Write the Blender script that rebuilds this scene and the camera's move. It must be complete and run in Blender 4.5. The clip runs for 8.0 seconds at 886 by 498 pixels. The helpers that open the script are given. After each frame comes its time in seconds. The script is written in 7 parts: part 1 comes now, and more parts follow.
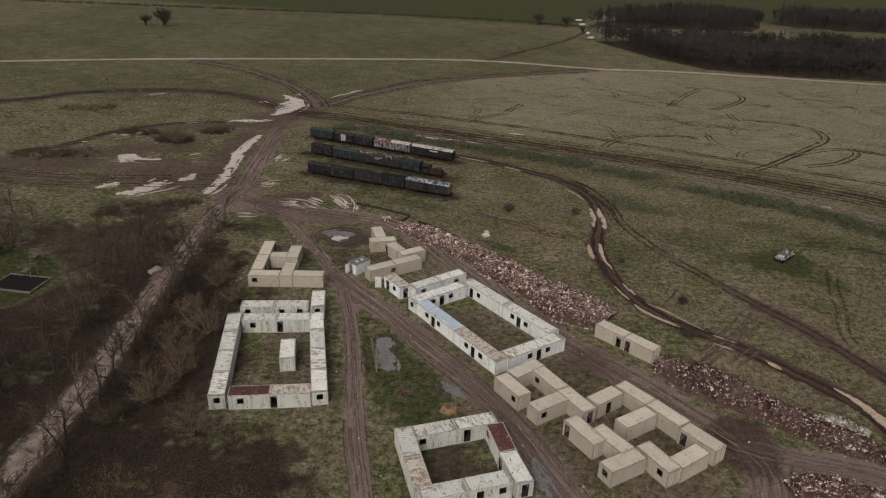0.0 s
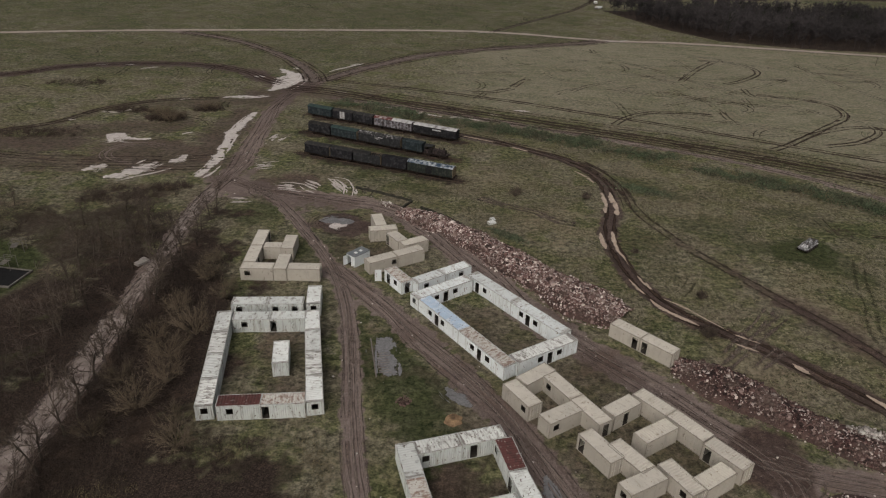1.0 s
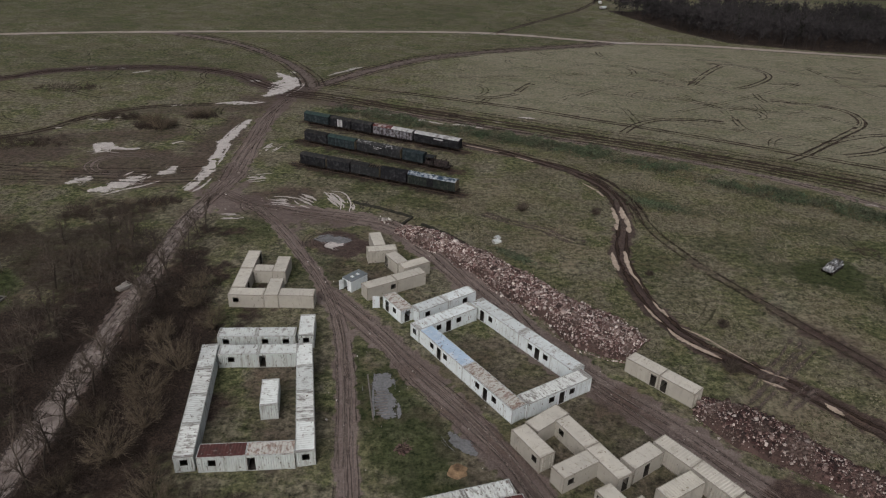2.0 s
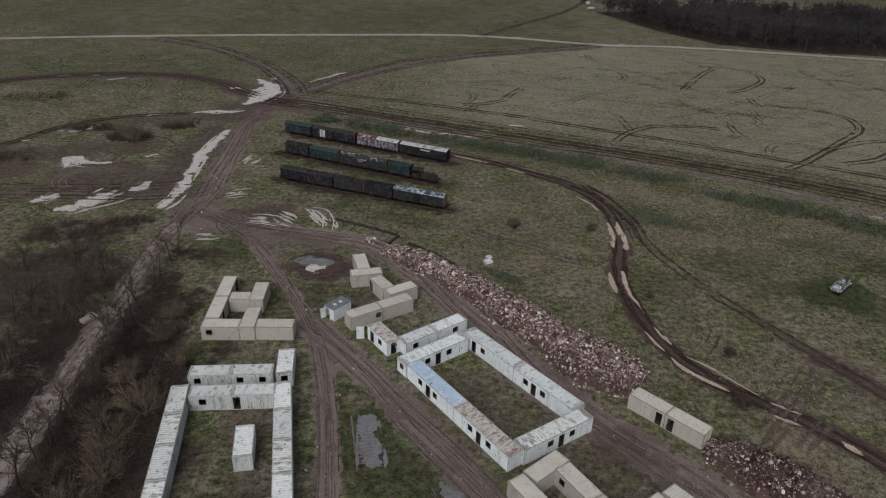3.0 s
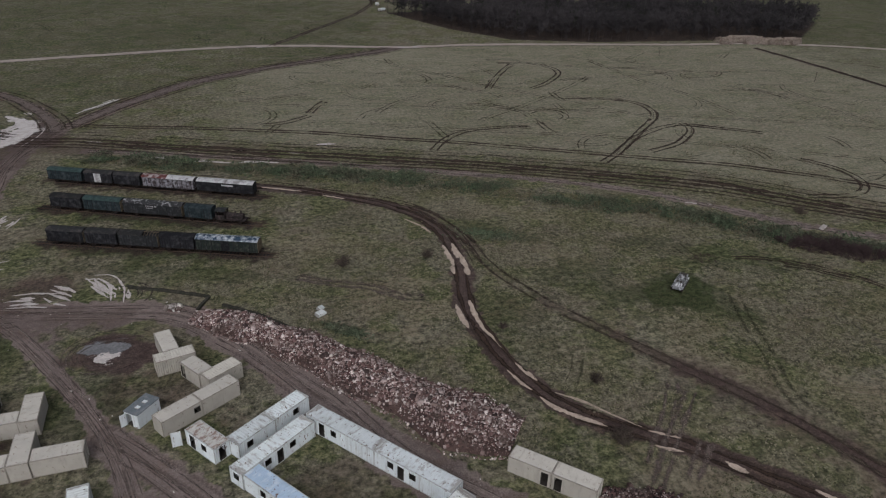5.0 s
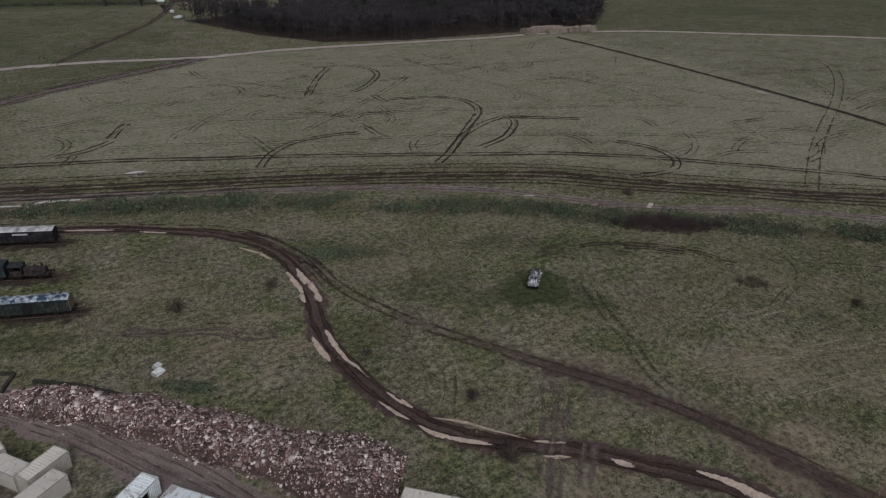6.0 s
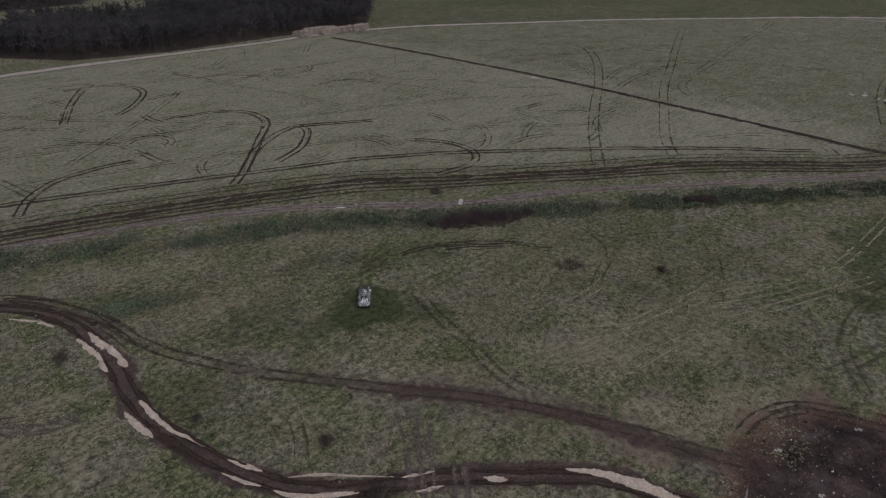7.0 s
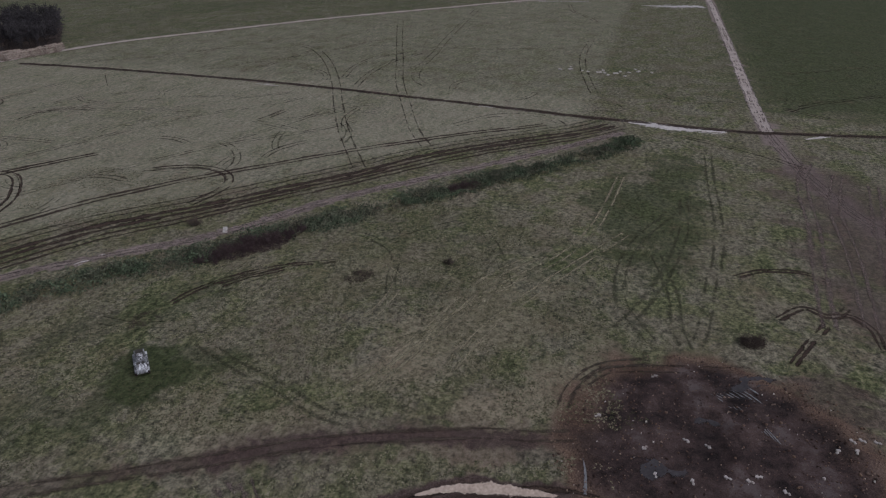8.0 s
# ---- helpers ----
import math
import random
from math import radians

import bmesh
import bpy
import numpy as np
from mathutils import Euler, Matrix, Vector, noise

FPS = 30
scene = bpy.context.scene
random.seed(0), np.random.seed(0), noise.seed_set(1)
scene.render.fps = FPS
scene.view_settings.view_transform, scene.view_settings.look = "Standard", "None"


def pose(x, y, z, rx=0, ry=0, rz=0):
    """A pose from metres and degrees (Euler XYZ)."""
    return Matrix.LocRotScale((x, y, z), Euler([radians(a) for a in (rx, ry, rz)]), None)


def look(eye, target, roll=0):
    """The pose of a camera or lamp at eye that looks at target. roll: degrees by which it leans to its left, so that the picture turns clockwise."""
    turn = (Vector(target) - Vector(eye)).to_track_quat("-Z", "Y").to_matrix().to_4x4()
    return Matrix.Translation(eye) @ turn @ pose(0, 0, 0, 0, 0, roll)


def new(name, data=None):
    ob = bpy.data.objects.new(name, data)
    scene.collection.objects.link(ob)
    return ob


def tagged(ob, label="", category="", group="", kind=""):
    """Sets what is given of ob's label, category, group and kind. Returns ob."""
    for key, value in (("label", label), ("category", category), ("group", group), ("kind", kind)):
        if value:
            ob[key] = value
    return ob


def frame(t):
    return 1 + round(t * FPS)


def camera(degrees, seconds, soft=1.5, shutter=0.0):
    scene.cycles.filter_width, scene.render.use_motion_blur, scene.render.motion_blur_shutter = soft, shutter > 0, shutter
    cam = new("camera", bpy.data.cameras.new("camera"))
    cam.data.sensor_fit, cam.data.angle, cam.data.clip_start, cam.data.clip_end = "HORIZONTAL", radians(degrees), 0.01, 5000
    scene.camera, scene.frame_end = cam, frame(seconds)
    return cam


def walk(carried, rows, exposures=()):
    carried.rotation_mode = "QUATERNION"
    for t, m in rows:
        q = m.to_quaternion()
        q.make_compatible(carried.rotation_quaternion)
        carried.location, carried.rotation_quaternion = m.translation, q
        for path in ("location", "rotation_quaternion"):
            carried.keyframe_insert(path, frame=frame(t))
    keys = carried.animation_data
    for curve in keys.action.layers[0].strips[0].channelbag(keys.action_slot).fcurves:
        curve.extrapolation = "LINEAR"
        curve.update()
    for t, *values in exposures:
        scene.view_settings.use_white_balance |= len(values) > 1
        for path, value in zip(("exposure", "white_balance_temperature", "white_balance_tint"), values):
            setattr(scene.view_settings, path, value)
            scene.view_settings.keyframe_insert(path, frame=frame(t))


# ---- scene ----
# field of view and length of the shot
cam = camera(64.9, 8.0, soft=1.15)

# seconds, place, yaw to the left, pitch, roll
PATH = (
    (0.0, 0.0, 0.0, 65.2, 0.0, -24.86, 1.9), (0.5, -0.19, 4.48, 65.2, 0.07, -26.06, 1.9),
    (1.0, -0.49, 9.17, 65.2, 0.1, -27.29, 1.92), (1.5, -0.8, 14.24, 65.35, 0.16, -27.47, 1.92),
    (2.8, -1.12, 26.0, 65.7, 0.15, -27.55, 1.9), (3.0, -1.16, 27.83, 65.8, -0.95, -27.55, 1.88),
    (3.5, -1.18, 32.06, 65.55, -4.75, -27.43, 1.77), (4.0, -1.5, 36.55, 65.44, -9.02, -27.3, 1.78),
    (5.3, -0.98, 48.75, 64.95, -21.05, -27.1, 1.45), (5.5, -1.01, 50.47, 64.9, -23.86, -27.08, 1.4),
    (6.0, -0.53, 54.77, 64.75, -32.9, -26.91, 1.16), (6.5, 0.37, 59.09, 64.8, -42.02, -26.87, 0.92),
    (7.0, 1.36, 63.79, 64.66, -51.33, -26.79, 0.73), (7.5, 3.44, 67.74, 64.25, -61.18, -26.69, 0.38),
    (8.0, 5.03, 72.1, 64.48, -73.63, -26.8, -0.26))


def aim(x, y, z, yaw, pitch, roll):
    a, p = radians(yaw), radians(pitch)
    ahead = Vector((-math.sin(a) * math.cos(p), math.cos(a) * math.cos(p), math.sin(p)))
    return look((x, y, z), Vector((x, y, z)) + ahead, roll)


walk(cam, [(t, aim(*row)) for t, *row in PATH],
     exposures=((0.0, -0.05, 7350, 13), (1.0, -0.06, 6950, 12), (2.8, -0.11, 6300, 11), (4.2, -0.13, 6200, 12), (5.3, -0.19, 6100, 12.5), (6.8, -0.21, 5950, 14), (8.0, -0.17, 5800, 16)))

# ---- overcast daylight ----
world = bpy.data.worlds.new("overcast_sky")
scene.world = world
world.use_nodes = True
wn, wl = world.node_tree.nodes, world.node_tree.links
wn.clear()
sky = wn.new("ShaderNodeTexSky")
sky.sky_type, sky.sun_disc = "NISHITA", False
sky.sun_elevation, sky.sun_rotation = radians(38), radians(200)
sky.air_density, sky.dust_density, sky.ozone_density = 1.0, 6.0, 1.0
hsv = wn.new("ShaderNodeHueSaturation")
hsv.inputs["Saturation"].default_value = 0.25
bg = wn.new("ShaderNodeBackground")
bg.inputs["Strength"].default_value = 0.10
wout = wn.new("ShaderNodeOutputWorld")
wl.new(sky.outputs[0], hsv.inputs["Color"])
wl.new(hsv.outputs[0], bg.inputs["Color"])
wl.new(bg.outputs[0], wout.inputs["Surface"])

sun = new("sun", bpy.data.lights.new("sun", "SUN"))
sun.data.energy, sun.data.angle, sun.data.color = 0.8, radians(25), (1.0, 0.96, 0.9)
sun.matrix_world = look((-20, -60, 70), (0, 0, 0))


# ---- materials ----
def material(name, colour, rough=0.9, spots=None, amount=0.4, scale=1.0, fine=6.0, bump=0.0, metal=0.0, island=0.0, each=0.0, spec=0.12, grain_range=0.25):
    """A surface of one colour with two scales of variation towards the colour spots."""
    m = bpy.data.materials.new(name)
    m.use_nodes = True
    n, l = m.node_tree.nodes, m.node_tree.links
    b = n["Principled BSDF"]
    b.inputs["Roughness"].default_value, b.inputs["Metallic"].default_value = rough, metal
    b.inputs["Specular IOR Level"].default_value = spec
    geo = n.new("ShaderNodeNewGeometry")
    tex = n.new("ShaderNodeTexCoord")
    big, small = n.new("ShaderNodeTexNoise"), n.new("ShaderNodeTexNoise")
    for node, s, d in ((big, scale, 5), (small, fine, 3)):
        node.inputs["Scale"].default_value, node.inputs["Detail"].default_value = s, d
        l.new(geo.outputs["Position"], node.inputs["Vector"])
    ramp = n.new("ShaderNodeValToRGB")
    ramp.color_ramp.elements[0].position, ramp.color_ramp.elements[1].position = 0.62 - 0.4 * amount, 0.72
    l.new(big.outputs["Fac"], ramp.inputs["Fac"])
    mix = n.new("ShaderNodeMixRGB")
    mix.inputs[1].default_value, mix.inputs[2].default_value = (*colour, 1), (*(spots or [c * 0.6 for c in colour]), 1)
    l.new(ramp.outputs["Color"], mix.inputs[0])
    grain = n.new("ShaderNodeHueSaturation")
    span = n.new("ShaderNodeMapRange")
    span.inputs["From Min"].default_value, span.inputs["From Max"].default_value = 0.25, 0.75
    span.inputs["To Min"].default_value, span.inputs["To Max"].default_value = 1 - grain_range, 1 + grain_range
    l.new(small.outputs["Fac"], span.inputs["Value"])
    last = span.outputs["Result"]
    for share, source in ((island, geo.outputs["Random Per Island"]), (each, n.new("ShaderNodeObjectInfo").outputs["Random"])):
        if share:
            vary, times = n.new("ShaderNodeMapRange"), n.new("ShaderNodeMath")
            vary.inputs["To Min"].default_value, vary.inputs["To Max"].default_value = 1 - share, 1 + share
            times.operation = "MULTIPLY"
            l.new(source, vary.inputs["Value"])
            l.new(vary.outputs["Result"], times.inputs[0])
            l.new(last, times.inputs[1])
            last = times.outputs[0]
    l.new(last, grain.inputs["Value"])
    l.new(mix.outputs[0], grain.inputs["Color"])
    l.new(grain.outputs[0], b.inputs["Base Color"])
    if bump:
        bm = n.new("ShaderNodeBump")
        bm.inputs["Strength"].default_value, bm.inputs["Distance"].default_value = 0.6, bump
        l.new(small.outputs["Fac"], bm.inputs["Height"])
        l.new(bm.outputs[0], b.inputs["Normal"])
    return m


def painted_steel(name, colour, dirt, rust, stain=0.5, streak=(1.2, 1.2, 0.25), rough=0.6, each=0.06, edge=0.0):
    """Old paint: broad fading, dirt drawn out along streak, flecks of rust, more of it near the ends where edge is set."""
    m = bpy.data.materials.new(name)
    m.use_nodes = True
    n, l = m.node_tree.nodes, m.node_tree.links
    b = n["Principled BSDF"]
    b.inputs["Roughness"].default_value, b.inputs["Specular IOR Level"].default_value = rough, 0.25
    tex, info = n.new("ShaderNodeTexCoord"), n.new("ShaderNodeObjectInfo")
    shift = n.new("ShaderNodeVectorMath")
    shift.operation = "MULTIPLY_ADD"
    shift.inputs[1].default_value = (37.0, 19.0, 53.0)
    l.new(info.outputs["Random"], shift.inputs[0])
    l.new(tex.outputs["Object"], shift.inputs[2])

    def noise_of(scale, detail, stretch=(1, 1, 1)):
        mp, t = n.new("ShaderNodeMapping"), n.new("ShaderNodeTexNoise")
        mp.inputs["Scale"].default_value = stretch
        t.inputs["Scale"].default_value, t.inputs["Detail"].default_value, t.inputs["Roughness"].default_value = scale, detail, 0.65
        l.new(shift.outputs[0], mp.inputs["Vector"])
        l.new(mp.outputs[0], t.inputs["Vector"])
        return t.outputs["Fac"]

    def between(source, lo, hi, to=1.0):
        r = n.new("ShaderNodeMapRange")
        r.inputs["From Min"].default_value, r.inputs["From Max"].default_value, r.inputs["To Max"].default_value = lo, hi, to
        l.new(source, r.inputs["Value"])
        return r.outputs["Result"]

    def blend(fac, a, c):
        x = n.new("ShaderNodeMixRGB")
        l.new(fac, x.inputs[0])
        for i, v in ((1, a), (2, c)):
            if isinstance(v, tuple):
                x.inputs[i].default_value = (*v, 1)
            else:
                l.new(v, x.inputs[i])
        return x.outputs[0]

    dirty = noise_of(1.2, 6, streak)
    if edge:
        sep, away, add = n.new("ShaderNodeSeparateXYZ"), n.new("ShaderNodeMath"), n.new("ShaderNodeMath")
        l.new(tex.outputs["Generated"], sep.inputs[0])
        away.operation, add.operation = "PINGPONG", "MULTIPLY_ADD"
        away.inputs[1].default_value = 0.5
        l.new(sep.outputs["X"], away.inputs[0])
        near_end = between(away.outputs[0], 0.08, 0.0, edge)
        l.new(near_end, add.inputs[0])
        add.inputs[1].default_value = 1.0
        l.new(dirty, add.inputs[2])
        dirty = add.outputs[0]
    faded = blend(between(noise_of(0.5, 3), 0.35, 0.7), colour, tuple(c * 0.86 for c in colour))
    soiled = blend(between(dirty, 0.6 - 0.15 * stain, 0.74 - 0.15 * stain, 0.8), faded, dirt)
    flecked = blend(between(noise_of(2.4, 6, (streak[0] * 0.7, streak[1] * 1.4, max(streak[2], 0.5))), 0.64 - 0.06 * stain, 0.68 - 0.05 * stain), soiled, rust)
    tone, vary = n.new("ShaderNodeHueSaturation"), n.new("ShaderNodeMapRange")
    vary.inputs["To Min"].default_value, vary.inputs["To Max"].default_value = 1 - each, 1 + each
    l.new(info.outputs["Random"], vary.inputs["Value"])
    l.new(vary.outputs["Result"], tone.inputs["Value"])
    l.new(flecked, tone.inputs["Color"])
    l.new(tone.outputs[0], b.inputs["Base Color"])
    return m


RUSTY = (0.15, 0.075, 0.045)
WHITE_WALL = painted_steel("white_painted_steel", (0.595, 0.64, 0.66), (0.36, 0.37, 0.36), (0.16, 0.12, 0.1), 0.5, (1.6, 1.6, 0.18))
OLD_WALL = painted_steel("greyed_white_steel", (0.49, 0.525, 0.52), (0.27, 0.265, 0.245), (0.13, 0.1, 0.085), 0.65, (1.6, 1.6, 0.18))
# wide tone spread per roof puts the differing shading of tilted roofs into the paint
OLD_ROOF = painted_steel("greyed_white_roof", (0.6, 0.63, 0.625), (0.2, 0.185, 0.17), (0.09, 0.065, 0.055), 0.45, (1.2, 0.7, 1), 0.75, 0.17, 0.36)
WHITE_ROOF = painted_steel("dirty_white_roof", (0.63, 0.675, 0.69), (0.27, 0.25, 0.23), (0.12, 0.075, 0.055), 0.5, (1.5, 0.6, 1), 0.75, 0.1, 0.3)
STAINED_ROOF = painted_steel("stained_roof", (0.6, 0.62, 0.61), (0.12, 0.1, 0.09), (0.09, 0.06, 0.048), 0.7, (1.6, 0.6, 1), 0.75, 0.1, 0.3)
RUSTED_ROOF = painted_steel("half_rusted_roof", (0.54, 0.53, 0.5), (0.2, 0.115, 0.085), (0.13, 0.06, 0.045), 0.9, (1.8, 0.9, 1), 0.8, 0.1, 0.1)
BLUE_ROOF = painted_steel("blue_grey_roof", (0.4, 0.51, 0.64), (0.6, 0.64, 0.67), RUSTY, 0.42, (1.1, 0.5, 1), 0.7, 0.05, 0.1)
RED_ROOF = painted_steel("rusty_red_roof", (0.105, 0.043, 0.04), (0.058, 0.032, 0.03), (0.3, 0.26, 0.25), 0.75, (1.2, 0.8, 1), 0.85, 0.05)
# one beige paint: walls toned down, roofs up, as light from above shows them
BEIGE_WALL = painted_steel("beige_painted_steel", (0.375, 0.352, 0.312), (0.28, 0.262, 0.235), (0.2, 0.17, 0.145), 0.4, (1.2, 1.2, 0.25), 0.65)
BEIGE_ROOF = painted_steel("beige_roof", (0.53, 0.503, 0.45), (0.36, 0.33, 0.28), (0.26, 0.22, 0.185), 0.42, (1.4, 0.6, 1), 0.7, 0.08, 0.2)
# beige frame darker than its walls: shade along the edges painted in, plus rust
BEIGE_EDGE = painted_steel("worn_shaded_beige_frame", (0.29, 0.265, 0.232), (0.2, 0.175, 0.15), (0.13, 0.1, 0.08), 0.7, (1.4, 1.4, 0.6), 0.7)
WHITE_EDGE = painted_steel("worn_white_frame", (0.43, 0.45, 0.445), (0.24, 0.225, 0.205), (0.13, 0.085, 0.065), 0.8, (1.4, 1.4, 0.6), 0.7)
DARK_TRIM = material("dark_window_frame", (0.05, 0.045, 0.04), 0.6)
BLACK_WAGON = material("tarred_dark_timber", (0.012, 0.012, 0.0145), 0.85, (0.042, 0.042, 0.045), 0.4, 1.2, 8, each=0.25)
TEAL_WAGON = material("faded_teal_wagon_paint", (0.014, 0.021, 0.025), 0.8, (0.045, 0.055, 0.058), 0.4, 1.2, 8)
WAGON_ROOF = material("dark_wagon_roof", (0.02, 0.02, 0.021), 0.85, (0.05, 0.046, 0.044), 0.4, 0.9, 5, each=0.25)
PALE_WAGON_ROOF = material("flaking_pale_wagon_roof", (0.4, 0.4, 0.41), 0.8, (0.14, 0.13, 0.13), 0.4, 0.9, 5)
RUST = material("rusted_iron", (0.018, 0.0125, 0.011), 0.9, (0.01, 0.008, 0.0075), 0.5, 2, 9)
BARK = material("wet_grey_brown_bark", (0.055, 0.045, 0.038), 0.95, (0.04, 0.036, 0.028), 0.4, 1.5, 8, each=0.2)
WILLOW = material("pale_brown_willow_twigs", (0.125, 0.1, 0.074), 0.95, island=0.35, each=0.2)
TWIG = material("bare_brown_twigs", (0.08, 0.064, 0.053), 0.95, island=0.3, each=0.2)


# ---- builders ----
def mesh_of(name, verts, faces, mat=None, smooth=False):
    me = bpy.data.meshes.new(name)
    me.from_pydata([tuple(v) for v in verts], [], [tuple(f) for f in faces])
    if mat:
        me.materials.append(mat)
    if smooth:
        me.shade_smooth()
    return me


def part(name, me, parent, label="", at=(0, 0, 0), turn=0.0, tilt=(0, 0)):
    ob = new(name, me)
    ob.parent = parent
    ob.matrix_basis = pose(*at, tilt[0], tilt[1], turn)
    if label:
        ob["label"] = label
    return ob


class Solid:
    """Collects boxes, prisms and loose faces of one part."""
    def __init__(self):
        self.v, self.f = [], []

    def add(self, verts, faces):
        k = len(self.v)
        self.v += [tuple(p) for p in verts]
        self.f += [tuple(i + k for i in f) for f in faces]
        return self

    def box(self, x0, y0, z0, x1, y1, z1, m=None):
        p = [Vector((x, y, z)) for z in (z0, z1) for x, y in ((x0, y0), (x1, y0), (x1, y1), (x0, y1))]
        if m:
            p = [m @ q for q in p]
        return self.add(p, [(3, 2, 1, 0), (4, 5, 6, 7), (0, 1, 5, 4), (1, 2, 6, 5), (2, 3, 7, 6), (3, 0, 4, 7)])

    def rod(self, a, b, ra, rb=None, sides=6):
        a, b = Vector(a), Vector(b)
        d = (b - a).normalized()
        u = d.orthogonal().normalized()
        w = d.cross(u)
        rb = ra if rb is None else rb
        ring = [u * math.cos(2 * math.pi * i / sides) + w * math.sin(2 * math.pi * i / sides) for i in range(sides)]
        faces = [(i, (i + 1) % sides, sides + (i + 1) % sides, sides + i) for i in range(sides)]
        faces += [tuple(range(sides - 1, -1, -1)), tuple(range(sides, 2 * sides))]
        return self.add([a + r * ra for r in ring] + [b + r * rb for r in ring], faces)

    def mesh(self, name, mat, smooth=False):
        return mesh_of(name, self.v, self.f, mat, smooth)


def curve(points, step=1.5, closed=False):
    """A smooth line through the points, as an array of places about step apart."""
    p = np.array(points, float)
    if closed:
        p = np.vstack([p[-1], p, p[:2]])
    else:
        p = np.vstack([2 * p[0] - p[1], p, 2 * p[-1] - p[-2]])
    out = []
    for i in range(1, len(p) - 2):
        n = max(2, int(np.hypot(*(p[i + 1] - p[i])[:2]) / step))
        t = np.linspace(0, 1, n, endpoint=False)[:, None]
        a, b, c, d = p[i - 1:i + 3]
        out.append(0.5 * (2 * b + (c - a) * t + (2 * a - 5 * b + 4 * c - d) * t**2 + (3 * b - a - 3 * c + d) * t**3))
    if not closed:
        out.append(p[-2:-1])
    return np.vstack(out)


TABLE = np.random.RandomState(7).rand(256, 256)


def vnoise(x, y, octaves=1):
    """Smooth noise from 0 to 1 on the plane."""
    total, weight = 0.0, 0.0
    for o in range(octaves):
        px, py = x * 2**o + 17.3 * o, y * 2**o + 5.1 * o
        ix, iy = np.floor(px).astype(int), np.floor(py).astype(int)
        fx, fy = px - ix, py - iy
        fx, fy = fx * fx * (3 - 2 * fx), fy * fy * (3 - 2 * fy)
        a, b = TABLE[ix % 256, iy % 256], TABLE[(ix + 1) % 256, iy % 256]
        c, d = TABLE[ix % 256, (iy + 1) % 256], TABLE[(ix + 1) % 256, (iy + 1) % 256]
        total = total + ((a * (1 - fx) + b * fx) * (1 - fy) + (c * (1 - fx) + d * fx) * fy) * 0.5**o
        weight += 0.5**o
    return total / weight


def aside(x, y, line, reach):
    """Signed distance of many places from a line (left is positive), and how far along it; far places stay at reach."""
    best, side, along = np.full(x.shape, float(reach)), np.full(x.shape, float(reach)), np.zeros(x.shape)
    lo, hi = line.min(0) - reach, line.max(0) + reach
    inside = np.nonzero((x > lo[0]) & (x < hi[0]) & (y > lo[1]) & (y < hi[1]))[0]
    run = 0.0
    for a, b in zip(line[:-1], line[1:]):
        d = b - a
        n = np.hypot(*d)
        if n < 1e-6:
            continue
        lo, hi = np.minimum(a, b) - reach, np.maximum(a, b) + reach
        some = inside[(x[inside] > lo[0]) & (x[inside] < hi[0]) & (y[inside] > lo[1]) & (y[inside] < hi[1])]
        if len(some):
            rx, ry = x[some] - a[0], y[some] - a[1]
            t = np.clip((rx * d[0] + ry * d[1]) / n**2, 0, 1)
            far = np.hypot(rx - t * d[0], ry - t * d[1])
            near = far < best[some]
            some, far, t = some[near], far[near], t[near]
            best[some] = far
            side[some] = far * np.sign(d[0] * ry[near] - d[1] * rx[near])
            along[some] = run + t * n
        run += n
    return side, along


def inside(x, y, corners):
    hit = np.zeros(x.shape, bool)
    for (x0, y0), (x1, y1) in zip(corners, corners[1:] + corners[:1]):
        cross = (y0 > y) != (y1 > y)
        hit ^= cross & (x < (x1 - x0) * (y - y0) / (y1 - y0 + 1e-12) + x0)
    return hit


def step01(v, lo, hi):
    t = np.clip((v - lo) / (hi - lo), 0, 1)
    return t * t * (3 - 2 * t)
# ---- ground: one sheet to the horizon ----
# lines of the tracks: packed roads first, then wet ones
ROAD_WOOD = curve(((-54.5, 40), (-54.2, 66.9), (-53.8, 80), (-54, 96.7), (-55, 114), (-55.8, 133.7), (-56.8, 152.5), (-55.6, 167.8), (-54.6, 180),
                   (-56.3, 207), (-57.4, 232), (-56, 250), (-51.5, 263), (-47.2, 273), (-39, 287), (-28.3, 302), (-12.8, 320.1), (15.2, 339), (58.8, 359.3), (78, 370.5)))
ROAD_FORK = curve(((-50.5, 268), (-54.5, 280), (-60.4, 292.2), (-71.3, 309.3), (-86.6, 327.3), (-102, 341), (-119.2, 351.1), (-136, 358)))
ROAD_FAR = curve(((-420, 270), (-215, 338.6), (-141.6, 359), (-58, 375), (16.7, 384), (78, 370.5), (119, 370), (218, 353), (252, 350), (303, 332),
                  (352, 298), (409, 255.6), (468, 201), (502, 170), (560, 100)), 4)
TRACK_BACK = curve((((-128.8, 200.6), (-117.4, 209.6), (-109.7, 226.3), (-94.0, 237.8), (-76.5, 242.9))))
ROAD_SOUTH = curve(((-54.5, 44), (-54, 15), (-51, -30), (-44, -90)))
TRACK_SOUTH = curve(((-54, 170), (-43, 161), (-35.3, 151), (-27.6, 137.3), (-21.5, 125.6), (-17.6, 114.3), (-14.8, 99), (-12.9, 86.7), (-10.9, 74.2), (-9.2, 66), (-6, 45), (-3, 15), (2, -30), (4, -90)))
TRACK_MIDDLE = curve(((-21.5, 126), (-10.5, 112.6), (-3.8, 103.2), (3.9, 92.8), (8.9, 85.1), (12.5, 77.7), (15.2, 71.5), (18, 64), (22, 50), (28, 25), (36, -20), (48, -90)))
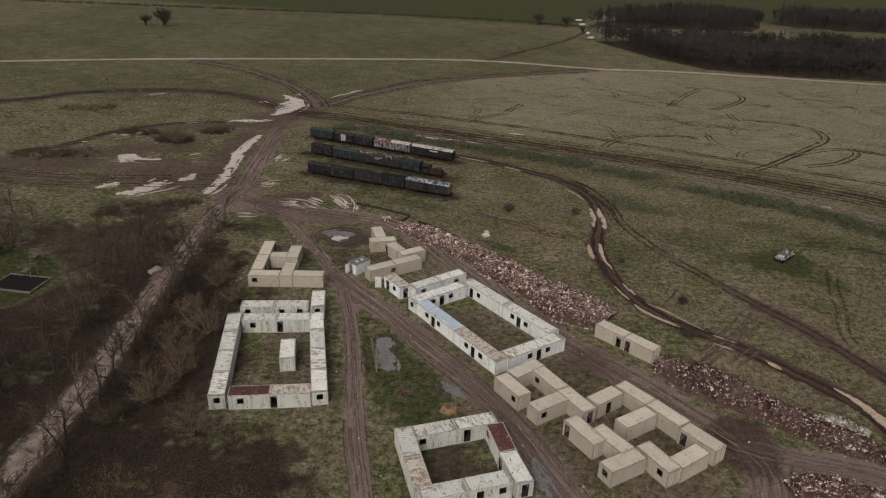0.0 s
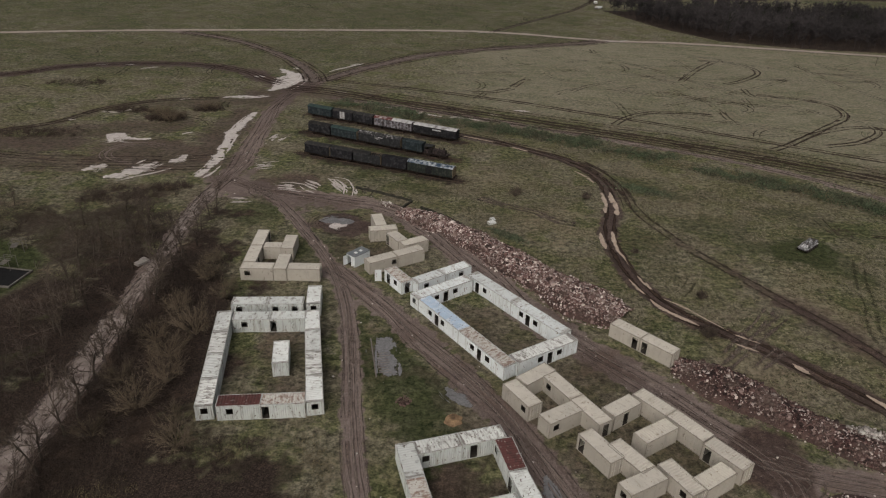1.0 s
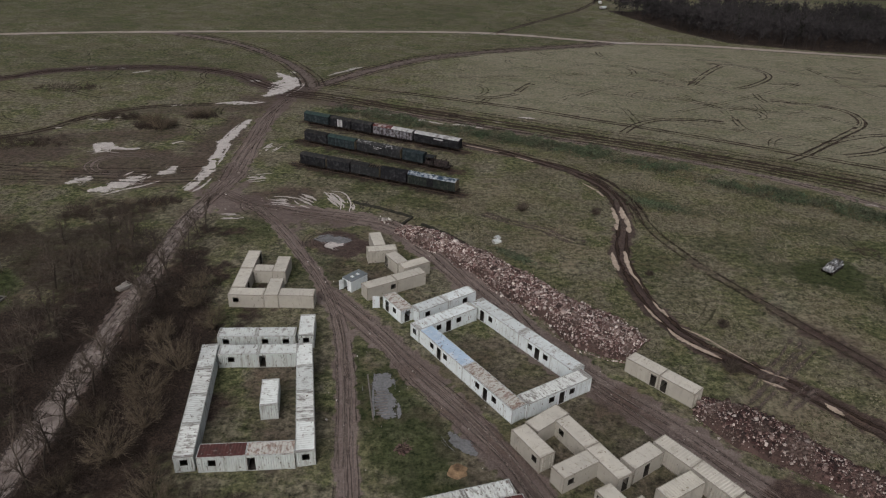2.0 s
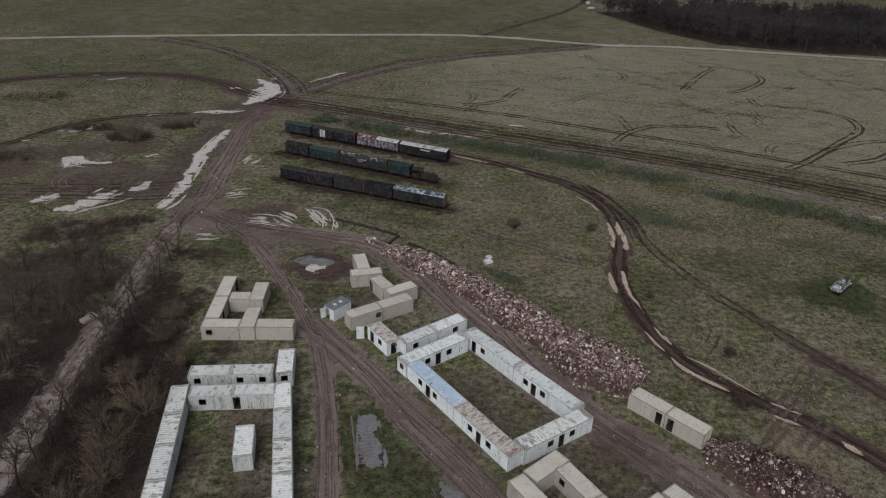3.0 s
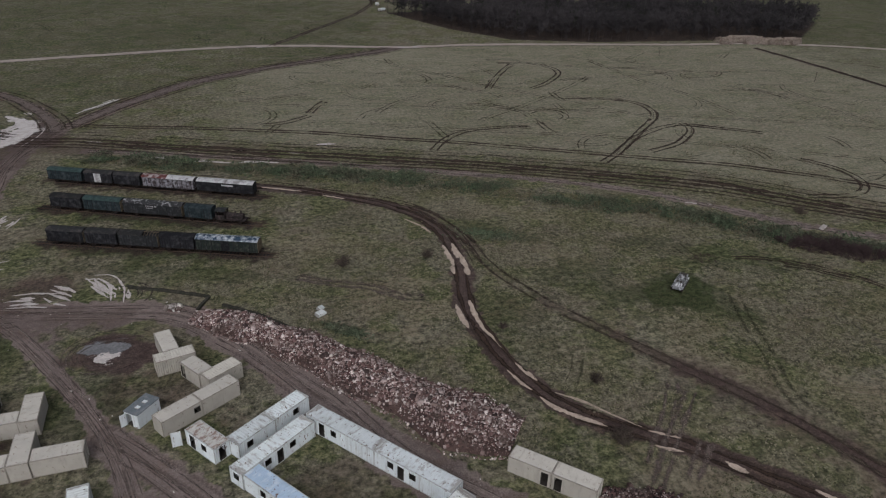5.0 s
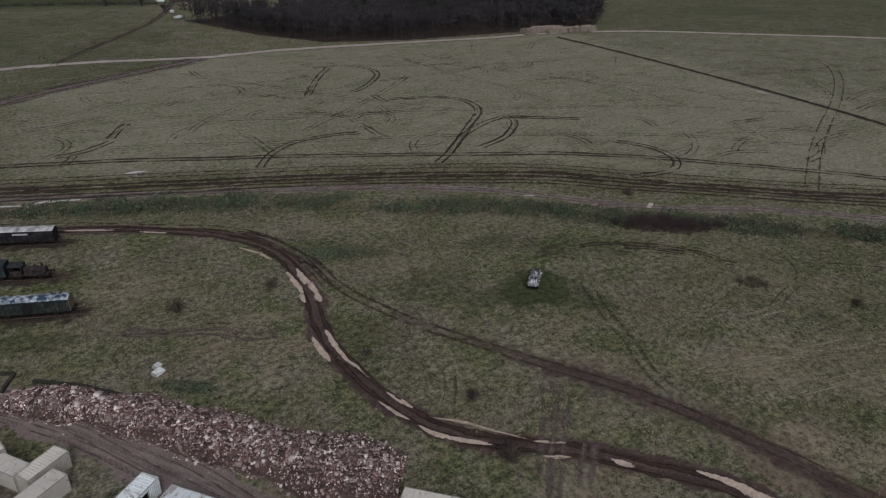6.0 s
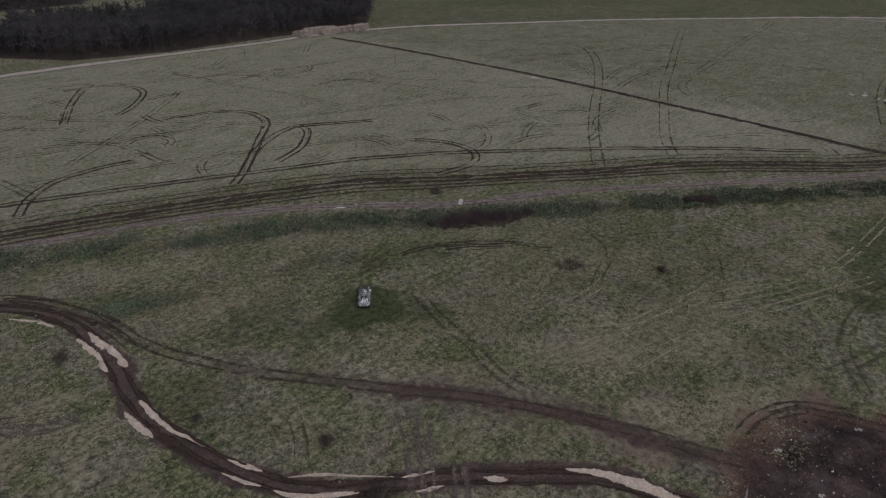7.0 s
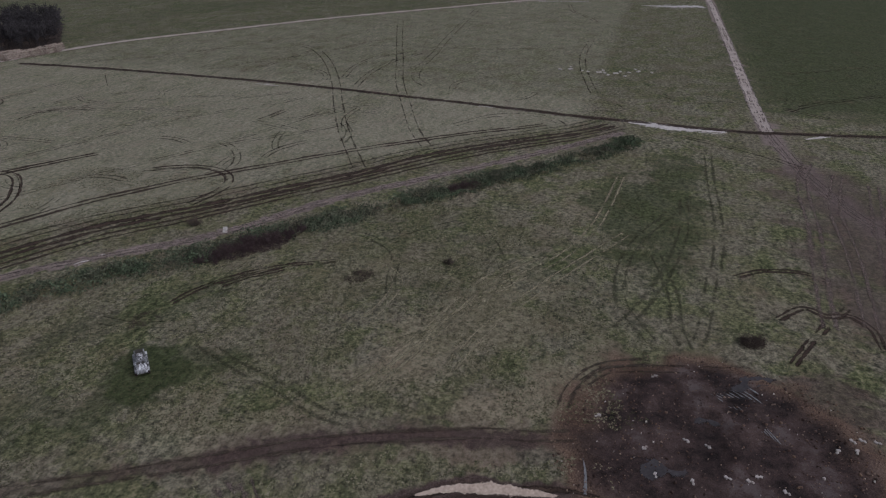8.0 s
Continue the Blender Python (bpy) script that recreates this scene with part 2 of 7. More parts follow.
TRACK_RUBBLE = curve(((-46, 164), (-31.6, 160.2), (-20, 157.5), (-11.6, 153.5), (-3.1, 142.8), (6.2, 127.7), (14.2, 113.2), (21.8, 103.9), (26.6, 98.1),
                      (33.2, 90.6), (38.2, 84), (42.4, 79), (44.6, 74.7), (43, 67), (36, 56), (29, 40), (27, 28)))
TRACK_EAST = curve(((42, 79), (47, 76.5), (53.3, 75), (60.6, 73), (67, 70.5)))
TRACK_WET = curve(((-24, 224), (2.9, 210.7), (12.7, 205.7), (21.8, 199.5), (30.6, 192.9), (36.3, 185.3), (39.3, 176.7), (39.6, 167), (38.5, 158), (36, 150),
                   (34.6, 142.5), (34.8, 134.5), (36.2, 126), (38.5, 118.5), (43, 111.8), (48.5, 107.2), (53.5, 103), (58.5, 97.5), (62.8, 92.5), (65.6, 88), (67.2, 81), (68.3, 75), (68.6, 69)), 1.0)
TRACK_TURN = curve(((33, 190.5), (38.1, 184.8), (42.9, 170.6), (44, 156.6), (48.7, 143.9), (55.5, 132), (62, 119.8), (68.5, 108.5), (72.8, 97.5), (75.6, 87), (77.3, 78), (79.5, 73.5)))
TRACK_LINE = curve(((-58, 262), (-38, 256.5), (-11, 244.4), (30, 227.3), (71.6, 210), (111, 189), (132, 171), (160, 147), (189, 123), (213.4, 94.3), (227, 82)))
TRACK_UPPER = curve(((-50, 272), (4, 256.5), (48, 236.6), (91.7, 215.9), (132.6, 192.8), (160, 170), (190, 140), (222, 98)))
TRACK_HEDGE = curve(((-40, 247), (-10, 236), (30, 219), (72, 199), (93, 186), (107, 172), (123, 155.6), (147, 139.8), (171, 118.3), (200, 92.5), (218, 77.7)))
TRACK_LEFT = curve(((-260, 225), (-169, 262), (-150, 279), (-122, 288), (-100.5, 288.9), (-80.5, 281), (-68.8, 269.5), (-58, 262)))
TRACK_BOG = curve(((-190, 186), (-140, 182), (-110, 178), (-85, 178), (-66, 180), (-58, 182)))
TRACK_DITCH = curve(((250.9, 338), (252, 306), (251.5, 262), (250, 230), (248, 203), (245.5, 180), (241, 147), (238, 125), (233.5, 97), (231.7, 78), (229.1, 44), (230.7, 28), (234.6, 1.6), (246, -60)))
TRACK_CROSS = curve(((700, 45), (540, 38), (375, 36.2), (279.5, 35.8), (228.2, 34.8), (204.4, 31.8), (182.8, 27.4), (159.8, 18.4), (130, 0)))
TRACK_NORTH = curve(((20, 383), (50, 430), (84, 486), (110, 560)))



def outward(first, step, far, grow):
    out, v = [], first
    while v < far:
        step *= grow
        v += step
        out.append(v)
    return np.array(out)


gx = np.concatenate([-outward(115, 0.5, 4200, 1.06)[::-1], np.arange(-115, 150, 0.5), np.arange(150, 262, 0.9), outward(262, 0.9, 4200, 1.05)])
gy = np.concatenate([-outward(-60, 0.5, 1500, 1.12)[::-1], np.arange(60, 235, 0.5), np.arange(235, 395, 0.9), outward(395, 0.9, 4200, 1.06)])
X, Y = (a.ravel() for a in np.meshgrid(gx, gy))
rough1, rough2, rough3 = vnoise(X * 0.9, Y * 0.9, 2), vnoise(X * 0.18, Y * 0.18, 3), vnoise(X * 0.03 + 40, Y * 0.03, 3)
mud, packed, rut, lush, litter, pale, burnt, straw = (np.zeros(X.shape) for _ in range(8))
Z = (rough2 - 0.5) * 0.25 + (rough1 - 0.5) * 0.12
level = np.zeros(X.shape)


def lay(line, half, into, strength=1.0, gauge=0.0, rut_depth=0.7, edge=1.6, ruts=(0.0,)):
    """Wears a track into the sheet: a band of bare earth, and a pair of wheel ruts about each of the given offsets."""
    side, along = aside(X, Y, line, half + edge + 4)
    wob = (vnoise(along * 0.12, side * 0 + half, 2) - 0.5) * 1.2
    gap = np.abs(side) + (rough1 - 0.5) * edge * 1.6 + (rough2 - 0.5) * edge
    band = (1 - step01(gap, half - edge * 0.5, half + edge * 0.5)) * strength
    np.maximum(into, band, out=into)
    np.maximum(level, band, out=level)
    if gauge:
        for o in ruts:
            for s in (-gauge, gauge):
                d = np.abs(side - s - o - wob * 0.5)
                groove = (1 - step01(d, 0.15, 0.6)) * rut_depth * np.clip(0.35 + rough2, 0, 1)
                groove[np.abs(side) > half + 3.9] = 0
                np.maximum(rut, groove, out=rut)


lay(ROAD_WOOD[:85], 2.0, packed, 1.0, 0.9, 0.5, 1.2)
lay(ROAD_WOOD[80:], 3.0, packed, 1.0, 1.1, 0.5, 1.6, (-1.4, 1.2))
lay(ROAD_SOUTH, 2.3, packed, 1.0, 0.9, 0.5, 1.2)
lay(ROAD_FORK, 2.2, packed, 0.8, 0.9, 0.4)
lay(TRACK_BACK, 2.2, mud, 0.5, 0.9, 0.7, 2.2)
lay(ROAD_FORK, 4.5, mud, 0.42, 0, 0, 3.0)
lay(ROAD_WOOD[110:], 5.0, mud, 0.34, 0, 0, 4.0)
lay(ROAD_FAR, 2.2, packed, 1.0, 0, 0, 0.8)
lay(TRACK_SOUTH, 1.5, packed, 1.0, 0.95, 0.4, 0.9)
lay(TRACK_MIDDLE, 2.6, packed, 1.0, 1.0, 0.6, 1.4, (-0.8, 0.9))
lay(TRACK_RUBBLE, 3.4, packed, 1.0, 1.0, 0.6, 1.6, (-1.2, 1.0))
lay(TRACK_EAST, 2.6, packed, 0.9, 1.0, 0.5, 1.6)
lay(TRACK_WET, 2.0, mud, 1.0, 1.0, 1.0, 1.1)
lay(TRACK_TURN, 1.1, mud, 0.3, 0, 0, 1.8)
lay(TRACK_TURN[:16], 1.6, mud, 0.6, 0, 0, 1.6)
lay(TRACK_TURN[-50:], 1.2, mud, 0.46, 0, 0, 1.6)
lay(TRACK_TURN[-40:], 1.5, mud, 0.6, 0, 0, 1.7)
lay(TRACK_TURN[-32:], 1.9, mud, 0.74, 0.9, 0.5, 1.8)
lay(TRACK_TURN[-30:], 4.5, mud, 0.4, 0, 0, 4.0)
lay(TRACK_LINE, 6.5, mud, 0.24, 0, 0, 3.0)
lay(TRACK_UPPER, 1.3, mud, 0.25, 0, 0, 1.8)
lay(TRACK_HEDGE, 1.7, packed, 0.75, 0.9, 0.5, 1.4)
lay(TRACK_LEFT, 4.6, mud, 0.8, 1.0, 0.7, 3.5)
lay(TRACK_BOG, 7.5, mud, 0.45, 1.0, 0.7, 6.0, (-4, 0, 3))
lay(TRACK_DITCH, 1.5, mud, 0.75, 0.9, 0.9, 1.2)
lay(TRACK_CROSS, 2.6, packed, 0.9, 1.0, 0.5, 1.2)
lay(TRACK_NORTH, 1.6, mud, 0.6, 0.9, 0.8, 1.5)


def patch(cx, cy, rx, ry, into, strength=1.0, turn=0.0, ragged=0.5):
    c, s = math.cos(radians(turn)), math.sin(radians(turn))
    u, v = ((X - cx) * c + (Y - cy) * s) / rx, ((Y - cy) * c - (X - cx) * s) / ry
    r = np.hypot(u, v) + (rough2 - 0.5) * ragged * 2 + (rough1 - 0.5) * ragged
    np.maximum(into, (1 - step01(r, 0.7, 1.15)) * strength, out=into)


# churned junctions and bare yards
for row in ((-53, 170, 8, 9, 0.35, 0), (-34, 158, 16, 6, 0.42, -12), (-56, 264, 9, 17, 0.85, 15), (-23, 146.5, 8, 5.5, 0.8, -20),
            (-78, 186, 22, 14, 0.6, 0), (-98, 205, 24, 8, 0.55, 15), (-84, 235, 26, 7, 0.5, 10), (-120, 190, 30, 8, 0.6, 5), (-64, 245, 12, 14, 0.6, 0), (-66, 205, 8, 26, 0.6, 0), (-42, 168, 12, 6, 0.6, 0), (-45, 250, 14, 6, 0.5, -25), (42, 78, 7, 7, 0.8, 0)):
    patch(*row[:4], mud, row[4], row[5])
# the burnt, dug-over ground round the eastern heap
spread = 1 - step01(np.hypot(X - 80.5, Y - 57) / 20.5 + (rough2 - 0.5) * 0.35, 0.72, 1.16)
np.maximum(burnt, spread, out=burnt)
patch(80, 57, 24, 22, mud, 0.3, 0, 0.7)
patch(92, 41, 14, 10, mud, 0.6, 40, 0.9)
# dry, bleached grass
for row in ((100, 97, 24, 13, 0.75, -25), (84, 84, 18, 7, 0.9, -35), (69, 128, 9, 5, 0.6, -30), (120, 112, 18, 8, 0.5, -40), (68, 117, 10, 5, 0.7, -50), (150, 86, 22, 8, 0.5, -10), (50, 96, 8, 5, 0.6, -45), (22, 150, 14, 8, 0.75, -40), (18, 173, 13, 6, 0.55, -20), (56, 182, 16, 5, 0.6, -30), (44, 128, 8, 5, 0.5, -50), (58, 160, 12, 5, 0.5, -40)):
    patch(*row[:4], straw, row[4], row[5], 0.9)
# leaf litter under the wood and scrub, its brown darkened for the shade there
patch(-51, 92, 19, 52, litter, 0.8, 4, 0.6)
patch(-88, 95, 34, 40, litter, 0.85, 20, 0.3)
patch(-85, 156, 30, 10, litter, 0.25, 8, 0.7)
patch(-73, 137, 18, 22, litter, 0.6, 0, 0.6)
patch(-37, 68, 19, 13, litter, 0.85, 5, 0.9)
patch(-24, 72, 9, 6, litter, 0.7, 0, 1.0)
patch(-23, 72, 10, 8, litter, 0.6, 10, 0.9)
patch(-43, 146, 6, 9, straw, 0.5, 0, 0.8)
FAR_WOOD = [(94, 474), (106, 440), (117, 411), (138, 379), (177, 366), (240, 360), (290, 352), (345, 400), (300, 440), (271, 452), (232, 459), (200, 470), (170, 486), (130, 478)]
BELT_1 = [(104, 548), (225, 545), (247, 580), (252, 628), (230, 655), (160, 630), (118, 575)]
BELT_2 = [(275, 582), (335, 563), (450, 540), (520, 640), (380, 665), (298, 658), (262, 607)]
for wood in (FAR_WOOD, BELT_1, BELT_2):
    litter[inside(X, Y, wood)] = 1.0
# sidings under the wagons: the wagons' shade, with dirt, put into the ground colour
for a, b in (((-44.4, 225.7), (2.4, 204.2)), ((-41.1, 208.0), (0.3, 188.8)), ((-38.7, 189.6), (1.3, 173.8))):
    lay(np.array([a, b]), 2.6, litter, 0.75, 0, 0, 2.5)
# lawn of the yard at the wood's edge
lawn = 1 - step01(np.hypot((X + 91) / 17, (Y - 119) / 15) + (rough2 - 0.5) * 0.3, 0.8, 1.05)
litter *= 1 - lawn
np.maximum(lush, lawn, out=lush)
# dry pale grass of the big field beyond the hedge
rising = TRACK_LINE[np.r_[True, np.diff(TRACK_LINE[:, 0]) > 0] & (TRACK_LINE[:, 0] < 229)]
field_low = np.interp(X, rising[:, 0], rising[:, 1])
far_order = np.argsort(ROAD_FAR[:, 0])
field_high = np.interp(X, ROAD_FAR[far_order, 0], ROAD_FAR[far_order, 1])
road_y = np.interp(X, *ROAD_WOOD[np.nonzero(ROAD_WOOD[:, 1] > 262)[0]].T, left=262, right=400)
pale = (1 - step01(Y - road_y, -8, 2)) * step01(Y - field_low, 2, 14) * (1 - step01(Y - field_high, -8, 0)) * step01(X, -30, 20) * (1 - 0.3 * step01(X, 250, 280)) * (1 - step01(X, 520, 600)) * step01(Y, 30, 60) * (0.55 + 0.6 * rough3)
for row in ((-25.5, 94, 7, 9, 0.4, 10), (7, 107, 10, 5, 0.22, 126), (3.5, 71.5, 4.5, 4.5, 0.6, 0), (24, 97.5, 7, 4, 0.55, 120), (-33, 126, 5, 6, 0.4, 0), (28, 78, 6, 6, 0.35, 0)):
    patch(*row[:4], mud, row[4], row[5], 0.8)
patch(-52, 168, 9, 8, packed, 0.7, 0, 0.8)
patch(-33, 158, 14, 5, packed, 0.7, -12, 0.9)
patch(152, 23, 58, 15, packed, 0.36, 4, 0.6)
patch(150, 20, 62, 19, mud, 0.55, 4, 0.6)
# trodden ground between the containers
patch(16, 90, 34, 17, mud, 0.4, 126, 0.7)
patch(-25, 95, 9, 12, mud, 0.42, 0, 0.9)
patch(-14, 131, 9, 10, mud, 0.42, 30, 0.9)
# greener grass
for row in ((74, 139, 8, 6.5, 0.95, 20), (79, 134, 9, 5, 0.6, -60), (66, 141, 9, 4, 0.6, 20), (158, 68, 30, 14, 0.75, 0), (185, 62, 16, 9, 0.7, 0), (128, 84, 12, 6, 0.5, -30), (92, 150, 22, 6, 0.5, -35), (-98, 124, 13, 11, 1.0, 10), (-6, 92, 6, 24, 0.85, 20), (-42, 150, 6, 8, 0.7, 0), (40, 137, 8, 14, 0.4, 0),
            (60, 150, 10, 9, 0.5, 0), (120, 100, 40, 25, 0.35, 40), (-26, 133, 7, 10, 0.6, 20), (28, 96, 5, 5, 0.5, 0), (50, 172, 14, 5, 0.5, -30)):
    patch(*row[:4], lush, row[4], row[5])
np.maximum(lush, step01(Y - road_y, 0, 10) * step01(X, -320, -260) * (1 - step01(X, 60, 110)) * (0.2 + 0.45 * rough3), out=lush)
for row in ((-20, 199, 24, 6, 0.75, -24), (-18, 181, 24, 6, 0.7, -22), (-16, 171, 20, 4, 0.5, -22), (-20, 217, 24, 5, 0.6, -24), (20, 186, 10, 6, 0.35, 0)):
    patch(*row[:4], lush, row[4], row[5])
# the dark green farmland past the far road and hedge
np.maximum(lush, step01(Y + 0.25 * X - 110 * step01(X, 80, 140), 540, 580) * 1.0, out=lush)
np.maximum(lush, step01(X, 250, 260) * step01(Y - field_high, 0, 6) * (0.3 + 0.4 * rough3), out=lush)
np.maximum(lush, step01(X + (rough2 - 0.5) * 24, 236, 268) * (0.32 + 0.5 * (1 - step01(Y, 20, 50))), out=lush)
bare = np.maximum(np.maximum(mud, packed), litter * 0.6)
Z *= 1 - 0.7 * bare
Z -= rut * 0.10 + mud * 0.04
Z *= step01(900 - np.hypot(X, Y - 150), 0, 300) * 0.9 + 0.1
Z = np.minimum(Z, 0.12) - 0.1
dump = 1 - step01(np.hypot((X - 86) / 17, (Y - 55) / 20), 0.5, 1.0)
Z += dump * np.clip(vnoise(X * 0.22, Y * 0.22, 3) - 0.4, 0, 1) * 2.6

ground_mesh = bpy.data.meshes.new("ground")
nx, ny = len(gx), len(gy)
ground_mesh.vertices.add(nx * ny)
ground_mesh.vertices.foreach_set("co", np.column_stack([X, Y, Z]).astype(np.float32).ravel())
corner = (np.arange(ny - 1)[:, None] * nx + np.arange(nx - 1)[None]).ravel()
quads = np.column_stack([corner, corner + 1, corner + 1 + nx, corner + nx]).astype(np.int32)
ground_mesh.loops.add(quads.size)
ground_mesh.loops.foreach_set("vertex_index", quads.ravel())
ground_mesh.polygons.add(len(quads))
ground_mesh.polygons.foreach_set("loop_start", np.arange(0, quads.size, 4, dtype=np.int32))
ground_mesh.update(calc_edges=True)
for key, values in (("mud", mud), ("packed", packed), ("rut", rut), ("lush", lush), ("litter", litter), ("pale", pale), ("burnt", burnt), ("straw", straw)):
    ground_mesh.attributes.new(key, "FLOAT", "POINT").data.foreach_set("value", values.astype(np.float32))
ground_mesh.shade_smooth()


def ground_material():
    m = bpy.data.materials.new("winter_grassland")
    m.use_nodes = True
    n, l = m.node_tree.nodes, m.node_tree.links
    b = n["Principled BSDF"]
    b.inputs["Specular IOR Level"].default_value = 0.12
    geo = n.new("ShaderNodeNewGeometry")

    def noise_of(scale, detail=4, rough=0.6, stretch=None, at=(0, 0, 0)):
        t = n.new("ShaderNodeTexNoise")
        t.inputs["Scale"].default_value, t.inputs["Detail"].default_value, t.inputs["Roughness"].default_value = scale, detail, rough
        if stretch:
            mp = n.new("ShaderNodeMapping")
            mp.inputs["Scale"].default_value, mp.inputs["Rotation"].default_value, mp.inputs["Location"].default_value = stretch, (0, 0, radians(25)), at
            l.new(geo.outputs["Position"], mp.inputs["Vector"])
            l.new(mp.outputs[0], t.inputs["Vector"])
        else:
            l.new(geo.outputs["Position"], t.inputs["Vector"])
        return t.outputs["Fac"]

    def ramp(source, *stops):
        r = n.new("ShaderNodeValToRGB")
        el = r.color_ramp.elements
        while len(el) < len(stops):
            el.new(0.5)
        for e, (p, c) in zip(el, stops):
            e.position, e.color = p, (*c, 1)
        l.new(source, r.inputs["Fac"])
        return r.outputs["Color"]

    def blend(fac, a, c, kind="MIX"):
        x = n.new("ShaderNodeMixRGB")
        x.blend_type = kind
        for i, v in enumerate((fac, a, c)):
            if isinstance(v, (int, float)):
                x.inputs[i].default_value = v
            elif isinstance(v, tuple):
                x.inputs[i].default_value = (*v, 1)
            else:
                l.new(v, x.inputs[i])
        return x.outputs[0]

    def attr(key, noise, lo=0.35, hi=0.65, w=0.5):
        """The worn share at a place, its edge broken up by fine noise."""
        a = n.new("ShaderNodeAttribute")
        a.attribute_name = key
        o = n.new("ShaderNodeMath")
        o.operation = "MULTIPLY_ADD"
        l.new(noise, o.inputs[0])
        o.inputs[1].default_value = w
        l.new(a.outputs["Fac"], o.inputs[2])
        r = n.new("ShaderNodeMapRange")
        r.inputs["From Min"].default_value, r.inputs["From Max"].default_value = lo + w * 0.5, hi + w * 0.5
        l.new(o.outputs[0], r.inputs["Value"])
        return r.outputs["Result"]

    def add(a, c, wa, wc):
        o1, o2 = n.new("ShaderNodeMath"), n.new("ShaderNodeMath")
        o1.operation, o2.operation = "MULTIPLY", "MULTIPLY_ADD"
        l.new(a, o1.inputs[0])
        o1.inputs[1].default_value = wa
        l.new(c, o2.inputs[0])
        o2.inputs[1].default_value = wc
        l.new(o1.outputs[0], o2.inputs[2])
        return o2.outputs[0]

    broad, mid, grit = noise_of(0.045, 5), noise_of(0.13, 6, 0.65), noise_of(5.0, 4, 0.75)
    tuft = add(noise_of(0.9, 6, 0.7), noise_of(2.6, 4, 0.7), 0.62, 0.38)
    drawn = noise_of(0.35, 6, 0.7, (0.45, 1.5, 1))
    tuft = add(tuft, drawn, 0.86, 0.14)
    fray = add(mid, tuft, 0.5, 0.5)
    grass = ramp(tuft, (0.405, (0.03, 0.029, 0.02)), (0.5, (0.12, 0.112, 0.081)), (0.595, (0.28, 0.252, 0.182)))
    green = ramp(tuft, (0.405, (0.018, 0.023, 0.0105)), (0.5, (0.078, 0.088, 0.039)), (0.605, (0.215, 0.211, 0.112)))
    poor = ramp(tuft, (0.405, (0.043, 0.039, 0.028)), (0.5, (0.133, 0.119, 0.086)), (0.605, (0.24, 0.21, 0.16)))
    colour = blend(ramp(noise_of(0.1, 7, 0.68, (1, 1, 1), (31, 7, 0)), (0.46, (0, 0, 0)), (0.54, (0.95, 0.95, 0.95))), grass, green)
    colour = blend(ramp(noise_of(0.085, 7, 0.66, (1, 1.3, 1), (77, 19, 0)), (0.525, (0, 0, 0)), (0.595, (0.9, 0.9, 0.9))), colour, poor)
    colour = blend(ramp(broad, (0.42, (0, 0, 0)), (0.6, (0.4, 0.4, 0.4))), colour, ramp(tuft, (0.38, (0.05, 0.042, 0.03)), (0.6, (0.2, 0.172, 0.12))))
    dry = ramp(add(tuft, drawn, 0.88, 0.12), (0.36, (0.1, 0.094, 0.066)), (0.5, (0.205, 0.193, 0.142)), (0.62, (0.32, 0.3, 0.232)))
    colour = blend(attr("pale", fray, 0.1, 1.15, 0.8), colour, dry)
    colour = blend(ramp(noise_of(0.07, 7, 0.7, (1, 1.5, 1), (5, 61, 0)), (0.5, (0, 0, 0)), (0.62, (0.4, 0.4, 0.4))), colour, green)
    bleached = ramp(tuft, (0.405, (0.057, 0.051, 0.035)), (0.5, (0.18, 0.153, 0.104)), (0.605, (0.29, 0.252, 0.187)))
    deep = ramp(tuft, (0.4, (0.014, 0.02, 0.008)), (0.6, (0.07, 0.082, 0.036)))
    colour = blend(attr("straw", fray, 0.25, 0.95, 1.1), colour, bleached)
    colour = blend(attr("lush", mid, 0.2, 0.9, 0.9), colour, deep)
    # litter tones lowered to hold shade under scrub and wagons as well
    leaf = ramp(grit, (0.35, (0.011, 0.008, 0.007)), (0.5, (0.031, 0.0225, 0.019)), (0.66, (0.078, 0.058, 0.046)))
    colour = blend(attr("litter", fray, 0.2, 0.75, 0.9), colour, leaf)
    earth = ramp(add(grit, tuft, 0.5, 0.5), (0.38, (0.105, 0.078, 0.069)), (0.5, (0.174, 0.139, 0.128)), (0.62, (0.262, 0.216, 0.2)))
    colour = blend(attr("packed", fray, 0.3, 0.65, 0.5), colour, earth)
    slop = ramp(add(grit, tuft, 0.4, 0.6), (0.38, (0.022, 0.0135, 0.0115)), (0.5, (0.06, 0.041, 0.036)), (0.63, (0.135, 0.1, 0.09)))
    colour = blend(attr("mud", fray, 0.2, 0.75, 1.1), colour, slop)
    colour = blend(attr("rut", tuft, 0.3, 0.8, 0.5), colour, ramp(grit, (0.35, (0.016, 0.011, 0.009)), (0.65, (0.06, 0.042, 0.034))))
    spoil = noise_of(0.16, 7, 0.7, (1, 1, 1), (3, 91, 0))
    ash = ramp(add(spoil, grit, 0.75, 0.25), (0.4, (0.013, 0.0095, 0.0095)), (0.48, (0.036, 0.025, 0.0235)), (0.54, (0.06, 0.041, 0.037)), (0.6, (0.088, 0.07, 0.069)))
    rusty = ramp(add(mid, grit, 0.4, 0.6), (0.4, (0.04, 0.025, 0.019)), (0.5, (0.1, 0.064, 0.046)), (0.6, (0.19, 0.135, 0.1)))
    colour = blend(attr("burnt", fray, 0.02, 0.35, 1.2), colour, rusty)
    colour = blend(attr("burnt", fray, 0.4, 0.95, 1.3), colour, ash)
    l.new(colour, b.inputs["Base Color"])
    gloss = n.new("ShaderNodeMapRange")
    l.new(attr("mud", tuft, 0.3, 0.8, 0.5), gloss.inputs["Value"])
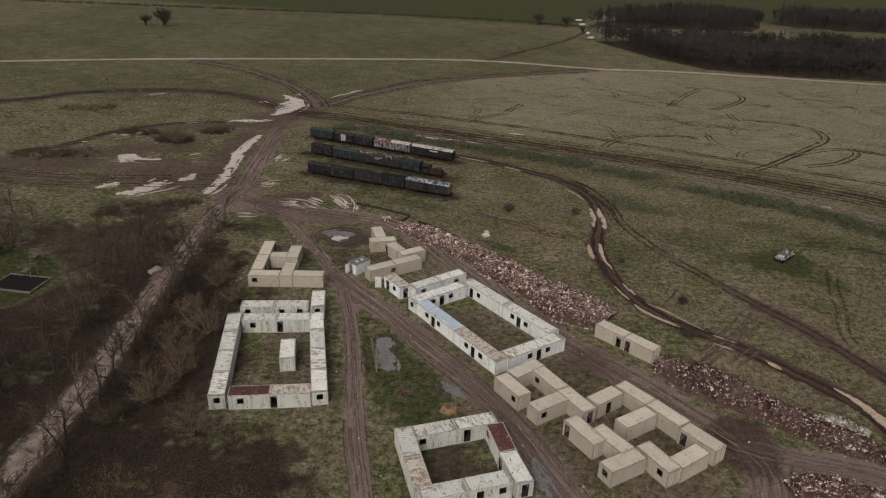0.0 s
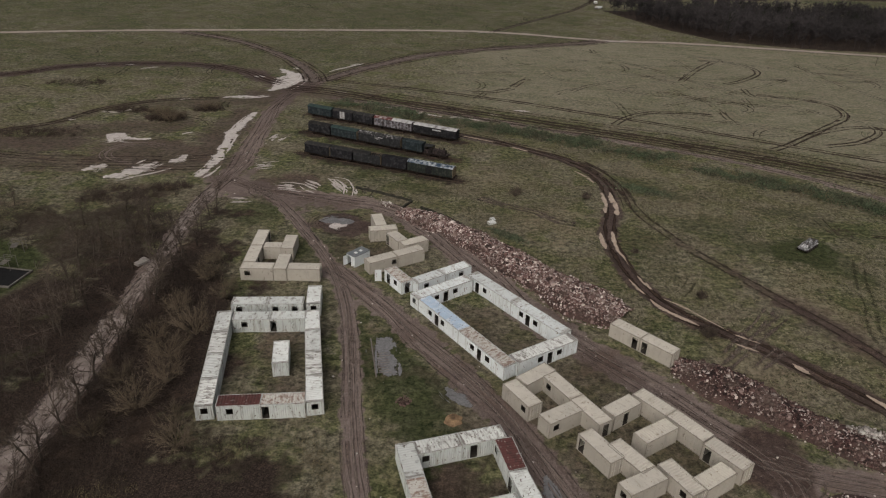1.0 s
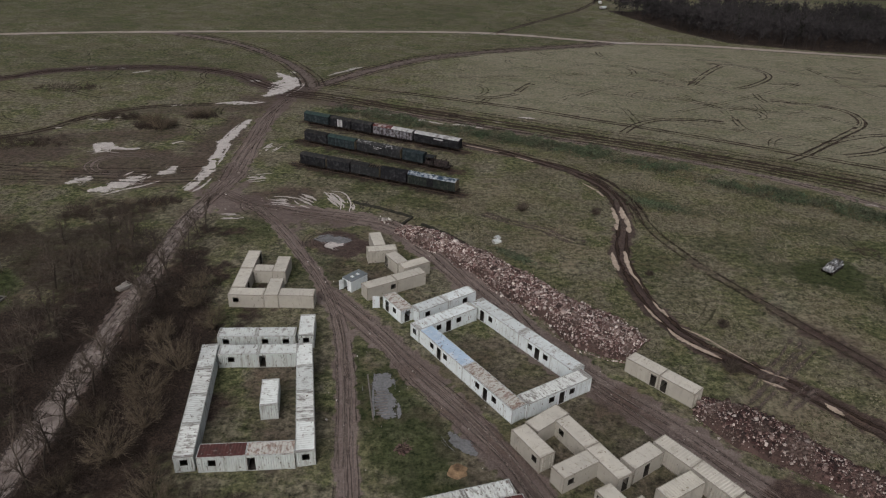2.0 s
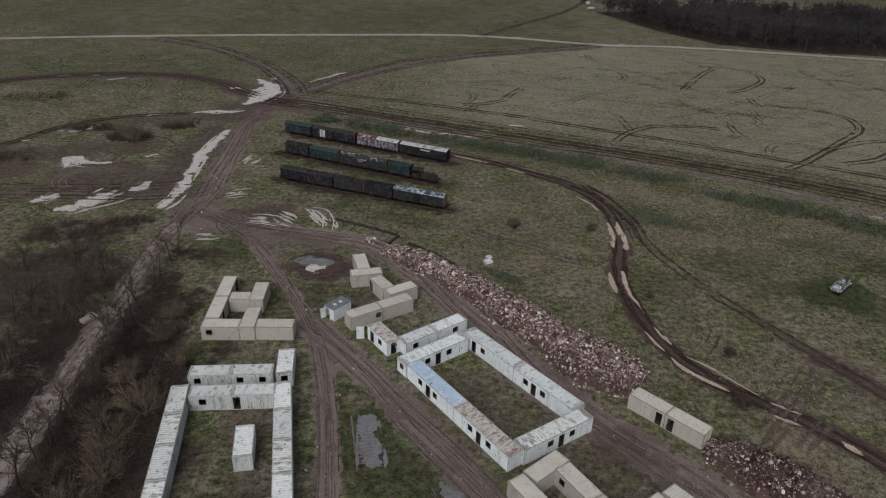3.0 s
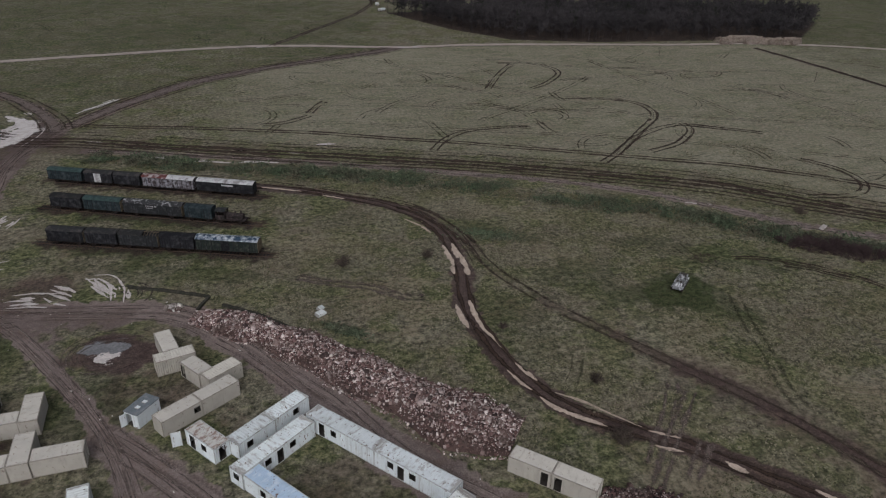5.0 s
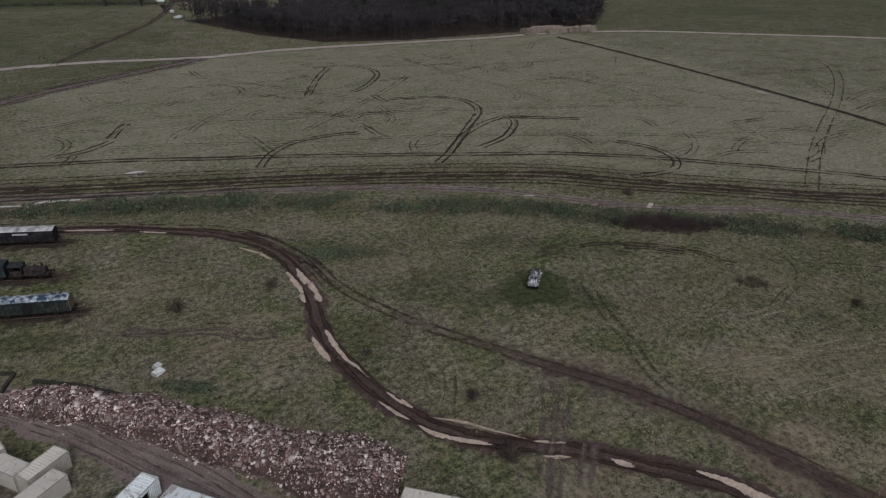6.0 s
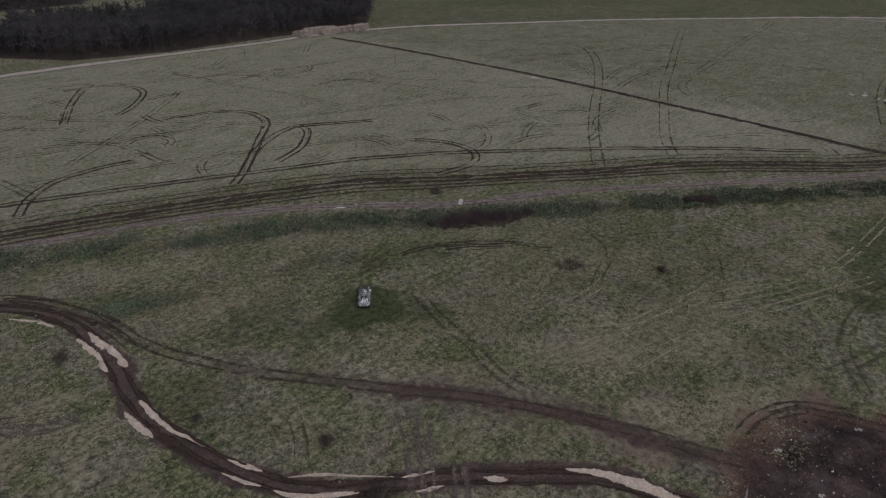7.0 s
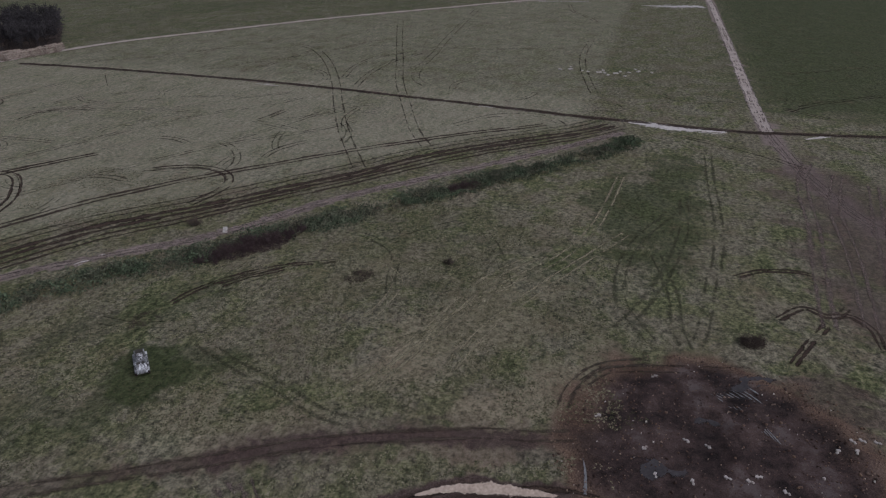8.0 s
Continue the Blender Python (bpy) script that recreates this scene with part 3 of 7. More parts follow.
    gloss.inputs["To Min"].default_value, gloss.inputs["To Max"].default_value = 0.95, 0.6
    l.new(gloss.outputs["Result"], b.inputs["Roughness"])
    bump = n.new("ShaderNodeBump")
    bump.inputs["Strength"].default_value, bump.inputs["Distance"].default_value = 1.0, 0.25
    l.new(tuft, bump.inputs["Height"])
    bump2 = n.new("ShaderNodeBump")
    bump2.inputs["Strength"].default_value, bump2.inputs["Distance"].default_value = 0.8, 0.08
    l.new(grit, bump2.inputs["Height"])
    l.new(bump.outputs[0], bump2.inputs["Normal"])
    l.new(bump2.outputs[0], b.inputs["Normal"])
    return m


ground_mesh.materials.append(ground_material())
tagged(new("ground", ground_mesh), "rough winter grassland worn bare by muddy tracks", "ground", kind="structure")
# ---- shipping containers ----
WIDE, TALL = 2.44, 2.6
OPENING = {"w": (0.95, 1.15, 2.05), "d": (0.95, 0.2, 2.2), "D": (1.5, 0.2, 2.3)}


def wall_mesh(length, holes, mat, ribbed):
    """A sheet-steel wall in the xz plane, facing -y, with real holes; ribbed walls have square corrugations."""
    xs, zs = {0.0, length}, {0.16, TALL - 0.12}
    if ribbed:
        pitch = length / round(length / 0.3)
        for i in range(round(length / pitch)):
            for f in (0.0, 0.2, 0.5, 0.7):
                xs.add(round((i + f) * pitch, 4))
    spans = []
    for u, kind in holes:
        w, lo, hi = OPENING[kind]
        spans.append((u - w / 2, u + w / 2, lo, hi))
        xs |= {u - w / 2, u + w / 2}
        zs |= {lo, hi}
    xs, zs = sorted(x for x in xs if 0 <= x <= length), sorted(zs)

    def depth(x):
        if not ribbed or x < 0.12 or x > length - 0.12:
            return 0.0
        f = (x / pitch) % 1.0
        return 0.045 if 0.19 < f < 0.51 else 0.0

    s = Solid()
    k = {}
    for i, x in enumerate(xs):
        for j, z in enumerate(zs):
            k[i, j] = len(s.v)
            s.v.append((x, depth(x), z))
    for i in range(len(xs) - 1):
        for j in range(len(zs) - 1):
            cx, cz = (xs[i] + xs[i + 1]) / 2, (zs[j] + zs[j + 1]) / 2
            if not any(a < cx < b and lo < cz < hi for a, b, lo, hi in spans):
                s.f.append((k[i, j], k[i + 1, j], k[i + 1, j + 1], k[i, j + 1]))
    # inner skin, so that the wall has thickness
    zlo, zhi = zs[0], zs[-1]
    cuts = sorted({0.0, length, *(v for a, b, _, _ in spans for v in (a, b))})
    for a, b in zip(cuts[:-1], cuts[1:]):
        hole = [(lo, hi) for p, q, lo, hi in spans if p < (a + b) / 2 < q]
        bands = [(zlo, zhi)] if not hole else [(zlo, hole[0][0]), (hole[0][1], zhi)]
        for lo, hi in bands:
            s.add([(a, 0.09, lo), (b, 0.09, lo), (b, 0.09, hi), (a, 0.09, hi)], [(3, 2, 1, 0)])
    return s.mesh("wall", mat)


def frame_mesh(kind):
    w, lo, hi = OPENING[kind]
    s, t = Solid(), 0.06
    s.box(-w / 2, -0.02, lo, -w / 2 + t, 0.1, hi).box(w / 2 - t, -0.02, lo, w / 2, 0.1, hi)
    s.box(-w / 2 + t, -0.02, hi - t, w / 2 - t, 0.1, hi).box(-w / 2 + t, -0.02, lo, w / 2 - t, 0.1, lo + t)
    return s.mesh("frame", DARK_TRIM)


def roof_mesh(length, mat, ribbed):
    """One sheet across the container, with raised ribs, closed underneath."""
    s, h = Solid(), WIDE / 2 - 0.03
    lo, hi = TALL - 0.045, TALL - 0.004
    line = [(0.0, lo)]
    if ribbed:
        n = max(1, round(length / 0.4))
        for i in range(n):
            p = length / n
            line += [((i + 0.2) * p, lo), ((i + 0.3) * p, hi), ((i + 0.7) * p, hi), ((i + 0.8) * p, lo)]
    else:
        line += [(0.15, hi), (length - 0.15, hi)]
    line.append((length, lo))
    k = len(line)
    s.add([(x, -h, z) for x, z in line] + [(x, h, z) for x, z in line] + [(0, -h, TALL - 0.15), (length, -h, TALL - 0.15), (0, h, TALL - 0.15), (length, h, TALL - 0.15)],
          [(i, i + 1, k + i + 1, k + i) for i in range(k - 1)] + [(2 * k, 2 * k + 2, 2 * k + 3, 2 * k + 1), (2 * k, 2 * k + 1, *range(k - 1, -1, -1)), (2 * k + 3, 2 * k + 2, *range(k, 2 * k)),
           (2 * k + 2, 2 * k, 0, k), (2 * k + 1, 2 * k + 3, 2 * k - 1, k - 1)])
    return s.mesh("roof", mat)


def edge_mesh(length, mat):
    """Corner posts, rails and sills."""
    s, h, t = Solid(), WIDE / 2, 0.1
    for x in (0.0, length - t):
        for y in (-h, h - t):
            s.box(x, y, 0.0, x + t, y + t, TALL)
    for y in (-h, h - t):
        s.box(t, y, 0.05, length - t, y + t, 0.17)
        s.box(t, y, TALL - 0.11, length - t, y + t, TALL - 0.002)
    for x in (0.0, length - t):
        s.box(x, -h + t, 0.05, x + t, h - t, 0.17)
        s.box(x, -h + t, TALL - 0.11, x + t, h - t, TALL - 0.002)
    return s.mesh("corner_frame", mat)


FRAMES = {k: frame_mesh(k) for k in OPENING}
STORE = {}
BAR = Solid().rod((0, 0, 0.2), (0, 0, TALL - 0.2), 0.035, sides=6).box(-0.06, -0.03, 1.05, 0.2, 0.03, 1.12).mesh("locking_bar", BEIGE_ROOF)


def stored(key, make):
    if key not in STORE:
        STORE[key] = make()
    return STORE[key]


def container(x, y, turn, length=6.06, style="white", roof=None, holes="", label="", group="training village containers"):
    """One container, from the middle of its first end along turn. holes: wall letter, place along it and kind, as "A1.8w"; A right, B left, S first end, E far end."""
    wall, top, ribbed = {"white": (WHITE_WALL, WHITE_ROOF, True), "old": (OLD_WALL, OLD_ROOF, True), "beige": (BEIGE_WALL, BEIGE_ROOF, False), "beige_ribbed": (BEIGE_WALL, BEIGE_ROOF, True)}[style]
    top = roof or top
    base = new("shipping_container")
    base.matrix_basis = pose(x, y, -0.16, 0, 0, turn)
    cuts = {"A": [], "B": [], "S": [], "E": []}
    for word in holes.split():
        cuts[word[0]].append((float(word[1:-1]), word[-1]))
    h = WIDE / 2
    for side, at, rot, n in (("A", (0, -h + 0.015, 0), 0, length), ("B", (length, h - 0.015, 0), 180, length),
                             ("S", (0.015, h, 0), -90, WIDE), ("E", (length - 0.015, -h, 0), 90, WIDE)):
        own = cuts[side] if side in "AE" or side == "S" else [(length - u, k) for u, k in cuts[side]]
        flat_sheet = not ribbed
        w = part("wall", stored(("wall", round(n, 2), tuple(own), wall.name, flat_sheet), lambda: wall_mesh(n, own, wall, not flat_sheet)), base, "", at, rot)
        for u, kind in own:
            name = "window" if kind == "w" else "door"
            part(name + "_frame", FRAMES[kind], w, "empty dark opening", (u, 0, 0))
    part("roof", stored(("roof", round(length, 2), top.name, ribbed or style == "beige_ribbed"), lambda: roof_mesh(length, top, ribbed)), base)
    rim = BEIGE_EDGE if style.startswith("beige") else WHITE_EDGE
    part("corner_frame", stored(("edge", round(length, 2), rim.name), lambda: edge_mesh(length, rim)), base)
    part("floor", stored(("floor", round(length, 2)), lambda: Solid().box(0.1, -h + 0.12, 0.12, length - 0.1, h - 0.12, 0.18).mesh("floor", DARK_TRIM)), base)
    if not cuts["E"]:
        for y0 in (-0.85, -0.4, 0.4, 0.85):
            part("locking_bar", BAR, base, "", (length + 0.03, y0, 0), 90)
    words = {"white": "white-painted corrugated steel container, dirty and streaked", "old": "greyed white corrugated container streaked with dirt", "beige": "beige-painted steel container with a flat roof",
             "beige_ribbed": "beige steel container with a ribbed roof"}[style]
    return tagged(base, label or words, "container", group)


def row(x, y, turn, n, length=6.06, style="white", roofs=(), holes=()):
    c, s = math.cos(radians(turn)), math.sin(radians(turn))
    for i in range(n):
        container(x + c * i * (length + 0.03), y + s * i * (length + 0.03), turn, length, style,
                  roofs[i] if i < len(roofs) else None, holes[i] if i < len(holes) else "")


# western courtyard
row(-32.25, 82.4, 99.6, 4, 5.95, "old", (STAINED_ROOF, OLD_ROOF, STAINED_ROOF, OLD_ROOF), ("S1.22w",))
row(-17.5, 84.1, 101.3, 4, 5.85, "old", (OLD_ROOF, STAINED_ROOF, OLD_ROOF, OLD_ROOF), ("S1.22w",))
row(-30.75, 83.5, 6.5, 2, 5.95, "old", (RED_ROOF, RUSTED_ROOF), ("A1.8w", "A0.6d"))
row(-34.5, 104.6, 5.0, 2, 5.9, "old", (OLD_ROOF, OLD_ROOF), ("A1.9w", "A0.6d"))
row(-36.0, 109.2, 4.5, 2, 6.0, "old", (), ("A1.3w", "A1.3w A4.5w"))
container(-22.3, 109.2, 97, 6.0, "old", holes="S1.22w")
container(-24.15, 92.5, 100, 5.7, "old")
# beige block beyond it
container(-37.9, 121.6, 1.5, 6.06, "beige", holes="A1.3w")
container(-30.55, 120.6, 92, 6.06, "beige")
container(-29.3, 121.95, 1.5, 6.06, "beige")
row(-36.75, 122.95, 92.5, 2, 6.9, "beige", (), ("A2.4d", "A5.6D"))
container(-35.7, 130.1, 1.5, 3.5, "beige")
container(-31.0, 128.8, 92, 6.06, "beige")
# long courtyard
row(10.0, 93.9, 126.1, 2, 11.5, "white", (RUSTED_ROOF, BLUE_ROOF), ("B4.0w B6.0d B7.8w", "B4.4w B6.1d B8.0w"))
row(19.65, 103.1, 128.5, 2, 11.8, "white", (), ("B5.8w B7.6d B9.2w", "B6.9w B9.0d B10.9w"))
container(10.5, 95.4, 33.5, 12.1, "white", STAINED_ROOF, holes="A4.5w A6.4d A8.3w")
container(-5.4, 112.7, 37, 12.0, "white", holes="A4.0w A6.0d A8.1w S1.22w")
row(-5.6, 118.0, 37, 2, 6.06, "white", (), ("A1.8w", "A3.6w"))
container(-6.9, 117.75, 126, 6.0, "white", RUSTED_ROOF, "A1.0w B2.2w B4.6d S1.22d", "white container with a rust-covered roof and an open door")
# beige and blue huts at the junction
row(-15.0, 124.9, 33, 2, 6.0, "beige", (), ("A5.2w",))
container(-11.5, 137.9, -55.5, 4.9, "beige", holes="A0.7d")
container(-9.0, 132.6, 33, 5.6, "beige_ribbed")
container(-16.1, 138.9, 14, 5.8, "beige_ribbed")
container(-13.75, 140.6, 106, 6.03, "beige")
# two by the rubble
row(28.2, 107.0, -46, 2, 5.75, "beige", (), ("A4.9d", "A0.9d"))
# southern courtyard
row(-4.7, 76.7, -74, 2, 6.06, "old", (OLD_ROOF, RUSTED_ROOF))
row(-3.3, 75.8, 18.4, 2, 6.0, "old", (STAINED_ROOF, STAINED_ROOF), ("A1.1w", "A1.5d"))
container(8.0, 78.2, -75, 5.9, "old", RED_ROOF, "A1.0w")
container(9.35, 72.8, -72, 6.2, "old", None, "A1.0d E1.3d")
row(-1.9, 64.3, 18.0, 2, 5.9, "old", (OLD_ROOF, OLD_ROOF), ("", "A1.6d A4.6w"))
# beige maze
container(9.6, 90.0, -57, 6.06, "beige", holes="A4.9w")
container(11.3, 90.0, 40, 6.06, "beige")
row(15.6, 92.1, -58, 2, 6.06, "beige", (), ("A1.5w", "E1.3d"))
container(13.75, 82.0, 33, 5.9, "beige", holes="A1.2w")
container(22.7, 83.9, 36, 5.5, "beige", holes="A2.4d")
container(27.85, 88.8, -51.5, 5.8, "beige_ribbed")
container(31.5, 84.3, -54, 6.06, "beige_ribbed")
container(25.9, 79.0, 33, 6.06, "beige_ribbed")
container(34.85, 79.1, -52.5, 5.9, "beige_ribbed", holes="A0.9d")
container(31.3, 71.3, 34, 5.6, "beige_ribbed")
container(28.0, 75.05, -60, 5.9, "beige_ribbed", holes="A4.5w")
container(22.3, 78.3, -55, 6.06, "beige_ribbed")
container(21.95, 70.1, 30, 6.06, "beige", holes="S1.22w")
container(18.9, 80.1, -58, 6.2, "beige", holes="A0.9d")


# ---- water and wheel marks on the ground ----
GRID = Z.reshape(ny, nx)
WORN = np.maximum(np.maximum(mud, packed), litter).reshape(ny, nx)
LUSH = lush.reshape(ny, nx)


def from_sheet(sheet, x, y):
    """A value of the ground sheet at any place."""
    x, y = np.asarray(x, float), np.asarray(y, float)
    i, j = np.clip(np.searchsorted(gx, x) - 1, 0, nx - 2), np.clip(np.searchsorted(gy, y) - 1, 0, ny - 2)
    u, v = np.clip((x - gx[i]) / (gx[i + 1] - gx[i]), 0, 1), np.clip((y - gy[j]) / (gy[j + 1] - gy[j]), 0, 1)
    return (sheet[j, i] * (1 - u) + sheet[j, i + 1] * u) * (1 - v) + (sheet[j + 1, i] * (1 - u) + sheet[j + 1, i + 1] * u) * v


def floor_at(x, y):
    return from_sheet(GRID, x, y)


def mesh_fast(name, verts, tris, mat, smooth=False, inset=None):
    me = bpy.data.meshes.new(name)
    verts, tris = np.asarray(verts, np.float32), np.asarray(tris, np.int32)
    me.vertices.add(len(verts))
    me.vertices.foreach_set("co", verts.ravel())
    me.loops.add(tris.size)
    me.loops.foreach_set("vertex_index", tris.ravel())
    me.polygons.add(len(tris))
    me.polygons.foreach_set("loop_start", np.arange(0, tris.size, tris.shape[1], dtype=np.int32))
    me.update(calc_edges=True)
    if inset is not None:
        me.attributes.new("inset", "FLOAT", "POINT").data.foreach_set("value", np.asarray(inset, np.float32))
    me.materials.append(mat)
    if smooth:
        me.shade_smooth()
    return me


def ragged(m, lo, hi, amount=1.0, scale=1.2, most=1.0, fine=5.0):
    """Lets a thin layer end in a worn, broken edge: it thins out towards the rim of its strip, unevenly."""
    n, l = m.node_tree.nodes, m.node_tree.links
    geo, a = n.new("ShaderNodeNewGeometry"), n.new("ShaderNodeAttribute")
    a.attribute_name = "inset"
    last = a.outputs["Fac"]
    for s, share, detail in ((scale, amount, 5), (fine, amount * 0.55, 3)):
        t, o = n.new("ShaderNodeTexNoise"), n.new("ShaderNodeMath")
        t.inputs["Scale"].default_value, t.inputs["Detail"].default_value, t.inputs["Roughness"].default_value = s, detail, 0.65
        l.new(geo.outputs["Position"], t.inputs["Vector"])
        o.operation = "MULTIPLY_ADD"
        o.inputs[1].default_value = share * 2
        l.new(t.outputs["Fac"], o.inputs[0])
        l.new(last, o.inputs[2])
        last = o.outputs[0]
    r = n.new("ShaderNodeMapRange")
    r.interpolation_type = "SMOOTHSTEP"
    r.inputs["From Min"].default_value, r.inputs["From Max"].default_value, r.inputs["To Max"].default_value = lo + amount * 1.55, hi + amount * 1.55, most
    l.new(last, r.inputs["Value"])
    l.new(r.outputs["Result"], n["Principled BSDF"].inputs["Alpha"])
    return m


def water_material(name, colour, rough):
    m = material(name, colour, rough, [c * 0.75 for c in colour], 0.4, 0.5, 3)
    b = m.node_tree.nodes["Principled BSDF"]
    b.inputs["IOR"].default_value = 1.33
    return ragged(m, 0.36, 0.5, 0.75, 0.8)


# pale and thin water: the bright sky's reflection is put into the base colour
WATER = {"tan": water_material("silty_brown_puddle_water", (0.42, 0.34, 0.28), 0.12),
         "pale": water_material("sky_toned_puddle_water", (0.5, 0.46, 0.44), 0.1),
         "thin": water_material("thin_sky_toned_rut_water", (0.46, 0.42, 0.4), 0.1),
         "dull": water_material("wet_grey_ash_slurry", (0.052, 0.048, 0.051), 0.45),
         "grey": water_material("shallow_grey_puddle_water", (0.17, 0.17, 0.178), 0.06)}
WORDS = {"tan": "silty light-brown water standing in a wheel rut", "pale": "pale puddle on churned mud, its sky reflection painted in", "thin": "thin sliver of water between ridges of mud, sky reflection painted in", "dull": "wet patch of grey ash slurry on dark soil", "grey": "shallow grey puddle reflecting the overcast sky"}


def ribbon(points, widen, rag, lift, step=0.35, seed=0.0):
    """A flat strip along points of x, y and half width, with ragged edges, lying just over the ground."""
    line = curve(points, step)
    x, y, w = line.T
    dx, dy = np.gradient(x), np.gradient(y)
    n = np.hypot(dx, dy) + 1e-9
    px, py = -dy / n, dx / n
    run = np.cumsum(n)
    left = w * widen * (1 + rag * 2 * (vnoise(run * 0.5 + seed, run * 0 + 3.3, 3) - 0.5))
    right = w * widen * (1 + rag * 2 * (vnoise(run * 0.5 + seed + 50, run * 0 + 9.3, 3) - 0.5))
    rows = [np.column_stack([x + px * o, y + py * o]) for o in (left, left * 0.5, w * 0, -right * 0.5, -right)]
    flat_xy = np.stack(rows, 1)
    z = lift(flat_xy[..., 0], flat_xy[..., 1], x, y)
    v = np.concatenate([flat_xy, z[..., None]], 2).reshape(-1, 3)
    k = (np.arange(len(x) - 1)[:, None] * 5 + np.arange(4)[None]).ravel()
    inset = np.array((0.0, 0.6, 1.0, 0.6, 0.0))[None] * np.clip(np.minimum(run, run[-1] - run) / 1.2, 0, 1)[:, None]
    return v, np.column_stack([k, k + 5, k + 6, k + 1]), inset.ravel()


def puddle(kind, *points):
    """Standing water: a ragged main sheet, and for the churned ground thin slivers in the ruts beside it."""
    own = random.Random(points[0][0] * 7 + points[0][1])
    strips = [(points, 1.4 if kind == "tan" else 1.7)]
    if kind == "pale" or (kind == "grey" and len(points) > 3):
        whole = curve(points, 1.0)
        most = max(p[2] for p in points)
        for _ in range(5 if most > 0.6 else 2):
            n = len(whole)
            a = own.randrange(0, max(1, n - 3))
            bit = whole[a:a + max(3, int(n * own.uniform(0.25, 0.6)))]
            if len(bit) < 3:
                continue
            o = own.choice((-1, 1)) * own.uniform(0.7, 1.6) * (most + 0.3)
            d = np.gradient(bit[:, :2], axis=0)
            d /= np.hypot(*d.T)[:, None] + 1e-9
            thin = np.sin(np.linspace(0.15, 3.0, len(bit))) * own.uniform(0.15, 0.4)
            strips.append((np.column_stack([bit[:, 0] - d[:, 1] * o, bit[:, 1] + d[:, 0] * o, thin])[::2], 1.6))
    verts, faces, insets, k = [], [], [], 0
    for line, widen in strips:
        if len(line) < 2:
            continue
        v, f, e = ribbon(line, widen, 0.4 if kind == "tan" else 0.9, lambda fx, fy, x, y: np.repeat((vnoise(x * 0.05, y * 0.05) * 0.02 + 0.035 + floor_at(x, y))[:, None], 5, 1), seed=points[0][0] + k)
        v[:, 2] = np.convolve(np.pad(v[:, 2], 40, "edge"), np.ones(81) / 81, "valid")
        verts.append(v)
        faces.append(f + k)
        insets.append(e)
        k += len(v)
    return tagged(new("puddle", mesh_fast("puddle", np.vstack(verts), np.vstack(faces), WATER[kind], False, np.concatenate(insets))), WORDS[kind], "puddle", kind="structure")


MARK = ragged(material("pressed_dark_mud", (0.032, 0.0215, 0.017), 0.85, (0.056, 0.038, 0.029), 0.6, 0.35, 5), 0.2, 0.75, 0.6, 1.1, 0.92)
FAINT_MARK = ragged(material("old_pressed_earth", (0.048, 0.034, 0.027), 0.9, (0.09, 0.072, 0.054), 0.7, 0.3, 4), 0.25, 0.95, 0.8, 0.8, 0.72)
STRAW_MARK = ragged(material("flattened_straw_grass", (0.25, 0.222, 0.15), 0.95, (0.16, 0.145, 0.095), 0.6, 0.4, 5), 0.25, 0.95, 0.8, 0.8, 0.7)


WORN_MARK = ragged(material("trodden_brown_earth", (0.1, 0.076, 0.066), 0.9, (0.15, 0.118, 0.104), 0.6, 0.5, 6), 0.25, 0.95, 0.8, 0.7, 0.75)
GREEN_MARK = ragged(material("flattened_dark_grass", (0.058, 0.06, 0.034), 0.95, (0.09, 0.09, 0.055), 0.6, 0.5, 6), 0.25, 1.0, 0.9, 0.5, 0.6)
PALE_MARK = ragged(material("dried_pale_earth", (0.215, 0.175, 0.158), 0.9, (0.15, 0.12, 0.106), 0.6, 0.5, 6), 0.15, 0.8, 0.7, 0.5, 0.8)


def tyre_marks(*points, gauge=1.0, wide=0.46, mat=None, drift=0.0, lift=0.05, gaps=0.3, label="dark wheel ruts pressed into the grass"):
    line = curve(points, 0.8)
    reach = np.arange(len(line)) * 0.8
    line = line + drift * np.column_stack([np.sin(reach * 0.11 + points[0][0]), np.cos(reach * 0.09 + points[0][1])])
    verts, faces, insets, k = [], [], [], 0
    dx, dy = np.gradient(line[:, 0]), np.gradient(line[:, 1])
    n = np.hypot(dx, dy) + 1e-9
    for s in (-gauge, gauge):
        run = np.cumsum(n)
        w = 1.5 * wide * np.clip(0.1 + 1.5 * vnoise(run * 0.22 + s * 9, run * 0 + points[0][1], 3), 0.15, 1.3)
        s += 0.22 * (vnoise(run * 0.3 + s * 4, run * 0 + points[0][0], 2) - 0.5)
        v, f, e = ribbon(np.column_stack([line[:, 0] - dy / n * s, line[:, 1] + dx / n * s, w]), 1.0, 0.6,
                      lambda fx, fy, x, y: floor_at(fx, fy) + lift, 0.45, float(s[0]) + drift)
        worn = vnoise(v[:, 0] * 0.3 + points[0][0], v[:, 1] * 0.3, 3)
        verts.append(v)
        faces.append(f + k)
        insets.append(e * np.clip(0.75 + (worn - gaps - 0.1) * 3, 0, 1))
        k += len(v)
    return tagged(new("tyre_marks", mesh_fast("tyre_marks", np.vstack(verts), np.vstack(faces), mat or MARK, False, np.concatenate(insets))), label, "tyre marks", kind="stuff")


EARTH_MARK = ragged(material("packed_brown_earth", (0.15, 0.122, 0.11), 0.9, (0.085, 0.066, 0.058), 0.6, 0.4, 6), 0.1, 0.7, 0.7, 0.5, 0.85)


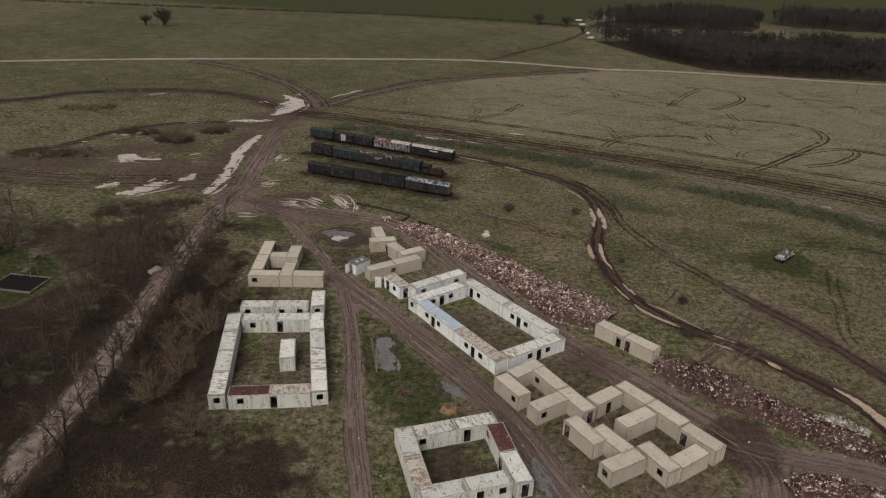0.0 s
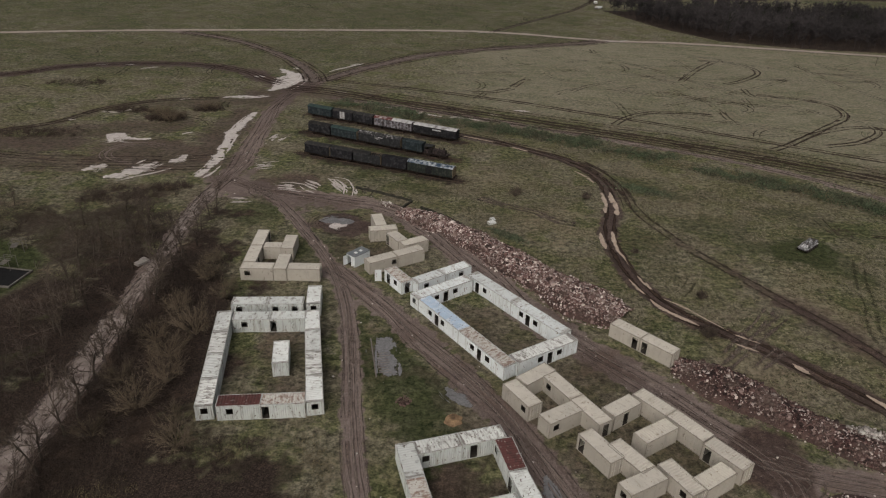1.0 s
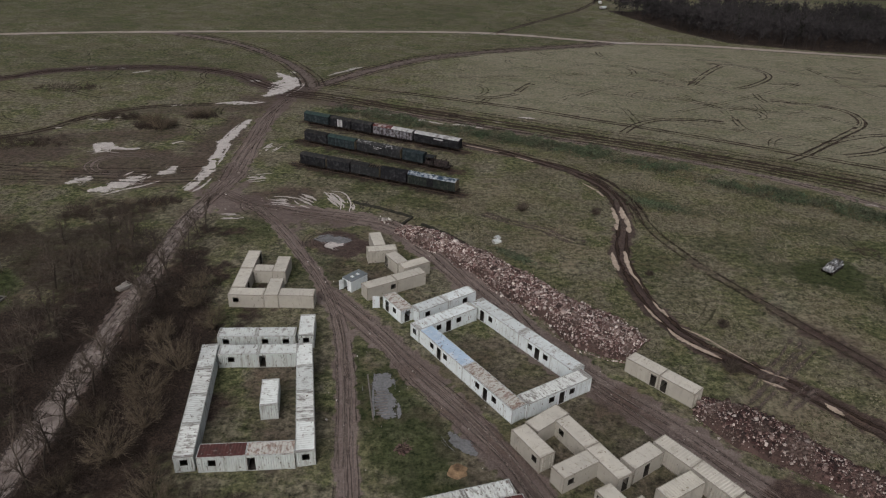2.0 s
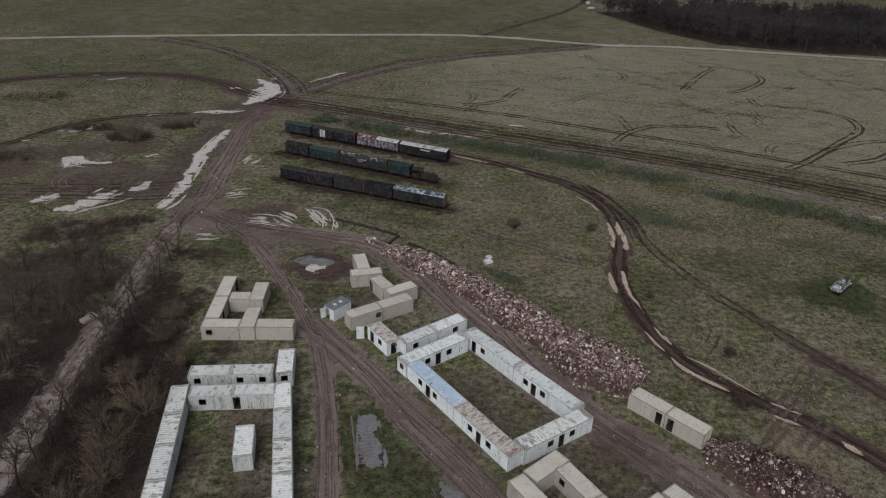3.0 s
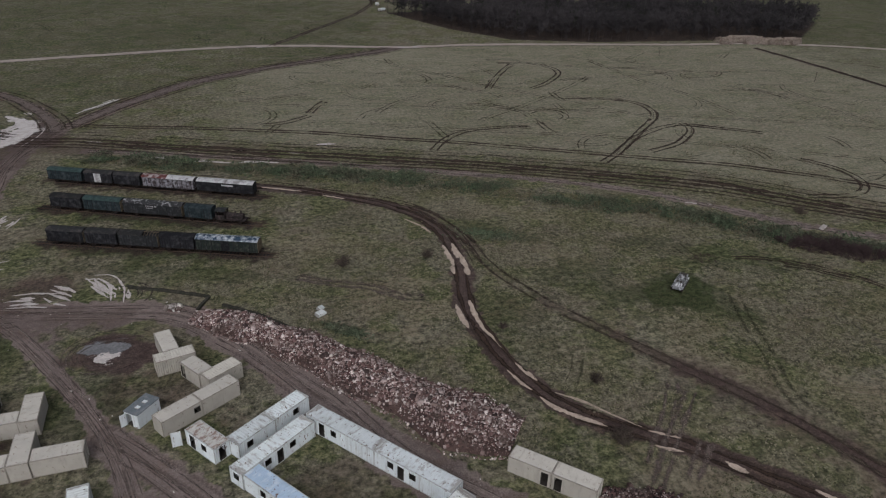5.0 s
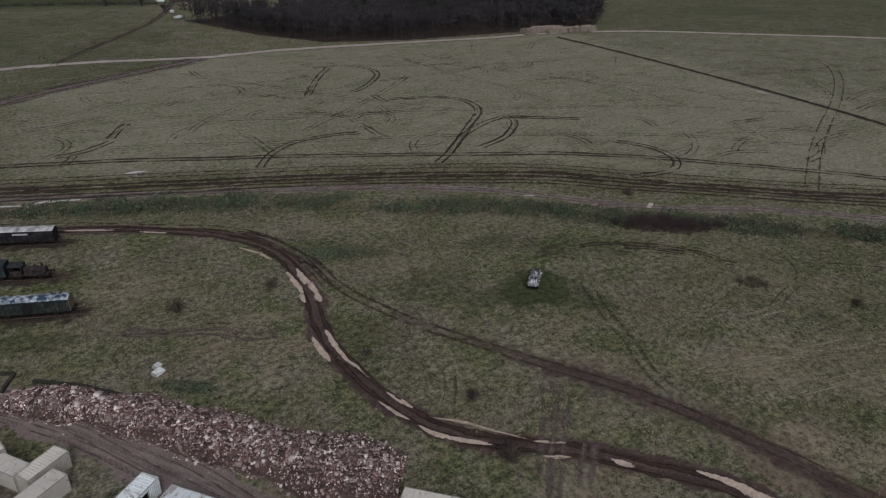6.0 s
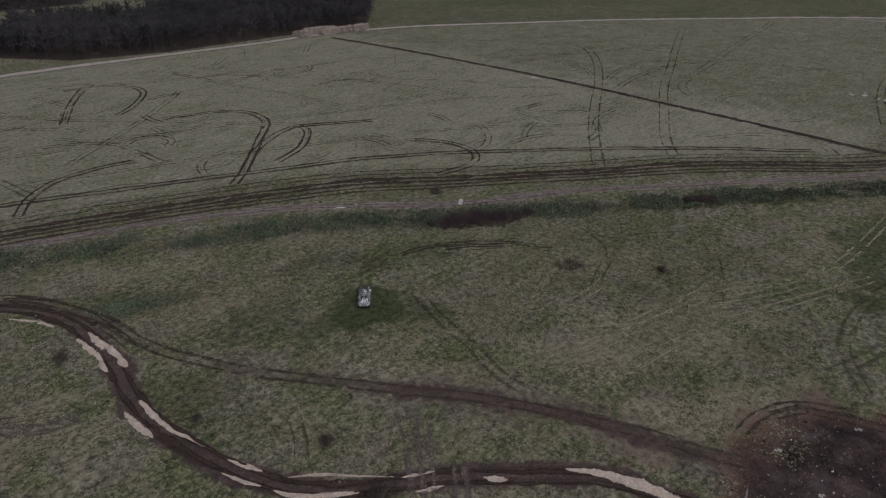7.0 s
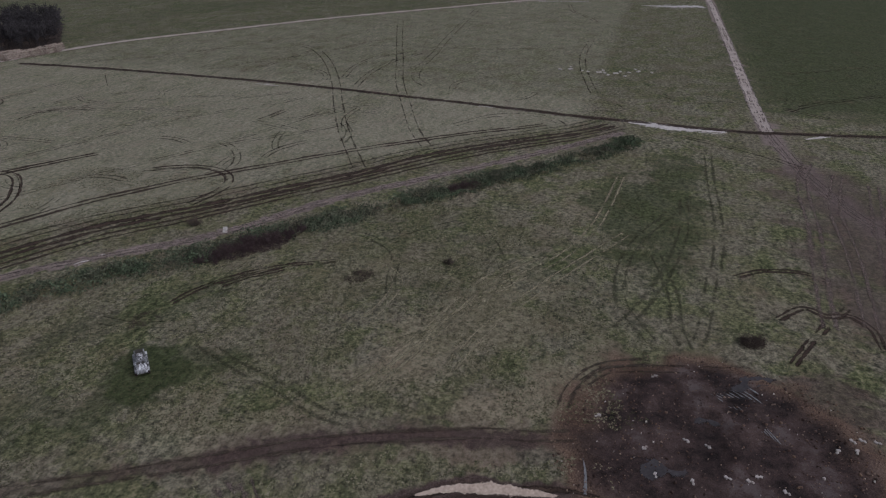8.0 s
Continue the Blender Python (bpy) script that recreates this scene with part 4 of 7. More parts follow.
def road_strip(line, half, label, mat=PALE_MARK):
    """A packed road's crown, as a thin layer over the sheet."""
    v, f, e = ribbon(np.column_stack([line, np.full(len(line), half)])[::4], 1.3, 0.3, lambda fx, fy, x, y: floor_at(fx, fy) + 0.05, 2.5)
    tagged(new("road", mesh_fast("road", v, f, mat, False, e)), label, "road", kind="structure")


FAR_STONE = ragged(material("pale_road_stone", (0.33, 0.285, 0.26), 0.9, (0.24, 0.2, 0.18), 0.5, 0.2, 4), -0.1, 0.5, 0.4, 0.4)
road_strip(ROAD_FAR, 2.2, "pale packed stone road across the grassland", FAR_STONE)
road_strip(TRACK_HEDGE, 0.9, "pale trodden path beside the brambles")
road_strip(TRACK_CROSS[TRACK_CROSS[:, 0] > 222], 1.7, "pale muddy farm road", FAR_STONE)
road_strip(ROAD_WOOD[np.nonzero(ROAD_WOOD[:, 1] > 268)[0][0]:], 2.7, "brown earth road joining the far road", EARTH_MARK)
LANE = ragged(material("pale_wet_stone", (0.27, 0.231, 0.216), 0.8, (0.105, 0.083, 0.074), 0.8, 0.6, 5), 0.12, 0.6, 0.8, 0.5)
road_strip(ROAD_WOOD[44:84], 1.5, "pale stony lane climbing out of the wood", LANE)
road_strip(ROAD_WOOD[:48], 2.2, "pale stony lane through the wood", LANE)
road_strip(ROAD_SOUTH, 1.7, "pale stony lane leaving the wood", EARTH_MARK)
road_strip(ROAD_FORK, 2.0, "brown earth road forking off to the far road", EARTH_MARK)


puddle("tan", (37.8, 169.0, 0.2), (37.6, 164.2, 0.7), (37.1, 161.0, 0.8), (36.4, 156.2, 0.2))
puddle("tan", (40.0, 169.7, 0.2), (39.6, 165.7, 0.7), (39.7, 161.9, 1.0), (39.4, 158.2, 1.0), (39.0, 155.2, 0.2))
puddle("tan", (33.4, 146.5, 0.2), (33.1, 143.6, 0.5), (33.0, 141.1, 0.6), (33.1, 137.7, 0.2))
puddle("tan", (36.1, 147.0, 0.2), (35.8, 143.7, 0.6), (35.7, 140.7, 0.6), (35.7, 137.4, 0.5), (36.1, 134.9, 0.3), (36.6, 131.1, 0.1))
puddle("tan", (35.1, 126.2, 0.1), (36.0, 122.6, 0.3), (37.2, 119.9, 0.1))
puddle("tan", (37.0, 127.5, 0.1), (37.9, 124.5, 0.4), (38.8, 121.7, 0.1))
puddle("tan", (37.3, 119.0, 0.1), (38.6, 116.1, 0.5), (41.3, 112.9, 0.5), (44.2, 109.9, 0.1))
puddle("tan", (39.7, 119.2, 0.1), (42.8, 116.2, 0.3), (45.6, 112.4, 0.2), (48.6, 108.7, 0.1))
puddle("tan", (3.7, 210.0, 0.2), (9.1, 207.3, 0.5), (13.8, 204.6, 0.2))
puddle("tan", (17.2, 201.9, 0.2), (20.0, 199.8, 0.4), (23.0, 197.7, 0.2))
puddle("tan", (33.1, 183.7, 0.1), (35.7, 179.2, 0.4), (37.3, 174.5, 0.2))
puddle("tan", (48.9, 108.1, 0.1), (50.9, 106.8, 0.4), (53.0, 105.2, 0.1))
puddle("tan", (48.0, 105.3, 0.1), (49.8, 104.0, 0.4), (51.7, 103.0, 0.1))
puddle("tan", (55.5, 100.3, 0.2), (56.3, 98.8, 0.6), (57.5, 97.3, 0.2))
puddle("tan", (63.2, 93.2, 0.2), (65.1, 89.9, 0.7), (66.6, 85.6, 1.0), (67.4, 80.9, 0.8), (68.0, 76.0, 0.2))
puddle("pale", (-64.5, 253.0, 0.9), (-62.2, 259.5, 2.2), (-60.4, 266.5, 3.4), (-60.6, 274.0, 3.6), (-63.2, 280.2, 2.2), (-68.1, 287.8, 0.7))
puddle("pale", (-78.2, 243.0, 0.4), (-73.0, 244.5, 1.0), (-66.9, 244.5, 0.8), (-61.8, 246.8, 0.3))
puddle("pale", (-62.2, 227.2, 0.6), (-63.0, 220.3, 1.1), (-63.5, 213.2, 1.1), (-63.5, 204.7, 1.4), (-62.8, 195.3, 1.4), (-61.9, 186.1, 1.3), (-61.5, 178.1, 1.0), (-62.1, 173.1, 0.9), (-63.0, 169.6, 0.4))
puddle("pale", (-92.6, 172.0, 0.4), (-89.7, 174.0, 1.8), (-87.6, 177.4, 0.5))
puddle("pale", (-85.2, 168.0, 0.5), (-81.0, 170.3, 2.1), (-78.3, 174.4, 1.9), (-75.8, 180.2, 0.5))
puddle("pale", (-73.2, 179.6, 0.3), (-71.1, 182.3, 1.6), (-69.8, 186.4, 0.3))
puddle("pale", (-94.6, 193.6, 0.5), (-95.8, 199.4, 2.2), (-90.1, 197.2, 0.9), (-83.8, 197.8, 0.4))
puddle("pale", (-109.8, 222.7, 0.3), (-105.4, 221.9, 0.6), (-100.9, 225.9, 0.3))
puddle("pale", (-121.0, 279.7, 0.4), (-118.5, 281.1, 0.6), (-115.0, 283.8, 0.4))
puddle("pale", (-116.1, 212.7, 0.2), (-114.4, 212.9, 0.4), (-113.0, 213.7, 0.2))
puddle("pale", (-91.7, 237.4, 0.2), (-89.4, 239.2, 0.4), (-87.3, 240.3, 0.2))
puddle("pale", (-140.1, 283.2, 0.3), (-138.2, 284.5, 0.4), (-135.1, 285.0, 0.3))
puddle("pale", (-129.7, 285.8, 0.3), (-127.5, 286.2, 0.5), (-125.3, 286.5, 0.3))
puddle("pale", (-77.6, 202.0, 0.2), (-76.5, 203.9, 0.4), (-74.7, 205.2, 0.2))
puddle("pale", (-30.3, 171.5, 0.12), (-27.6, 170.9, 0.2), (-25.4, 167.4, 0.22), (-24.9, 161.9, 0.12))
puddle("pale", (-29.1, 172.9, 0.1), (-25.4, 171.8, 0.14), (-23.2, 166.9, 0.18), (-22.7, 160.9, 0.08))


def slivers(x0, y0, x1, y1, n, gap, seed):
    """Thin tongues of water lying side by side between wheel ridges."""
    own = random.Random(seed)
    length = math.hypot(x1 - x0, y1 - y0)
    ux, uy = (x1 - x0) / length, (y1 - y0) / length
    for i in range(n):
        o, a, b = (i - (n - 1) / 2) * gap, own.uniform(0, 0.35) * length, own.uniform(0.6, 1.0) * length
        bend = own.uniform(-0.6, 0.6)
        puddle("thin", *[(x0 + ux * d - uy * (o + bend * k), y0 + uy * d + ux * (o + bend * k), w) for d, w, k in ((a, 0.08, 0), ((a + b) / 2, own.uniform(0.2, 0.42), 1), (b, 0.08, 0))])


slivers(-43.0, 166.5, -33.5, 165.0, 5, 1.1, 1)
slivers(-38.0, 170.6, -30.0, 163.5, 4, 1.2, 2)
slivers(-51.0, 198.0, -48.4, 206.5, 5, 0.9, 3)
slivers(-51.0, 178.5, -43.0, 181.5, 5, 1.0, 4)
slivers(-52.0, 156.5, -44.5, 157.0, 4, 0.9, 5)
slivers(-30.0, 172.6, -23.5, 163.0, 4, 0.8, 6)
slivers(-98.0, 194.0, -90.0, 200.0, 6, 1.1, 7)
slivers(-82.0, 168.5, -72.0, 178.0, 5, 1.2, 8)
puddle("pale", (-42.3, 255.2, 0.2), (-39.5, 254.7, 0.5), (-36.2, 253.5, 0.2))
puddle("pale", (-48.5, 284.4, 0.2), (-43.4, 292.5, 0.6), (-36.2, 301.5, 0.3))
puddle("pale", (-75.3, 273.4, 0.2), (-72.5, 273.8, 0.7), (-69.7, 273.2, 0.2))
puddle("grey", (-9.7, 103.8, 1.2), (-9.3, 101.0, 1.7), (-8.9, 98.0, 1.6), (-8.4, 95.0, 1.3), (-8.3, 92.9, 0.9))
puddle("grey", (-10.9, 103.6, 0.12), (-10.6, 98.2, 0.2), (-9.9, 93.3, 0.12))
puddle("grey", (0.3, 91.4, 0.3), (1.4, 89.6, 0.9), (2.6, 88.2, 0.9), (4.6, 86.7, 0.2))
puddle("grey", (13.3, 74.5, 0.2), (14.0, 71.6, 1.0), (14.4, 68.8, 1.2), (14.8, 66.6, 1.0))
puddle("pale", (-25.6, 144.2, 0.5), (-23.6, 145.2, 1.3), (-21.0, 145.6, 0.6))
puddle("grey", (-28.4, 147.2, 0.4), (-25.5, 147.8, 1.5), (-22.5, 147.6, 1.3), (-20.2, 146.2, 0.5))
puddle("pale", (12.4, 233.7, 0.2), (15.5, 233.0, 0.5), (18.9, 232.3, 0.2))
puddle("pale", (20.9, 238.7, 0.2), (23.9, 238.6, 0.6), (27.2, 237.9, 0.2))
puddle("pale", (-25.5, 238.3, 0.2), (-20.7, 237.0, 0.4), (-15.6, 235.1, 0.2))
puddle("pale", (-13.0, 232.9, 0.2), (-7.2, 230.8, 0.5), (-1.4, 228.3, 0.2))
puddle("pale", (-0.7, 228.9, 0.2), (4.6, 227.8, 0.5), (10.2, 226.2, 0.2))
puddle("pale", (101.0, 176.6, 0.1), (104.1, 175.1, 0.4), (107.3, 173.2, 0.1))
puddle("pale", (71.4, 371.4, 0.3), (80.3, 370.0, 1.0), (91.2, 370.8, 0.3))
puddle("pale", (12.7, 380.3, 0.3), (17.4, 381.4, 0.5), (22.2, 381.2, 0.3))
puddle("pale", (233.0, 80.0, 0.5), (229.6, 71.0, 1.7), (226.6, 61.1, 1.5), (227.3, 46.2, 0.7))
puddle("pale", (225.7, 25.1, 0.2), (228.5, 21.1, 0.6), (230.9, 16.6, 0.2))
puddle("pale", (506.4, 82.0, 0.6), (506.4, 66.0, 3.2), (509.0, 52.0, 5.0), (511.0, 42.0, 5.5))
puddle("pale", (509.4, 154.0, 0.4), (514.7, 133.3, 0.8), (519.1, 116.4, 0.4))
puddle("pale", (248.9, 35.2, 0.2), (240.4, 34.9, 0.5), (231.7, 34.9, 0.3))
puddle("pale", (245.4, 219.1, 0.1), (244.5, 211.7, 0.3), (244.2, 206.2, 0.1))
puddle("pale", (236.4, 127.4, 0.1), (236.5, 124.4, 0.3), (236.1, 120.4, 0.1))
tyre_marks((91.4, 287.9), (105.4, 311.6), (117.1, 327.6), wide=0.38, gaps=0.27)
tyre_marks((91.4, 287.9), (105.4, 311.6), (117.1, 327.6), gauge=0.78, wide=0.2, drift=0.7, mat=FAINT_MARK, gaps=0.36)
tyre_marks((110.8, 329.5), (123.8, 327.8), (130.5, 316.5), (128.8, 306.2), (117.8, 292.8), (108.0, 285.9), wide=0.38, gaps=0.27)
tyre_marks((110.8, 329.5), (123.8, 327.8), (130.5, 316.5), (128.8, 306.2), (117.8, 292.8), (108.0, 285.9), gauge=0.78, wide=0.2, drift=0.7, mat=FAINT_MARK, gaps=0.36)
tyre_marks((52.5, 226.4), (58.4, 234.6), (66.8, 241.1), (78.6, 243.0), (89.2, 241.1), wide=0.38, gaps=0.27)
tyre_marks((52.5, 226.4), (58.4, 234.6), (66.8, 241.1), (78.6, 243.0), (89.2, 241.1), gauge=0.78, wide=0.2, drift=0.7, mat=FAINT_MARK, gaps=0.36)
tyre_marks((95.3, 206.2), (106.1, 215.0), (121.3, 229.9), (133.7, 242.4), (137.8, 252.1), (134.9, 262.5), (120.4, 269.8), (113.9, 270.4), wide=0.38, gaps=0.27)
tyre_marks((95.3, 206.2), (106.1, 215.0), (121.3, 229.9), (133.7, 242.4), (137.8, 252.1), (134.9, 262.5), (120.4, 269.8), (113.9, 270.4), gauge=0.78, wide=0.2, drift=0.7, mat=FAINT_MARK, gaps=0.36)
tyre_marks((101.9, 211.3), (114.9, 223.1), (128.2, 230.7), (138.2, 232.5), (149.0, 226.1), (158.1, 219.1), wide=0.38, gaps=0.27)
tyre_marks((101.9, 211.3), (114.9, 223.1), (128.2, 230.7), (138.2, 232.5), (149.0, 226.1), (158.1, 219.1), gauge=0.78, wide=0.2, drift=0.7, mat=FAINT_MARK, gaps=0.36)
tyre_marks((113.3, 211.4), (125.7, 216.4), (137.0, 226.4), (139.3, 234.8), wide=0.38, gaps=0.27)
tyre_marks((113.3, 211.4), (125.7, 216.4), (137.0, 226.4), (139.3, 234.8), gauge=0.78, wide=0.2, drift=0.7, mat=FAINT_MARK, gaps=0.36)
tyre_marks((151.9, 196.1), (156.5, 187.7), (156.4, 179.4), (152.3, 173.2), (144.9, 170.4), (133.6, 172.4), wide=0.38, gaps=0.27)
tyre_marks((151.9, 196.1), (156.5, 187.7), (156.4, 179.4), (152.3, 173.2), (144.9, 170.4), (133.6, 172.4), gauge=0.78, wide=0.2, drift=0.7, mat=FAINT_MARK, gaps=0.36)
tyre_marks((23.2, 270.3), (27.1, 278.8), (30.7, 284.6), wide=0.38, gaps=0.27)
tyre_marks((23.2, 270.3), (27.1, 278.8), (30.7, 284.6), gauge=0.78, wide=0.2, drift=0.7, mat=FAINT_MARK, gaps=0.36)
tyre_marks((7.4, 260.8), (15.5, 262.6), (23.7, 268.2), wide=0.38, gaps=0.27)
tyre_marks((7.4, 260.8), (15.5, 262.6), (23.7, 268.2), gauge=0.78, wide=0.2, drift=0.7, mat=FAINT_MARK, gaps=0.36)
tyre_marks((200.9, 191.5), (207.5, 190.0), (214.1, 189.3), wide=0.38, gaps=0.27)
tyre_marks((200.9, 191.5), (207.5, 190.0), (214.1, 189.3), gauge=0.78, wide=0.2, drift=0.7, mat=FAINT_MARK, gaps=0.36)
tyre_marks((138.2, 232.6), (148.6, 226.0), (158.9, 218.9), wide=0.38, gaps=0.27)
tyre_marks((138.2, 232.6), (148.6, 226.0), (158.9, 218.9), gauge=0.78, wide=0.2, drift=0.7, mat=FAINT_MARK, gaps=0.36)
tyre_marks((20, 262), (80, 238), (150, 205), (210, 160), gauge=0.9, wide=0.26, drift=1.2, mat=FAINT_MARK, label="faint wheel lines across the dry field")
tyre_marks((10, 285), (90, 262), (180, 225), (232, 190), gauge=0.9, wide=0.26, drift=1.2, mat=FAINT_MARK, label="faint wheel lines across the dry field")
tyre_marks((60, 345), (90, 300), (118, 262), (150, 225), gauge=0.9, wide=0.26, drift=1.2, mat=FAINT_MARK, label="faint wheel lines across the dry field")
tyre_marks((150, 340), (158, 290), (165, 240), gauge=0.9, wide=0.26, drift=1.2, mat=FAINT_MARK, label="faint wheel lines across the dry field")
tyre_marks((40, 300), (110, 295), (190, 300), gauge=0.9, wide=0.26, drift=1.2, mat=FAINT_MARK, label="faint wheel lines across the dry field")
tyre_marks((75, 250), (110, 275), (140, 300), gauge=0.9, wide=0.26, drift=1.2, mat=FAINT_MARK, label="faint wheel lines across the dry field")
tyre_marks((170, 300), (195, 260), (205, 215), gauge=0.9, wide=0.26, drift=1.2, mat=FAINT_MARK, label="faint wheel lines across the dry field")
tyre_marks((100, 345), (160, 310), (230, 290), gauge=0.9, wide=0.26, drift=1.2, mat=FAINT_MARK, label="faint wheel lines across the dry field")
tyre_marks((20, 330), (70, 318), (120, 318), gauge=0.9, wide=0.26, drift=1.2, mat=FAINT_MARK, label="faint wheel lines across the dry field")
tyre_marks((180, 190), (215, 175), (232, 160), gauge=0.9, wide=0.26, drift=1.2, mat=FAINT_MARK, label="faint wheel lines across the dry field")
tyre_marks((245, 330), (280, 290), (330, 255), gauge=0.9, wide=0.26, drift=1.2, mat=FAINT_MARK, label="faint wheel lines across the dry field")
tyre_marks((262, 250), (300, 225), (350, 200), gauge=0.9, wide=0.26, drift=1.2, mat=FAINT_MARK, label="faint wheel lines across the dry field")
tyre_marks((85.7, 158.1), (85.9, 151.2), (88.6, 142.6), wide=0.22, mat=GREEN_MARK, label="faint dark green wheel lines in the pasture")
tyre_marks((130.6, 131.2), (128.1, 123.2), (122.8, 116.9), (113.4, 114.2), (105.3, 111.4), gauge=0.8, wide=0.3, mat=GREEN_MARK, gaps=0.35, label="faint dark wheel lines in the grass")
tyre_marks((127.2, 119.9), (136.7, 113.1), (147.2, 102.0), gauge=0.8, wide=0.3, mat=GREEN_MARK, gaps=0.35, label="faint dark wheel lines in the grass")
tyre_marks((116.0, 92.1), (130.5, 97.5), (142.9, 104.5), gauge=0.8, wide=0.3, mat=GREEN_MARK, gaps=0.35, label="faint dark wheel lines in the grass")
tyre_marks((55.7, 176.7), (62.8, 172.7), (70.3, 167.3), (81.8, 155.1), (87.4, 150.3), gauge=0.75, wide=0.22, mat=STRAW_MARK, gaps=0.42, label="pale flattened wheel lines in the grass")
tyre_marks((55.5, 173.6), (68.9, 165.5), (79.9, 153.1), gauge=0.75, wide=0.22, mat=STRAW_MARK, gaps=0.42, label="pale flattened wheel lines in the grass")
tyre_marks((48.1, 148.3), (55.0, 150.0), (62.3, 149.4), (71.0, 145.6), gauge=0.75, wide=0.22, mat=STRAW_MARK, gaps=0.42, label="pale flattened wheel lines in the grass")
tyre_marks((42.7, 119.7), (45.4, 122.9), (47.8, 127.2), gauge=0.8, wide=0.3, mat=GREEN_MARK, gaps=0.35, label="faint dark wheel lines in the grass")
tyre_marks((101.2, 143.6), (112.3, 137.1), (115.6, 133.6), gauge=0.6, wide=0.2, mat=FAINT_MARK, gaps=0.42, label="broken brown wheel lines in the grass")
tyre_marks((99.2, 142.1), (107.8, 135.8), (116.4, 125.7), gauge=0.6, wide=0.2, mat=FAINT_MARK, gaps=0.42, label="broken brown wheel lines in the grass")
tyre_marks((7.1, 162.8), (15.3, 157.5), (19.6, 155.9), (22.1, 153.0), gauge=0.6, wide=0.2, mat=FAINT_MARK, gaps=0.42, label="broken brown wheel lines in the grass")
tyre_marks((18.4, 158.7), (21.9, 156.7), (27.1, 153.0), (28.9, 151.9), gauge=0.6, wide=0.2, mat=FAINT_MARK, gaps=0.42, label="broken brown wheel lines in the grass")
tyre_marks((-6.2, 103.0), (-5.1, 101.3), (-3.1, 98.7), (-0.3, 94.8), gauge=0.4, wide=0.14, mat=WORN_MARK, label="ragged edge of the track")
# far eastern field: loops and crossings of single vehicles
for trail, apart, width in (
        (((324.6, 248.8), (318.2, 231), (303, 217.2), (280.3, 202.6), (253.2, 188), (229, 176.5), (203, 163.5), (186.9, 154.5), (167.5, 143)), 1.6, 0.5),
        (((274.3, 215.5), (274.3, 208.8), (268.7, 200.4), (259.4, 195.6), (254.5, 197.1)), 0.9, 0.5),
        (((405.6, 215), (349, 195.7), (302.2, 179), (265, 166), (232, 152), (204, 139.5), (187, 129.5)), 1.5, 0.42),
        (((463.5, 182.9), (398.5, 176.8), (354.5, 172.5), (318.3, 168), (286, 165), (269, 160.4), (258, 152)), 1.5, 0.42),
        (((263.7, 189.3), (284, 193), (304, 191), (320, 180), (329, 170)), 0.9, 0.55), (((250, 179), (274, 182), (298, 181), (320, 174)), 1.1, 0.55),
        (((195.9, 159.5), (207.8, 164.8), (216.2, 166.1), (223.5, 166.1)), 0.8, 0.45), (((370.3, 101.3), (336.6, 101.6), (306.6, 98.7), (281.8, 93.9), (263.8, 90.0)), 1.3, 0.5),
        (((271.0, 67.0), (263.8, 62.6), (260.4, 55.1), (265.6, 41.7)), 0.9, 0.45), (((244.1, 120.0), (251.5, 113.3), (260.7, 110.8)), 0.9, 0.5),
        (((256.5, 142.1), (266.4, 143.1), (275.6, 138.1), (281.5, 131.4)), 1.2, 0.35), (((499.5, 128.2), (469.1, 122.0), (447.9, 111.1), (424.3, 102.3)), 1.0, 0.5),
        (((256.3, 26.4), (270.2, 13.8), (288.2, -11.1)), 1.0, 0.8), (((260.6, 26.8), (253.7, 18.2), (249.8, 13.1)), 0.9, 0.7),
        (((211.7, 129.6), (225.6, 120.0), (230.4, 107.6), (226.5, 99.6), (220.0, 95.1)), 1.2, 0.5), (((220.5, 62.7), (213.2, 48.6), (207.3, 38.6), (197.5, 28.6)), 0.9, 0.75),
        (((238, 92), (244, 80), (252, 84), (247, 94)), 0.9, 0.6)):
    tyre_marks(*trail, gauge=apart, wide=width * 0.72, gaps=0.32, mat=FAINT_MARK)
for trail in (((330.0, 205.7), (334.1, 168.3), (338.1, 137.1), (347.8, 111.6)), ((345.7, -24.7), (324.4, 4.8), (315.3, 18.8)), ((189.7, 270.9), (220.1, 232.4), (226.5, 210.2), (239.8, 194.3)),
              ((302.3, 274.6), (310.3, 250.1), (317.1, 232.7)), ((262, 235), (290, 228), (312, 226))):
    tyre_marks(*trail, gauge=0.9, wide=0.32, mat=FAINT_MARK, gaps=0.38, label="faint wheel lines across the far field")
# wheel lines in the pasture
for trail in (((203.2, 53.3), (182.9, 53.5), (154.7, 53.1), (132.8, 54.8)), ((137.0, 66.2), (121.6, 62.9), (110.2, 62.1), (103.1, 60.6)), ((130.2, 55.7), (115.2, 57.4), (105.9, 59.0)),
              ((84.6, 137.1), (79.8, 125.6), (77.5, 118.5), (74.3, 111.1), (73.1, 104.9)), ((160, 63), (138, 71), (118, 72), (104, 66)), ((172, 60), (146, 61), (122, 66), (106, 72))):
    tyre_marks(*trail, gauge=0.9, wide=0.5, mat=GREEN_MARK, gaps=0.3, label="dark green wheel lines in the pasture")
for trail in (((80.5, 106.0), (100.3, 100.1), (117.5, 92.4), (132.0, 83.7), (150.7, 78.6), (180.9, 75.5)), ((79.6, 109.1), (95.1, 102.9), (118.8, 95.9), (134.3, 85.2)), ((88, 96), (104, 92), (122, 84), (146, 72))):
    tyre_marks(*trail, gauge=0.9, wide=0.45, mat=STRAW_MARK, gaps=0.24, label="pale flattened wheel lines in the grass")
